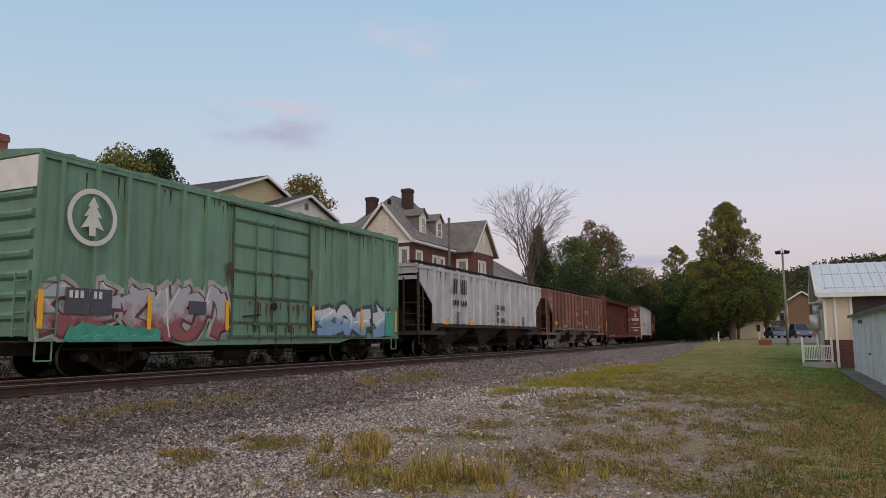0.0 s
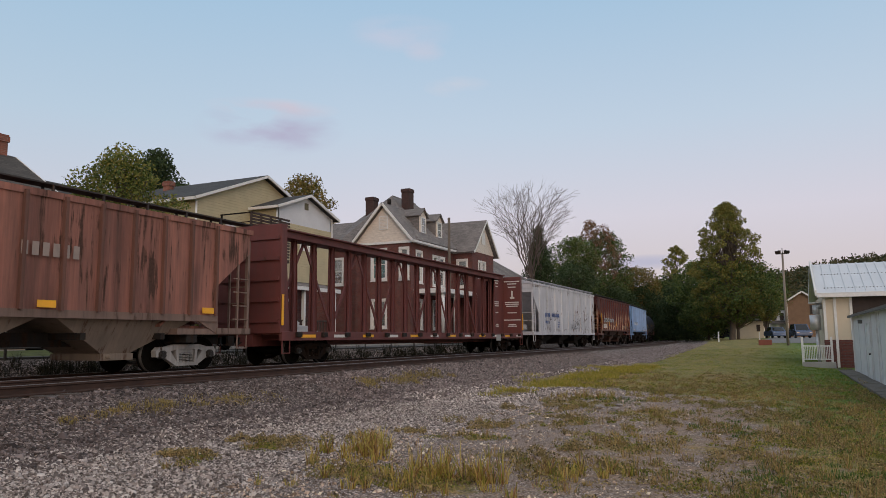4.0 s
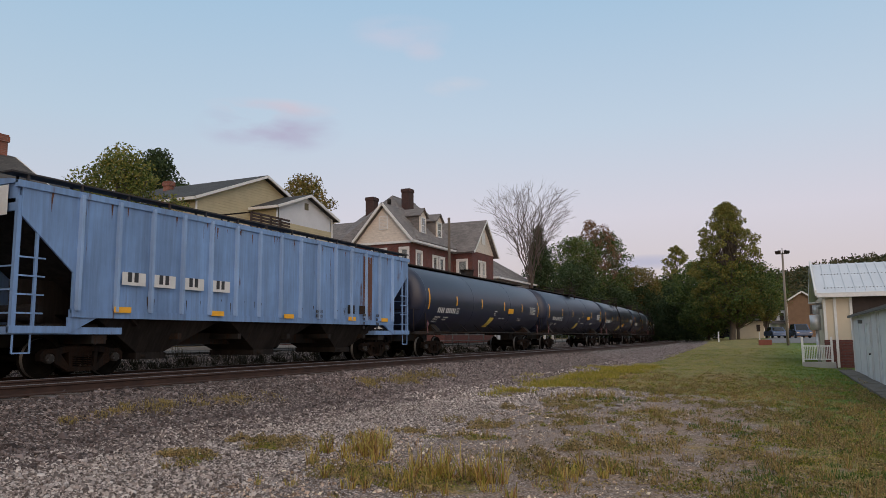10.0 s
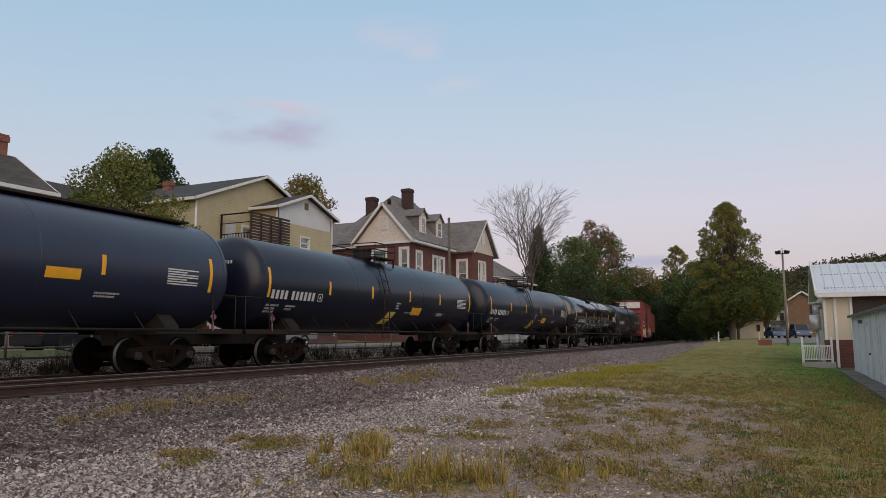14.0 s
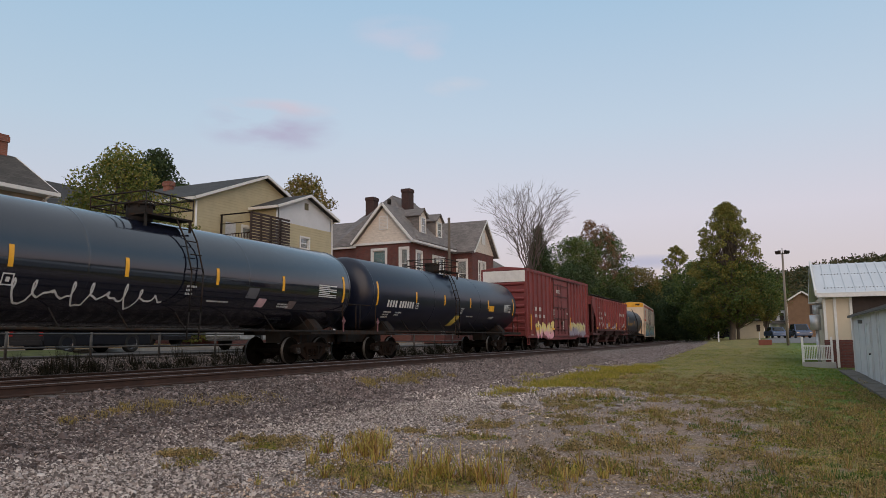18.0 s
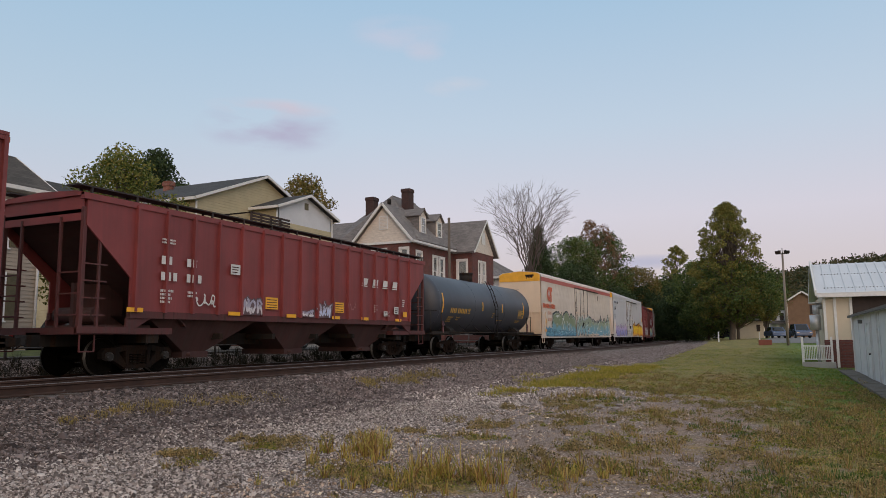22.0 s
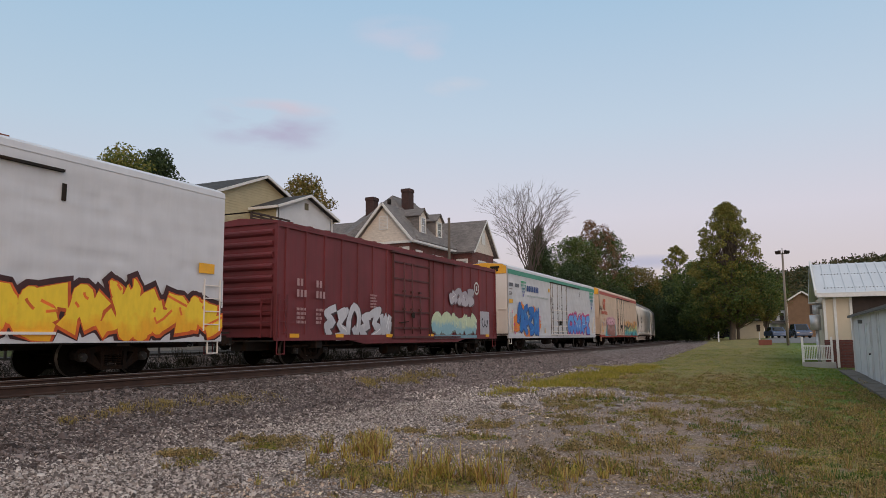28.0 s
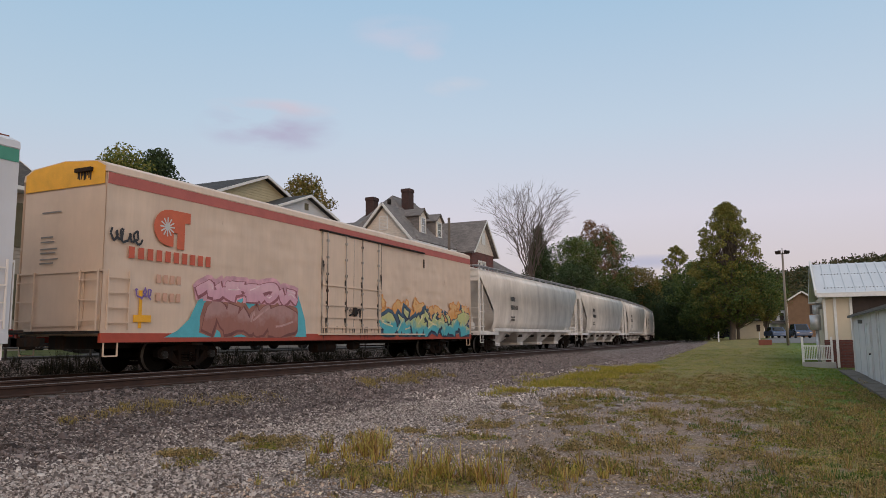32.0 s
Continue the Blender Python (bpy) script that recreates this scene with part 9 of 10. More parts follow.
def limb(bm, a, b, r0, r1, rnd, bends=3, sag=0.12):
    pts = [Vector(a)]
    a, b = Vector(a), Vector(b)
    ln = (b - a).length
    for k in range(1, bends + 1):
        p = a.lerp(b, k / bends)
        if k < bends:
            p += Vector((rnd.uniform(-1, 1), rnd.uniform(-1, 1), rnd.uniform(-0.4, 1))) * ln * sag
        pts.append(p)
    for k in range(bends):
        ra, rb = r0 + (r1 - r0) * k / bends, r0 + (r1 - r0) * (k + 1) / bends
        rod(bm, pts[k], pts[k + 1], ra, 6, rb, caps=False)
    return pts


SHAPES = {
    "round": lambda h: math.sqrt(max(0.0, 1 - (2 * h - 1) ** 2)) * (1.1 - 0.2 * h),
    "cone": lambda h: (1 - h) ** 0.75 * 1.02 if h > 0.18 else 0.7 + h * 1.2,
    "full": lambda h: min(1.0, 0.72 + 0.8 * h) * math.sqrt(max(0.0, 1 - max(0.0, h) ** 3)),
    "spire": lambda h: 1.0 if h < 0.40 else 0.04 + 0.96 * max(0.0, (1 - h) / 0.60) ** 0.80,
    "oval": lambda h: 0.78 + 0.5 * h if h < 0.4 else 0.98 * max(0.0, (1 - h) / 0.6) ** 0.56,
    "egg": lambda h: max(0.0, math.sin(math.pi * min(1, h ** 0.75 * 0.95 + 0.05))) ** 0.7,
}


def tree(x, y, top, spread_r, label, leaf, size=0.22, n=6000, clumps=34, seed=1, shape="round", foot=0.25, z0=None, clump_r=0.28, trunk=0.22, bark_mat=None, name="tree", squash=0.8):
    rnd, rng = random.Random(seed), np.random.default_rng(seed)
    size, n = size * 0.66, int(n * 1.9)
    z0 = float(ground_z(x, y)) - 0.05 if z0 is None else z0
    t = thing(name, pose(x, y, z0), label, "tree", "trees")
    hgt = top - z0
    bm = bm_new()
    spine = limb(bm, (0, 0, 0), (rnd.uniform(-0.3, 0.3), rnd.uniform(-0.3, 0.3), hgt * 0.86), trunk, trunk * 0.2, rnd, 6, 0.02)
    prof = SHAPES[shape]
    cents = []
    for k in range(clumps):
        h = (k + rnd.random()) / clumps
        r = prof(h) * spread_r * math.sqrt(rnd.uniform(0.15, 1.0))
        a = k * 2.399 + rnd.uniform(-0.5, 0.5)
        c = Vector((math.cos(a) * r, math.sin(a) * r, hgt * (foot + (1 - foot) * h * 0.96)))
        start = spine[min(5, max(1, int(6 * max(0.12, c.z / hgt - 0.18))))]
        limb(bm, start, c, trunk * 0.30, 0.02, rnd, 3, 0.10)
        cents.append((c, spread_r * clump_r * rnd.uniform(0.7, 1.25)))
    part("trunk", bm, bark_mat or bark, t)
    w = np.array([r ** 2 for _, r in cents])
    pick = rng.choice(len(cents), n, p=w / w.sum())
    cc = np.array([tuple(c) for c, _ in cents])[pick]
    rr = np.array([r for _, r in cents])[pick]
    d = rng.normal(size=(n, 3))
    d /= np.linalg.norm(d, axis=1)[:, None]
    rad = rng.uniform(0.25, 1.12, n) ** 0.6
    pts = cc + d * (rr * rad)[:, None] * np.array([1, 1, squash])
    pts = pts[pts[:, 2] > 0.25]
    me = leaves_mesh("crown", pts, size, rng)
    me.materials.append(leaf)
    link("crown", me, t)
    return t


def bare_tree(x, y, top, spread_r, label, seed):
    rnd = random.Random(seed)
    z0 = float(ground_z(x, y)) - 0.05
    t = thing("bare_tree", pose(x, y, z0), label, "tree", "trees")
    h = top - z0
    bm = bm_new()
    tw = bm_new()

    def grow(a, d, ln, r, depth):
        d = d.normalized()
        b = a + d * ln
        mid = a.lerp(b, 0.5) + Vector((rnd.uniform(-1, 1), rnd.uniform(-1, 1), rnd.uniform(-0.3, 0.6))) * ln * 0.07
        tgt = bm if depth < 2 else tw
        rod(tgt, a, mid, r, 6 if depth < 2 else 4, r * 0.85, caps=False)
        rod(tgt, mid, b, r * 0.85, 6 if depth < 2 else 4, r * 0.68, caps=False)
        if depth >= 5:
            return
        for k in range(rnd.choice((2, 3, 3)) if depth else 6):
            nd = d + Vector((rnd.uniform(-1, 1), rnd.uniform(-1, 1), rnd.uniform(-0.50, 0.50))) * (0.78 if depth else 0.52)
            start = a.lerp(b, rnd.uniform(0.6, 1.0)) if depth else a.lerp(b, rnd.uniform(0.7, 1.0))
            grow(start, nd, ln * rnd.uniform(0.56, 0.78), max(0.012, r * rnd.uniform(0.48, 0.62)), depth + 1)
    for k in range(3):
        grow(Vector((rnd.uniform(-0.6, 0.6), rnd.uniform(-0.6, 0.6), 0)), Vector((rnd.uniform(-0.12, 0.12), rnd.uniform(-0.12, 0.12), 1)), h * 0.42, 0.16, 0)
    wide = max(math.hypot(q.co.x, q.co.y) for q in tw.verts)
    high = max(q.co.z for q in tw.verts)
    for q in bm.verts[:] + tw.verts[:]:
        k = min(1.0, q.co.z / high)
        q.co.x *= 1 - (1 - spread_r / wide) * k
        q.co.y *= 1 - (1 - spread_r / wide) * k
        q.co.z *= h / high
    part("trunk", bm, pale_bark, t)
    tagged(part("branch_network", tw, pale_bark, t), kind="stuff")
    return t


tree(-27.6, 23.8, 9.5, 3.3, "leafy green garden tree between houses", leaf_green, 0.12, 13000, 90, 3, "egg", 0.06, clump_r=0.22, trunk=0.18)
tree(-26.4, 27.3, 4.4, 1.3, "green shrub beside the yellow house", leaf_green, 0.11, 3500, 20, 14, "round", 0.03, clump_r=0.4, trunk=0.06, name="shrub")
tree(-45.5, 42.6, 16.2, 3.6, "dark green pine tree behind houses", leaf_dark, 0.20, 9000, 60, 4, "egg", 0.3, clump_r=0.26)
tree(-47.0, 65.0, 18.6, 4.4, "yellow-green autumn tree behind houses", leaf_turning, 0.21, 8000, 50, 5, "round", 0.35, clump_r=0.28)
bare_tree(-26.2, 82.0, 20.2, 7.4, "leafless tree with pale trunks and thin twigs", 7)
tree(-26.6, 85.0, 14.2, 1.5, "dead trunk overgrown with dark ivy", leaf_dark, 0.20, 3600, 40, 8, "egg", 0.2, clump_r=0.4, trunk=0.15)
tree(-28.0, 90.0, 12.4, 2.6, "dark ivy-covered tree beside the track", leaf_dark, 0.22, 6000, 36, 9, "egg", 0.1, clump_r=0.4)
tree(-30.5, 130.0, 21.8, 4.8, "russet autumn tree with thin foliage", leaf_russet, 0.24, 4200, 60, 10, "round", 0.3, clump_r=0.22)
tree(-30.5, 118.0, 17.4, 5.6, "broad green tree beside the curve", leaf_mid, 0.25, 10500, 90, 11, "round", 0.02, clump_r=0.24)
tree(-27.5, 104.0, 11.0, 4.6, "dense green tree beside the curve", leaf_dark, 0.24, 9000, 60, 12, "round", 0.0, clump_r=0.30)
tree(-29.0, 134.0, 20.2, 5.8, "green tree beside the curve", leaf_mid, 0.26, 9500, 90, 13, "round", 0.0, clump_r=0.24)
tree(-26.0, 122.0, 8.5, 4.5, "low dark thicket beside the curve", leaf_dark, 0.26, 8000, 36, 15, "round", 0.0, clump_r=0.42)
tree(-24.5, 140.0, 13.5, 5.5, "orange-green autumn tree beyond the curve", leaf_turning, 0.28, 6000, 60, 16, "round", 0.3, clump_r=0.28)
tree(-23.5, 138.0, 9.5, 5.2, "dark thicket beyond the curve", leaf_dark, 0.28, 8000, 40, 24, "round", 0.0, clump_r=0.38)
tree(-20.5, 150.0, 12.0, 5.0, "olive tree beyond the curve", leaf_mid, 0.30, 7500, 60, 17, "round", 0.0, clump_r=0.30)
tree(-18.3, 150.0, 18.8, 2.9, "thin turning tree beyond the curve", leaf_olive, 0.28, 2300, 46, 18, "round", 0.45, clump_r=0.24)
tree(-10.5, 122.0, 12.7, 6.0, "spreading olive tree at the edge of turf", leaf_mid, 0.25, 10500, 90, 19, "round", 0.10, clump_r=0.25)
tree(-5.9, 102.0, 18.5, 5.1, "tall sycamore with green and yellowing leaves", leaf_olive, 0.19, 15500, 250, 20, "oval", 0.17, clump_r=0.125, trunk=0.4, bark_mat=bark)
tree(-5.2, 103.0, 10.0, 6.0, "low green tree round the sycamore", leaf_mid, 0.23, 9500, 100, 21, "round", 0.30, clump_r=0.25)
tree(-1.9, 113.0, 8.6, 2.2, "green tree behind the parking place", leaf_olive, 0.26, 3200, 34, 22, "round", 0.36, clump_r=0.36)
tree(-15.0, 132.0, 9.0, 5.0, "dark tree beyond the crossing", leaf_dark, 0.28, 9000, 40, 23, "round", 0.05, clump_r=0.4)

# ---- wooded hills ----
hill_mat = leaf_material("far_wood_leaves", [(0.038, 0.056, 0.024), (0.060, 0.072, 0.027), (0.098, 0.082, 0.032), (0.072, 0.056, 0.027)])
hill_base = plain("wooded_slope", (0.035, 0.042, 0.02), 0.95, 0, 0.3, 0.05)


def hills():
    rng = np.random.default_rng(77)
    xs, ys = np.linspace(-420, 420, 85), np.linspace(170, 620, 46)

    def height(x, y):
        k = min(1.0, max(0.0, (y - 190) / 170.0))
        ridge = 20 + 2.5 * math.sin(x * 0.02) + 1.5 * math.sin(x * 0.047) + np.clip(x * 0.05, -3, 6) + 5
        return -2 + k * k * (3 - 2 * k) * ridge + 2.5 * noise.noise((x * 0.03, y * 0.03, 2))
    verts, faces = [], []
    for yy in ys:
        for xx in xs:
            verts.append((xx, yy, height(xx, yy)))
    nx = len(xs)
    for j in range(len(ys) - 1):
        for i in range(nx - 1):
            faces.append((j * nx + i, j * nx + i + 1, (j + 1) * nx + i + 1, (j + 1) * nx + i))
    me = mesh_of("hill", verts, faces)
    me.materials.append(hill_base)
    tagged(new("hill", me), "low wooded hills on the horizon", "hill", "", "structure")
    pts = []
    for k in range(4600):
        y = rng.uniform(180, 400)
        x = y * rng.uniform(-0.06, 0.16) if k % 3 else y * rng.uniform(-0.55, 0.25)
        z = height(x, y)
        r = rng.uniform(1.6, 3.6)
        m = 22
        d = rng.normal(size=(m, 3))
        d /= np.linalg.norm(d, axis=1)[:, None]
        pts.append(np.array((x, y, z + r * 0.9)) + d * r * rng.uniform(0.5, 1.05, (m, 1)) * np.array([1, 1, 1.35]))
    me = leaves_mesh("far_woods", np.concatenate(pts), 0.70, rng)
    me.materials.append(hill_mat)
    tagged(new("far_woods", me), "dense autumn woods covering the hills", "woods", "", "stuff")


hills()

# ---- right side: barn, shed, fence, floodlight, far house, parked cars ----
metal_roof = plain("pale_metal_roofing", (0.62, 0.64, 0.67), 0.45, 0.2, 0.06, 1.0)
cream_panel = plain("cream_metal_panel", (0.62, 0.53, 0.40), 0.6, 0, 0.05, 1.0)
grey_panel = plain("pale_grey_metal_panel", (0.70, 0.69, 0.68), 0.6, 0, 0.07, 1.0)
dark_opening = plain("dark_brown_boarding", (0.05, 0.035, 0.03), 0.8)


def barn():
    b = thing("barn", pose(0.18, 0, 0), "cream metal barn with a brick base and pale roof", "barn")
    y0, ze = 41.0, 2.7
    wall(b, "y", y0 - 0.03, 1.72, 9.0, -1.1, 0.46, [], red_brick, name="brick_base")
    wall(b, "y", y0, 1.75, 3.0, 0.46, ze, [], cream_panel)
    bm = bm_new()
    box(bm, 3.0, 9.0, y0 + 0.05, y0 + 0.2, 0.46, ze - 0.1)
    part("dark_bay", bm, dark_opening, b)
    bm = bm_new()
    box(bm, 1.75, 9.0, y0 + 0.2, y0 + 9.0, -1.1, ze)
    part("wall", bm, cream_panel, b)
    prof_y, prof_z = y0 + 4.2, 4.6
    roof_plane(b, [(1.5, y0 - 0.35, ze), (9.4, y0 - 0.35, ze), (9.4, prof_y, prof_z), (1.5, prof_y, prof_z)], metal_roof, 0.1)
    roof_plane(b, [(1.5, prof_y, prof_z), (9.4, prof_y, prof_z), (9.4, y0 + 9.4, ze), (1.5, y0 + 9.4, ze)], metal_roof, 0.1)
    sl = (prof_z - ze) / (prof_y - y0 + 0.35)
    for k in range(19):
        x = 1.55 + k * 0.43
        bm = bm_new()
        bar(bm, (x, y0 - 0.33, ze + 0.03), (x, prof_y, prof_z + 0.03), 0.045, 0.04)
        part("roof_seam", bm, metal_roof, b)
    for f in (0.18, 0.62):
        bm = bm_new()
        y = y0 - 0.35 + (prof_y - y0 + 0.35) * f
        for k in range(48):
            x = 1.9 + k * 0.155
            box(bm, x - 0.02, x + 0.02, y - 0.015, y + 0.015, ze + sl * (y - y0 + 0.35), ze + sl * (y - y0 + 0.35) + 0.045)
        part("snow_guard", bm, galv, b)
    bm = bm_new()
    prism(bm, [(y0 - 0.4, ze - 0.05), (prof_y, prof_z - 0.05), (y0 + 9.4, ze - 0.05), (y0 + 9.4, ze + 0.22), (prof_y, prof_z + 0.22), (y0 - 0.4, ze + 0.22)], "x", 1.42, 1.5)
    part("verge_board", bm, trim_white, b)
    board(b, (1.5, y0 - 0.4, ze - 0.03), (9.4, y0 - 0.4, ze - 0.03), 0.12, 0.22, name="gutter")
    for x in (1.82, 2.28, 2.98):
        part("corner_trim", boxed(x - 0.06, x + 0.06, y0 - 0.06, y0 + 0.02, -0.95 if x > 2 and x < 2.5 else 0.46, ze - 0.05), trim_white, b)
    duct = plain("bright_galvanised_duct", (0.55, 0.55, 0.56), 0.5, 0.6, 0.15, 4)
    y = y0 + 0.7
    for nm, a, c, r in (("duct_outlet", (1.75, y, 2.15), (1.42, y, 2.15), 0.15), ("duct_elbow", (1.46, y, 2.25), (1.46, y, 1.75), 0.16), ("duct_drum", (1.40, y, 1.72), (1.40, y, 0.95), 0.26), ("duct_pipe", (1.46, y, 0.95), (1.46, y, -0.9), 0.08)):
        bm = bm_new()
        rod(bm, a, c, r, 16)
        part(nm, bm, duct, b)
    part("duct_collar", boxed(1.12, 1.72, y - 0.2, y + 0.2, 2.3, 2.36, 0.01), duct, b)
    return b


def shed():
    s = thing("shed", Matrix(), "pale grey metal shed with a door and sloping roof", "shed")
    x, y0, y1 = 2.95, 18.0, 37.9
    d = (30.6, 31.6, -0.92, 1.05)
    bm = bm_new()
    box(bm, x, x + 0.1, y0, y1, -1.1, 1.52)
    part("wall", bm, grey_panel, s)
    bm = bm_new()
    box(bm, x + 0.1, 9.0, y0 + 0.02, y1 - 0.02, -1.15, 1.5)
    part("back_wall", bm, grey_panel, s)
    y = y0 + 0.4
    while y < y1:
        part("panel_rib", boxed(x - 0.025, x, y - 0.025, y + 0.025, -1.0, 1.48), grey_panel, s)
        y += 2.4
    roof_plane(s, [(x - 0.15, y0 - 0.2, 1.55), (x - 0.15, y1 + 0.2, 1.55), (9.3, y1 + 0.2, 2.6), (9.3, y0 - 0.2, 2.6)], metal_roof, 0.08)
    board(s, (x - 0.17, y0 - 0.2, 1.52), (x - 0.17, y1 + 0.2, 1.52), 0.05, 0.10, galv, "gutter")
    dr = part("door", boxed(x - 0.05, x, d[0], d[1], d[2], d[3], 0.01), grey_panel, s)
    part("door_frame", boxed(x - 0.07, x - 0.01, d[0] - 0.1, d[0], d[2], d[3] + 0.1), trim_white, dr)
    part("door_frame", boxed(x - 0.07, x - 0.01, d[1], d[1] + 0.1, d[2], d[3] + 0.1), trim_white, dr)
    bm = bm_new()
    rod(bm, (x - 0.12, d[0] + 0.1, 0.0), (x - 0.04, d[0] + 0.1, 0.0), 0.03, 8)
    part("door_handle", bm, steel_dark, dr)
    part("corner_trim", boxed(x - 0.05, x + 0.05, 28.55, 28.67, -1.0, 1.5), trim_white, s)
    part("corner_trim", boxed(x - 0.05, x + 0.05, y1 - 0.1, y1 + 0.02, -1.0, 1.5), trim_white, s)
    part("wall_lamp", boxed(x - 0.15, x, 33.6, 33.8, 1.15, 1.3, 0.02), galv, s)
    return s


old_slab = plain("mossy_slab", (0.13, 0.11, 0.09), 0.95, 0, 0.3, 2.0, (1, 1, 1), 0.3)


def path_slabs():
    p = tagged(new("pavement"), "worn concrete slab path beside the shed", "pavement", "", "structure")
    rnd = random.Random(4)
    for k in range(22):
        y = 18.0 + k * 1.0
        part("slab", boxed(2.28, 2.92, y + 0.015, y + 0.985, -1.08, -0.905 + rnd.uniform(-0.01, 0.01), 0.01), old_slab, p)


def white_fence():
    f = thing("fence", Matrix(), "white porch railing with thin balusters", "fence")
    y = 40.3
    for x, z in ((0.88, 0.62), (2.16, 0.62)):
        part("post", boxed(x - 0.05, x + 0.05, y - 0.05, y + 0.05, -0.8, z, 0.01), trim_white, f)
    part("top_rail", boxed(0.88, 2.16, y - 0.03, y + 0.03, 0.14, 0.20), trim_white, f)
    part("bottom_rail", boxed(0.88, 2.16, y - 0.03, y + 0.03, -0.50, -0.45), trim_white, f)
    for k in range(17):
        x = 0.95 + k * 0.0735
        part("baluster", boxed(x - 0.014, x + 0.014, y - 0.014, y + 0.014, -0.48, 0.16), trim_white, f)
    part("landing", boxed(0.84, 2.3, y - 0.1, y + 0.5, -1.1, -0.62), concrete, f)
    for k in range(4):
        yy = y + 0.1 + k * 0.11
        part("baluster", boxed(0.866, 0.894, yy - 0.014, yy + 0.014, -0.48, 0.40), trim_white, f)
    part("top_rail", boxed(0.85, 0.91, y, y + 0.6, 0.40, 0.46), trim_white, f)


weathered_pole = plain("weathered_grey_pole", (0.24, 0.205, 0.175), 0.95, 0, 0.25, 3, (4, 4, 0.4), 0.3)


def flood_pole():
    p = thing("floodlight_pole", pose(0.4, 65.0, -0.3), "tall wooden pole with a ring of floodlights", "light pole")
    bm = bm_new()
    rod(bm, (0, 0, 0), (0, 0, 7.7), 0.115, 14, 0.075)
    part("pole", bm, weathered_pole, p)
    bm = bm_new()
    bar(bm, (-0.48, 0, 7.62), (0.48, 0, 7.62), 0.07)
    bar(bm, (0, -0.48, 7.62), (0, 0.48, 7.62), 0.07)
    rod(bm, (0, 0, 7.6), (0, 0, 8.1), 0.03, 8)
    part("cross_arm", bm, steel_dark, p)
    for a in range(6):
        c, s = math.cos(a * math.tau / 6), math.sin(a * math.tau / 6)
        part("floodlight", boxed(c * 0.44 - 0.11, c * 0.44 + 0.11, s * 0.44 - 0.11, s * 0.44 + 0.11, 7.66, 7.86, 0.03), steel_dark, p)


def far_house():
    h = thing("house", Matrix(), "brown gabled house beyond the parking place", "house")
    clap = plain("brown_clapboard", (0.21, 0.125, 0.075), 0.8, 0, 0.12, 1.5)
    y, a, b, top, ev, apex = 150.0, 1.15, 6.2, 8.75, 7.0, 3.7
    wall(h, "y", y, a, b, 0.2, ev, [], clap, course=0.2, gable=(apex, top - 0.1))
    bm = bm_new()
    box(bm, a, b, y + 0.2, y + 12, 0.2, ev)
    part("wall", bm, clap, h)
    for sx, xe in ((-1, a - 0.35), (1, b + 0.35)):
        roof_plane(h, [(apex, y - 0.5, top), (apex, y + 12, top), (xe, y + 12, ev - 0.15), (xe, y - 0.5, ev - 0.15)], brown_roof)
        board(h, (apex, y - 0.52, top), (xe, y - 0.52, ev - 0.15), 0.1, 0.28)
    part("downspout", boxed(a - 0.08, a + 0.06, y - 0.12, y, 0.3, ev), trim_white, h)
    part("window", boxed(4.9, 5.7, y - 0.06, y, 4.6, 6.2), dark_opening, h)
    # lower wing with a porch
    roof_plane(h, [(a - 0.4, y + 1, 6.8), (a - 0.4, y + 9, 6.8), (-2.4, y + 9, 5.2), (-2.4, y + 1, 5.2)], brown_roof)
    bm = bm_new()
    box(bm, -1.9, a - 0.02, y + 2, y + 9, 0.2, 5.4)
    part("wing_wall", bm, siding_white, h)
    for x in (-1.5, -0.2):
        part("window", boxed(x, x + 0.7, y + 1.92, y + 2.0, 3.6, 4.9), dark_opening, h)
    roof_plane(h, [(-2.2, y - 0.2, 2.9), (a - 0.1, y - 0.2, 2.9), (a - 0.1, y + 2, 3.5), (-2.2, y + 2, 3.5)], brown_roof)
    for x in (-2.0, -0.6, 0.8):
        part("porch_post", boxed(x - 0.08, x + 0.08, y - 0.1, y + 0.06, 0.2, 2.9), trim_white, h)
    return h


def low_white_house():
    h = thing("house", Matrix(), "low cream house behind the sycamore", "house")
    bm = bm_new()
    box(bm, -6.9, -2.4, 118, 126, 0.1, 2.95)
    part("wall", bm, cream_panel, h)
    roof_plane(h, [(-7.2, 117.6, 2.95), (-2.1, 117.6, 2.95), (-2.1, 122, 4.4), (-7.2, 122, 4.4)], brown_roof)
    part("window", boxed(-3.4, -2.9, 117.94, 118.0, 1.3, 2.3), dark_opening, h)
    return h


barn()
shed()
path_slabs()
white_fence()
flood_pole()
far_house()
low_white_house()


def parking_place():
    verts, faces = [], []
    xs, ys = np.linspace(-1.6, 6.0, 6), np.linspace(69, 148, 30)
    for y in ys:
        for x in xs:
            verts.append((x, y, float(ground_z(x, y)) + 0.04))
    for j in range(29):
        for i in range(5):
            faces.append((j * 6 + i, j * 6 + i + 1, j * 6 + i + 7, j * 6 + i + 6))
    me = mesh_of("parking_place", verts, faces)
    me.materials.append(plain("pale_asphalt", (0.16, 0.155, 0.15), 0.9, 0, 0.2, 1.2, (1, 1, 1), 0.3))
    tagged(new("parking_place", me), "grey asphalt parking place behind the turf", "parking place", "", "structure")


parking_place()


def parked(x, y, rz, label, col, roof=1.48):
    vehicle("parked_car", pose(x, y, float(ground_z(x, y)) + 0.04, 0, 0, rz), label, col, 4.5, 1.8, roof)


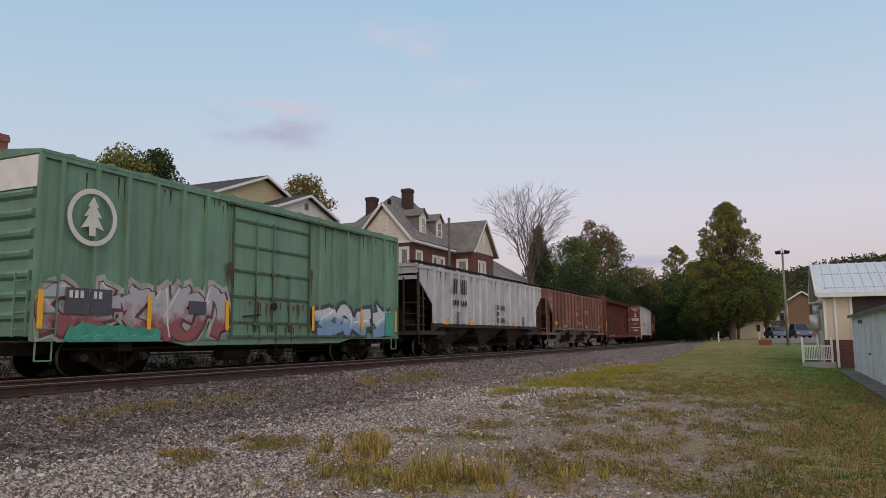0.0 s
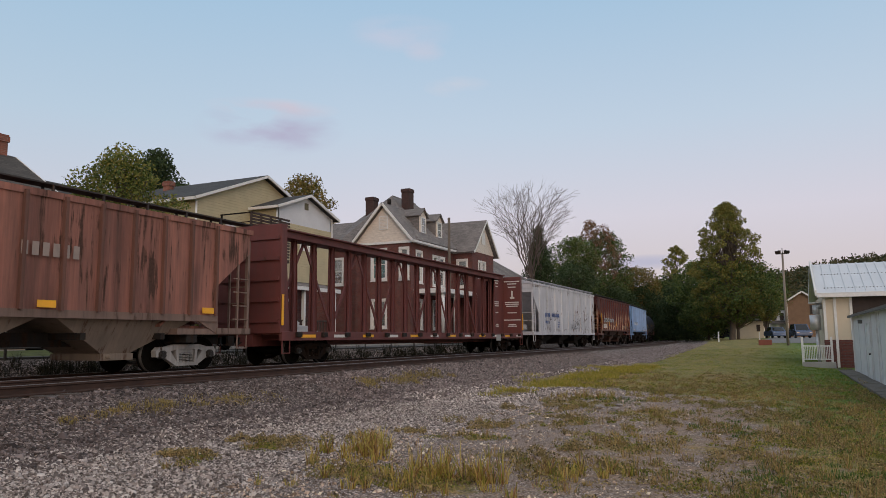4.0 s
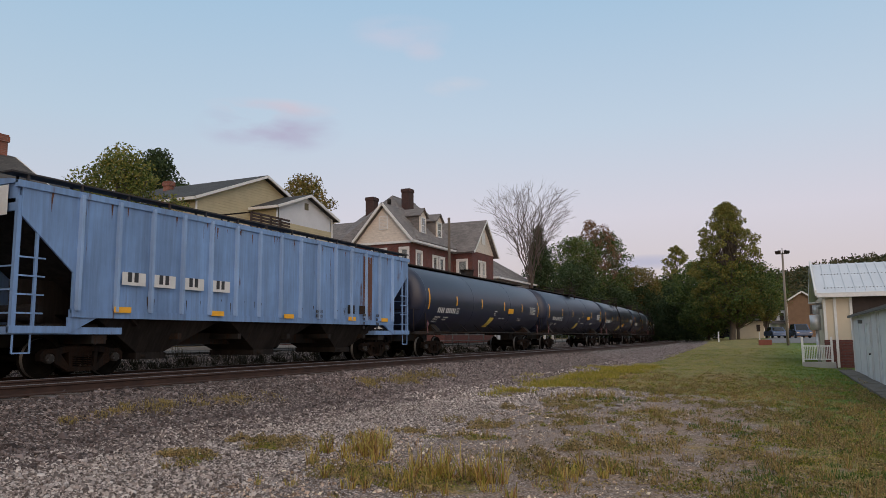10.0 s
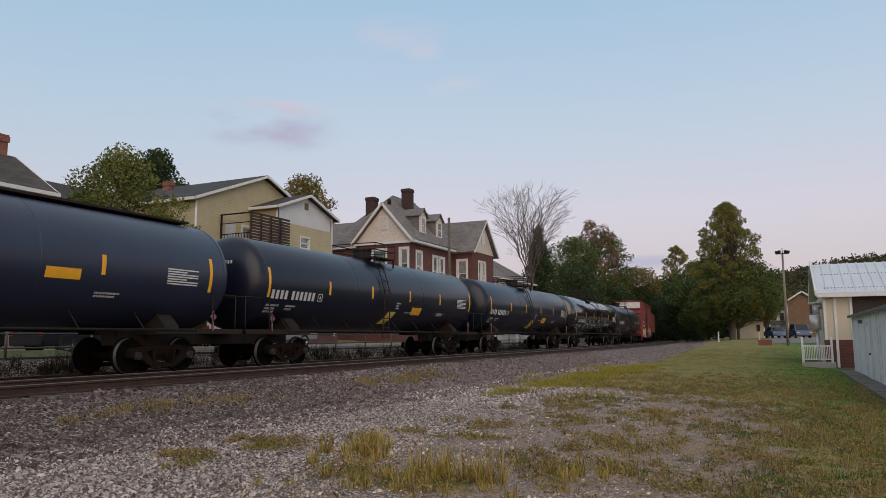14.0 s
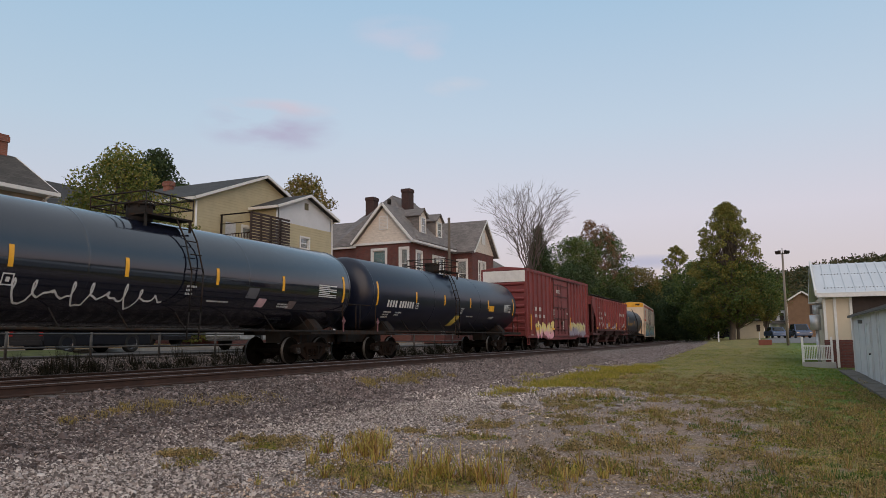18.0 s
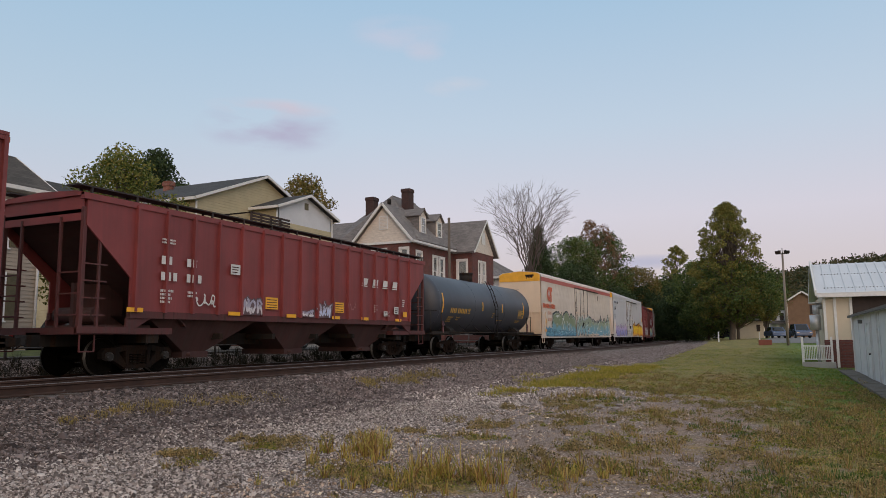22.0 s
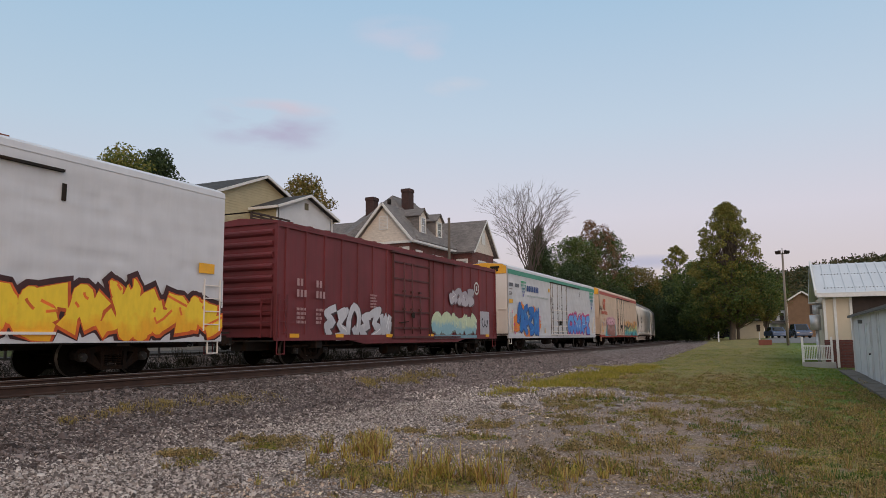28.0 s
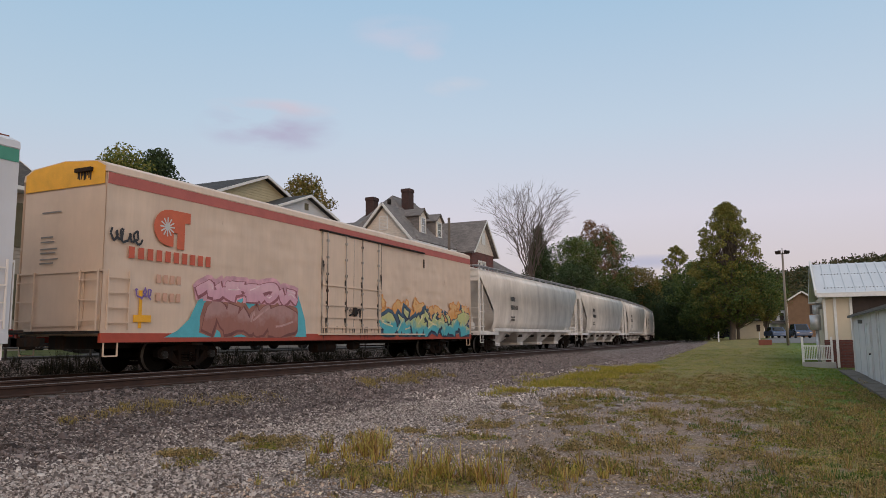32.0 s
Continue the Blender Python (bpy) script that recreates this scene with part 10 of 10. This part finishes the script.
parked(-0.8, 107.0, 196, "blue parked car behind the turf", (0.10, 0.15, 0.26))
parked(1.9, 99.0, 194, "dark blue parked van beside the pole", (0.08, 0.11, 0.18), 1.7)
parked(-12.0, 135.0, 90, "pale parked car beyond the trees", (0.4, 0.42, 0.45))
parked(-7.5, 128.0, 90, "dark parked car beyond the trees", (0.05, 0.06, 0.08))
post = thing("marker_post", pose(-6.3, 85.0, 0.15), "short white marker post at the edge of turf", "post")
part("post", boxed(-0.06, 0.06, -0.06, 0.06, -0.2, 0.95, 0.01), trim_white, post)
part("cap", boxed(-0.075, 0.075, -0.075, 0.075, 0.95, 1.0, 0.01), trim_white, post)
hyd = thing("garden_planter", pose(-1.3, 66.0, 0.0), "rusty red planter box at the edge of turf", "planter")
part("planter_box", boxed(-0.5, 0.5, -0.3, 0.3, -0.2, 0.35, 0.03), plain("rusty_planter", (0.20, 0.06, 0.04), 0.8), hyd)
part("stake", boxed(-0.45, -0.36, -0.05, 0.05, 0.3, 1.0), trim_white, hyd)

# ---- loose stone and grass ----
def stones(name, n, area, size, colours, label, seed, clear=None):
    rng = np.random.default_rng(seed)
    x = rng.uniform(area[0], area[1], n)
    y = area[2] + (area[3] - area[2]) * rng.uniform(0, 1, n) ** 1.5
    x = x + bend(y)
    keep = np.ones(n, bool)
    if clear:
        turf = grass_share(x, y)
        keep = rng.uniform(0, 1, n) > turf * 1.7 + 0.45 * np.clip((x + 5.0) / 3.5, 0, 1)
    x, y = x[keep], y[keep]
    n = len(x)
    z = ground_z(x, y)
    z = z + np.array([0.05 * noise.noise((a * 0.5, b * 0.5, 0)) + 0.02 * noise.noise((a * 2.1, b * 2.1, 5)) for a, b in zip(x, y)])
    s = size * np.exp(rng.normal(0, 0.34, n))
    block = np.array([(i, j, k) for k in (-1, 1) for j in (-1, 1) for i in (-1, 1)], float) * 0.68
    v = block[None] * rng.uniform(0.55, 1.3, (n, 1, 3)) + rng.normal(0, 0.20, (n, 8, 3))
    v[:, 4:, :2] *= rng.uniform(0.45, 0.95, (n, 1, 2))
    v[:, :, 2] *= 0.66
    tilt = rng.normal(0, 0.35, (n, 2))
    v[:, :, 2] += v[:, :, 0] * tilt[:, None, 0] + v[:, :, 1] * tilt[:, None, 1]
    a = rng.uniform(0, math.tau, n)
    ca, sa = np.cos(a)[:, None], np.sin(a)[:, None]
    vx, vy = v[:, :, 0] * ca - v[:, :, 1] * sa, v[:, :, 0] * sa + v[:, :, 1] * ca
    v = np.stack([vx, vy, v[:, :, 2]], 2) * s[:, None, None] + np.stack([x, y, z + s * 0.16], 1)[:, None, :]
    tri = np.array([(4, 5, 7), (4, 7, 6), (0, 1, 5), (0, 5, 4), (1, 3, 7), (1, 7, 5), (3, 2, 6), (3, 6, 7), (2, 0, 4), (2, 4, 6)])
    f = (tri[None] + (np.arange(n) * 8)[:, None, None]).reshape(-1, 3)
    me = bpy.data.meshes.new(name)
    me.vertices.add(8 * n)
    me.vertices.foreach_set("co", v.astype(np.float32).ravel())
    me.loops.add(len(f) * 3)
    me.loops.foreach_set("vertex_index", f.astype(np.int32).ravel())
    me.polygons.add(len(f))
    me.polygons.foreach_set("loop_start", np.arange(0, len(f) * 3, 3, dtype=np.int32))
    me.update(calc_edges=True)
    m, nt, sh = base(name + "_stone", 0.95)
    g = nt.nodes.new("ShaderNodeNewGeometry")
    col = ramp(nt, g.outputs["Random Per Island"], [(i / (len(colours) - 1), c) for i, c in enumerate(colours)])
    nt.links.new(mixed(nt, 0.5, col, ramp(nt, noise_of(nt, coords(nt), 30, 4), [(0.3, (0.7, 0.7, 0.7)), (0.7, (1.1, 1.1, 1.1))]), "MULTIPLY"), sh.inputs["Base Color"])
    me.materials.append(m)
    return tagged(new(name, me), label, "gravel", "", "stuff")


GREYS = [(0.056, 0.041, 0.035), (0.158, 0.123, 0.107), (0.304, 0.246, 0.218), (0.462, 0.390, 0.349), (0.684, 0.597, 0.541)]
EARTHY = [(0.083, 0.056, 0.040), (0.206, 0.136, 0.093), (0.399, 0.269, 0.188), (0.633, 0.451, 0.332), (0.850, 0.726, 0.553)]
BROWNS = [(0.031, 0.022, 0.020), (0.062, 0.045, 0.040), (0.091, 0.066, 0.060), (0.116, 0.087, 0.081), (0.155, 0.119, 0.110), (0.285, 0.229, 0.212)]
stones("gravel", 42000, (-8.3, -4.6, 4.4, 19.0), 0.0150, GREYS, "pale grey gravel with scattered larger stones", 2, True)
stones("gravel", 20000, (-5.2, 0.8, 4.8, 21.0), 0.0135, EARTHY, "fine earthy gravel between weeds", 22, True)
stones("gravel", 9500, (-8.3, -5.2, 15.0, 42.0), 0.024, [[c * 1.18 for c in g] for g in GREYS], "pale grey gravel beside the track", 3, True)
stones("ballast", 20000, (-10.7, -7.4, 3.5, 15.5), 0.021, BROWNS, "dark grey crushed stone ballast on the shoulder", 4)
stones("ballast", 17000, (-10.7, -7.4, 14.0, 42.0), 0.023, [[c * 1.5 for c in g] for g in BROWNS], "lighter grey crushed stone ballast on the shoulder", 24)
# stone colours scaled down to paint in the shade under the train
stones("ballast", 7500, (-18.6, -9.8, 3.0, 42.0), 0.028, [[c * 0.6 for c in g] for g in BROWNS], "crushed stone ballast between rails, darkened for shade under the train", 5)
stones("ballast", 7000, (-9.5, -6.4, 40.0, 80.0), 0.034, [(0.10, 0.077, 0.073), (0.20, 0.160, 0.153), (0.34, 0.285, 0.275)], "dark crushed stone beside the curve", 15)


def blades(name, px, py, hh, lean, width, label, colours, rng, arc=False):
    n = len(px)
    pz = ground_z(px, py) - 0.015 + np.array([0.05 * noise.noise((a * 0.5, b * 0.5, 0)) for a, b in zip(px, py)])
    a = rng.uniform(0, math.tau, n)
    wx, wy = np.cos(a) * width, np.sin(a) * width
    root = np.stack([px, py, pz], 1)
    low = root + np.stack([lean[:, 0] * 0.14, lean[:, 1] * 0.14, hh * 0.42], 1)
    mid = root + np.stack([lean[:, 0] * 0.48, lean[:, 1] * 0.48, hh * 0.80], 1)
    tip = root + np.stack([lean[:, 0], lean[:, 1], hh * (1.0 - 0.25 * np.minimum(1.0, np.hypot(lean[:, 0], lean[:, 1]) / np.maximum(hh, 0.01)))], 1)
    side = np.stack([wx, wy, np.zeros(n)], 1)
    if arc:
        v = np.stack([root - side * 0.7, root + side * 0.7, low + side, low - side, mid + side * 0.7, mid - side * 0.7, tip], 1)
        loop, starts = np.array([0, 1, 2, 3, 3, 2, 4, 5, 5, 4, 6]), np.array([0, 4, 8])
    else:
        v = np.stack([root - side * 0.8, root + side * 0.8, mid + side * 0.8, mid - side * 0.8, tip], 1)
        loop, starts = np.array([0, 1, 2, 3, 3, 2, 4]), np.array([0, 4])
    k = v.shape[1]
    me = bpy.data.meshes.new(name)
    me.vertices.add(k * n)
    me.vertices.foreach_set("co", v.astype(np.float32).ravel())
    me.loops.add(len(loop) * n)
    me.loops.foreach_set("vertex_index", (loop[None] + k * np.arange(n)[:, None]).astype(np.int32).ravel())
    me.polygons.add(len(starts) * n)
    me.polygons.foreach_set("loop_start", (starts[None] + len(loop) * np.arange(n)[:, None]).astype(np.int32).ravel())
    me.update(calc_edges=True)
    me.materials.append(leaf_material(name + "_blades", colours, 0.45))
    return tagged(new(name, me), label, "grass", "", "stuff")


def tuft_grass(name, spots, label, colours, seed, width=0.0034):
    """Blades in tufts that fan out from their foot: spots are x, y, radius, blades, height."""
    rng = np.random.default_rng(seed)
    xs, ys, hs, ls = [], [], [], []
    split = []
    for x, y, r, n, h in spots:
        if h < 0.2:
            split.append((x, y, r, n, h))
        else:
            split += [(x + rng.normal(0, r * 0.55), y + rng.normal(0, r * 0.55), rng.uniform(0.03, 0.07), max(8, int(n * 0.10)), h * rng.uniform(0.40, 1.1)) for k in range(8)]
    for x, y, r, n, h in split:
        a, d = rng.uniform(0, math.tau, n), r * 0.9 * np.sqrt(rng.uniform(0, 1, n))
        px, py = x + np.cos(a) * d, y + np.sin(a) * d
        hh = h * (0.22 + 0.85 * rng.uniform(0, 1, n) ** 1.3)
        fan = np.abs(rng.normal(0.42, 0.34, n)) * hh
        ls.append(np.stack([np.cos(a) * fan, np.sin(a) * fan], 1) + rng.normal(0, 0.12, (n, 2)) * hh[:, None])
        xs.append(px)
        ys.append(py)
        hs.append(hh)
    px, py, hh, lean = np.concatenate(xs), np.concatenate(ys), np.concatenate(hs), np.concatenate(ls)
    return blades(name, px, py, hh, lean, width * rng.uniform(0.6, 1.4, len(px)), label, colours, rng, width > 0.004 and width < 0.005)


def weed_clumps(name, spots, label, colours, seed, size):
    """Low bushy weeds of small leaves: spots are x, y, radius, height, leaves."""
    rng = np.random.default_rng(seed)
    pts = []
    for x, y, r, h, n in spots:
        z = float(ground_z(x, y)) + 0.05 * noise.noise((x * 0.5, y * 0.5, 0))
        a, d = rng.uniform(0, math.tau, n), np.sqrt(rng.uniform(0, 1, n))
        dome = h * (1 - 0.75 * d ** 2) * rng.uniform(0.05, 1.0, n) ** 0.7
        pts.append(np.stack([x + np.cos(a) * d * r, y + np.sin(a) * d * r, z + dome], 1))
    me = leaves_mesh(name, np.concatenate(pts), size, rng)
    me.materials.append(leaf_material(name + "_leaves", colours, 0.3))
    return tagged(new(name, me), label, "weeds", "", "stuff")


def turf_grass(name, n, area, height, label, colours, seed, width, floor=0.42, fade=None):
    """Short blades strewn evenly where turf grows."""
    rng = np.random.default_rng(seed)
    y = area[2] + (area[3] - area[2]) * rng.uniform(0, 1, n) ** 1.7
    x = rng.uniform(area[0], area[1], n) + bend(y)
    keep = grass_share(x, y) > floor + rng.uniform(0, 0.5, n)
    if fade:
        keep &= (x - bend(y) - fade[0]) / (fade[1] - fade[0]) > rng.uniform(0, 1, n)
    keep &= np.exp(-((x - bend(y) + 1.9) / 1.1) ** 2 - ((y - 28.5) / 3.2) ** 2) * 0.95 < rng.uniform(0, 1, n)
    x, y = x[keep], y[keep]
    hh = height * rng.uniform(0.3, 1.2, len(x)) * np.array([0.55 + 0.9 * abs(noise.noise((a * 0.9, b * 0.9, 4))) + 0.5 * max(0, noise.noise((a * 3, b * 3, 8))) for a, b in zip(x, y)])
    lean = rng.normal(0, 0.35, (len(x), 2)) * hh[:, None]
    return blades(name, x, y, hh, lean, width * rng.uniform(0.6, 1.4, len(x)) * (1 + y / 18), label, colours, rng)


STRAW = [(0.160, 0.169, 0.027), (0.353, 0.326, 0.054), (0.536, 0.416, 0.099), (0.643, 0.456, 0.168), (0.343, 0.169, 0.069), (0.138, 0.079, 0.038)]
LIME = [(0.173, 0.186, 0.023), (0.324, 0.296, 0.036), (0.454, 0.363, 0.063), (0.518, 0.363, 0.108)]
TURF = [(0.093, 0.145, 0.019), (0.175, 0.216, 0.031), (0.295, 0.295, 0.052), (0.438, 0.355, 0.095)]
BROWN = [(0.095, 0.132, 0.027), (0.246, 0.206, 0.052), (0.538, 0.389, 0.157), (0.381, 0.217, 0.094), (0.146, 0.080, 0.042)]
rnd = random.Random(12)
tufts = [(-5.0, 8.35, 0.30, 420, 0.40), (-4.75, 8.0, 0.28, 380, 0.44), (-5.2, 8.0, 0.30, 260, 0.30), (-4.6, 7.6, 0.40, 260, 0.24), (-3.55, 7.15, 0.25, 420, 0.44), (-3.2, 7.05, 0.26, 420, 0.46), (-2.85, 7.0, 0.22, 360, 0.44), (-3.9, 6.8, 0.40, 260, 0.24), (-3.4, 6.6, 0.5, 300, 0.24), (-4.4, 6.6, 0.5, 260, 0.22), (-2.5, 6.6, 0.4, 260, 0.24), (-1.95, 8.1, 0.28, 260, 0.28), (-2.1, 7.8, 0.3, 220, 0.22)]
tufts += [(-4.37, 17.6, 0.45, 380, 0.28), (-4.7, 17.4, 0.4, 260, 0.24), (-4.0, 17.9, 0.4, 220, 0.22), (-6.6, 18.6, 0.35, 260, 0.22), (-3.0, 19.2, 0.4, 240, 0.26), (-3.4, 18.7, 0.3, 200, 0.24), (-2.7, 17.3, 0.3, 200, 0.2)]
tuft_grass("dry_grass", tufts, "tufts of dry yellow-green grass in gravel", STRAW, 6, 0.0042)
tufts, bushes, greens = [], [], []
for k in range(11500):
    x, y = rnd.uniform(-6.4, 2.6), 4.9 + rnd.random() ** 1.5 * 26
    share = float(grass_share([x], [y])[0])
    cluster = noise.noise((x * 1.3, y * 0.9, 21.0)) + 0.6 * noise.noise((x * 3.1, y * 2.3, 5.0))
    if y > 17 and rnd.random() < (y - 17) / 15:
        continue
    if share > 0.12 + 0.35 * rnd.random() and cluster > -0.25 + 0.4 * rnd.random() - 0.35 * share:
        kind = rnd.random()
        if kind < 0.34:
            tufts.append((x, y, rnd.uniform(0.03, 0.12), rnd.randint(14, 46), rnd.choice((0.05, 0.08, 0.11, 0.15, 0.19))))
        elif kind < 0.80:
            bushes.append((x, y, rnd.uniform(0.05, 0.20), rnd.uniform(0.03, 0.13), rnd.randint(28, 72)))
        else:
            greens.append((x, y, rnd.uniform(0.06, 0.20), rnd.uniform(0.03, 0.10), rnd.randint(28, 84)))
for x, y in ((-6.54, 8.4), (-6.25, 8.6), (-6.9, 8.2), (-6.74, 6.8), (-6.5, 6.95), (-4.68, 11.5), (-4.4, 11.8), (-3.7, 13.2), (-5.4, 10.4), (-5.5, 9.2), (-3.0, 9.0), (-2.6, 9.6), (-4.2, 15.2), (-5.2, 14.4)):
    for k in range(9):
        bushes.append((x + rnd.gauss(0, 0.14), y + rnd.gauss(0, 0.14), rnd.uniform(0.05, 0.16), rnd.uniform(0.04, 0.14), 80))
tuft_grass("brown_weeds", tufts, "low brown and green weeds on dirt", BROWN, 16, 0.0036)
weed_clumps("dry_weeds", bushes, "low brown bushy weeds in gravel", [(0.078, 0.060, 0.030), (0.185, 0.137, 0.056), (0.340, 0.240, 0.108), (0.500, 0.358, 0.182), (0.170, 0.166, 0.046)], 26, 0.0155)
weed_clumps("green_weeds", greens, "low green weeds and clover in dirt", [(0.056, 0.075, 0.014), (0.136, 0.158, 0.025), (0.256, 0.247, 0.041), (0.400, 0.315, 0.069)], 27, 0.0155)
band = [(rnd.gauss(-6.3, 0.55), rnd.uniform(20.5, 36), rnd.uniform(0.2, 0.5), 130, rnd.uniform(0.10, 0.24)) for k in range(170)]
band += [(rnd.gauss(-6.6, 0.3), rnd.uniform(16.8, 19.6), rnd.uniform(0.15, 0.35), 90, rnd.uniform(0.08, 0.18)) for k in range(14)]
tuft_grass("yellow_grass", band, "bright yellow-green grass along the ballast", LIME, 7, 0.0055)
band = [(-9.3 + rnd.gauss(0, 0.12), rnd.uniform(7.0, 9.4), rnd.uniform(0.10, 0.25), 70, 0.10) for k in range(17)]
band += [(-9.35 + rnd.gauss(0, 0.12), rnd.uniform(9.6, 12.0), rnd.uniform(0.10, 0.25), 64, 0.09) for k in range(15)]
band += [(-9.35 + rnd.gauss(0, 0.14), rnd.uniform(15.4, 20.5), rnd.uniform(0.15, 0.32), 100, 0.13) for k in range(26)]
tuft_grass("withered_grass", band, "withered tan grass on the ballast shoulder", [(0.12, 0.088, 0.036), (0.28, 0.21, 0.078), (0.48, 0.35, 0.14), (0.33, 0.26, 0.07)], 37, 0.0050)
turf_grass("turf", 120000, (-7.2, 2.9, 5.3, 60.0), 0.050, "short mown turf with clover and brown patches", TURF, 8, 0.0030)
green = [(x + rnd.gauss(0, 0.5), y + rnd.gauss(0, 0.7), rnd.uniform(0.08, 0.25), rnd.randint(30, 80), rnd.uniform(0.05, 0.12)) for x, y in ((0.85, 14.6), (0.4, 17.8), (0.35, 8.6), (0.1, 8.3), (-0.6, 13.0), (-3.6, 17.4), (0.9, 11.8), (0.9, 8.9)) for k in range(14)]
tuft_grass("clover_patch", green, "patches of low bright green clover in turf", [(0.05, 0.095, 0.02), (0.09, 0.15, 0.03), (0.15, 0.20, 0.045)], 18, 0.005)
turf_grass("lush_turf", 50000, (-2.6, 2.9, 11.0, 48.0), 0.06, "greener mown turf beside the shed path", [(0.068, 0.140, 0.012), (0.124, 0.212, 0.020), (0.205, 0.262, 0.036)], 28, 0.0032, fade=(-1.9, 1.6))
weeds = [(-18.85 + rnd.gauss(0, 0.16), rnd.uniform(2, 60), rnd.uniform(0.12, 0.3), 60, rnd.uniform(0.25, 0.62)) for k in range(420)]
# weed colours cut to near-black, standing in for shade behind the train
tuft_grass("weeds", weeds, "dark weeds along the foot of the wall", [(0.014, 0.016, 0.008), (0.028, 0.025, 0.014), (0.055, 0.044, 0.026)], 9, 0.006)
rocks = thing("flat_rocks", pose(-4.0, 17.0, float(ground_z(-4.0, 17.0))), "a few pale flat rocks lying in gravel", "rocks", "", "stuff")
for k in range(9):
    bm = bm_new()
    bmesh.ops.create_icosphere(bm, subdivisions=2, radius=0.075)
    for q in bm.verts:
        q.co *= rnd.uniform(0.8, 1.15)
        q.co.z *= 0.35
        q.co.x *= 1.5
    part("rock", bm, plain("pale_rock", (0.30, 0.26, 0.235), 0.95, 0, 0.2, 8) if k == 0 else bpy.data.materials["pale_rock"], rocks, "", pose(rnd.uniform(-1.3, 1.6), rnd.uniform(-2.2, 1.2), 0.03, 0, 0, rnd.uniform(0, 180)))


def motions():
    """Every car runs along the curve of its track; the wheelsets turn as it rolls."""
    for car, mid in MOVERS:
        walk(car, [(t, track_pose(mid - travelled(t), TRAIN_X, TRAIN_Z)) for t in range(0, 33)])
    turns = [(k / FPS, pose(0, 0, 0, math.degrees(travelled(k / FPS) / WHEEL_R))) for k in range(0, 32 * FPS + 1)]
    first = ROLLERS[0]
    walk(first, turns)
    for w in ROLLERS[1:]:
        w.rotation_mode = "QUATERNION"
        keys = w.animation_data_create()
        keys.action = first.animation_data.action
        keys.action_slot = first.animation_data.action_slot


motions()
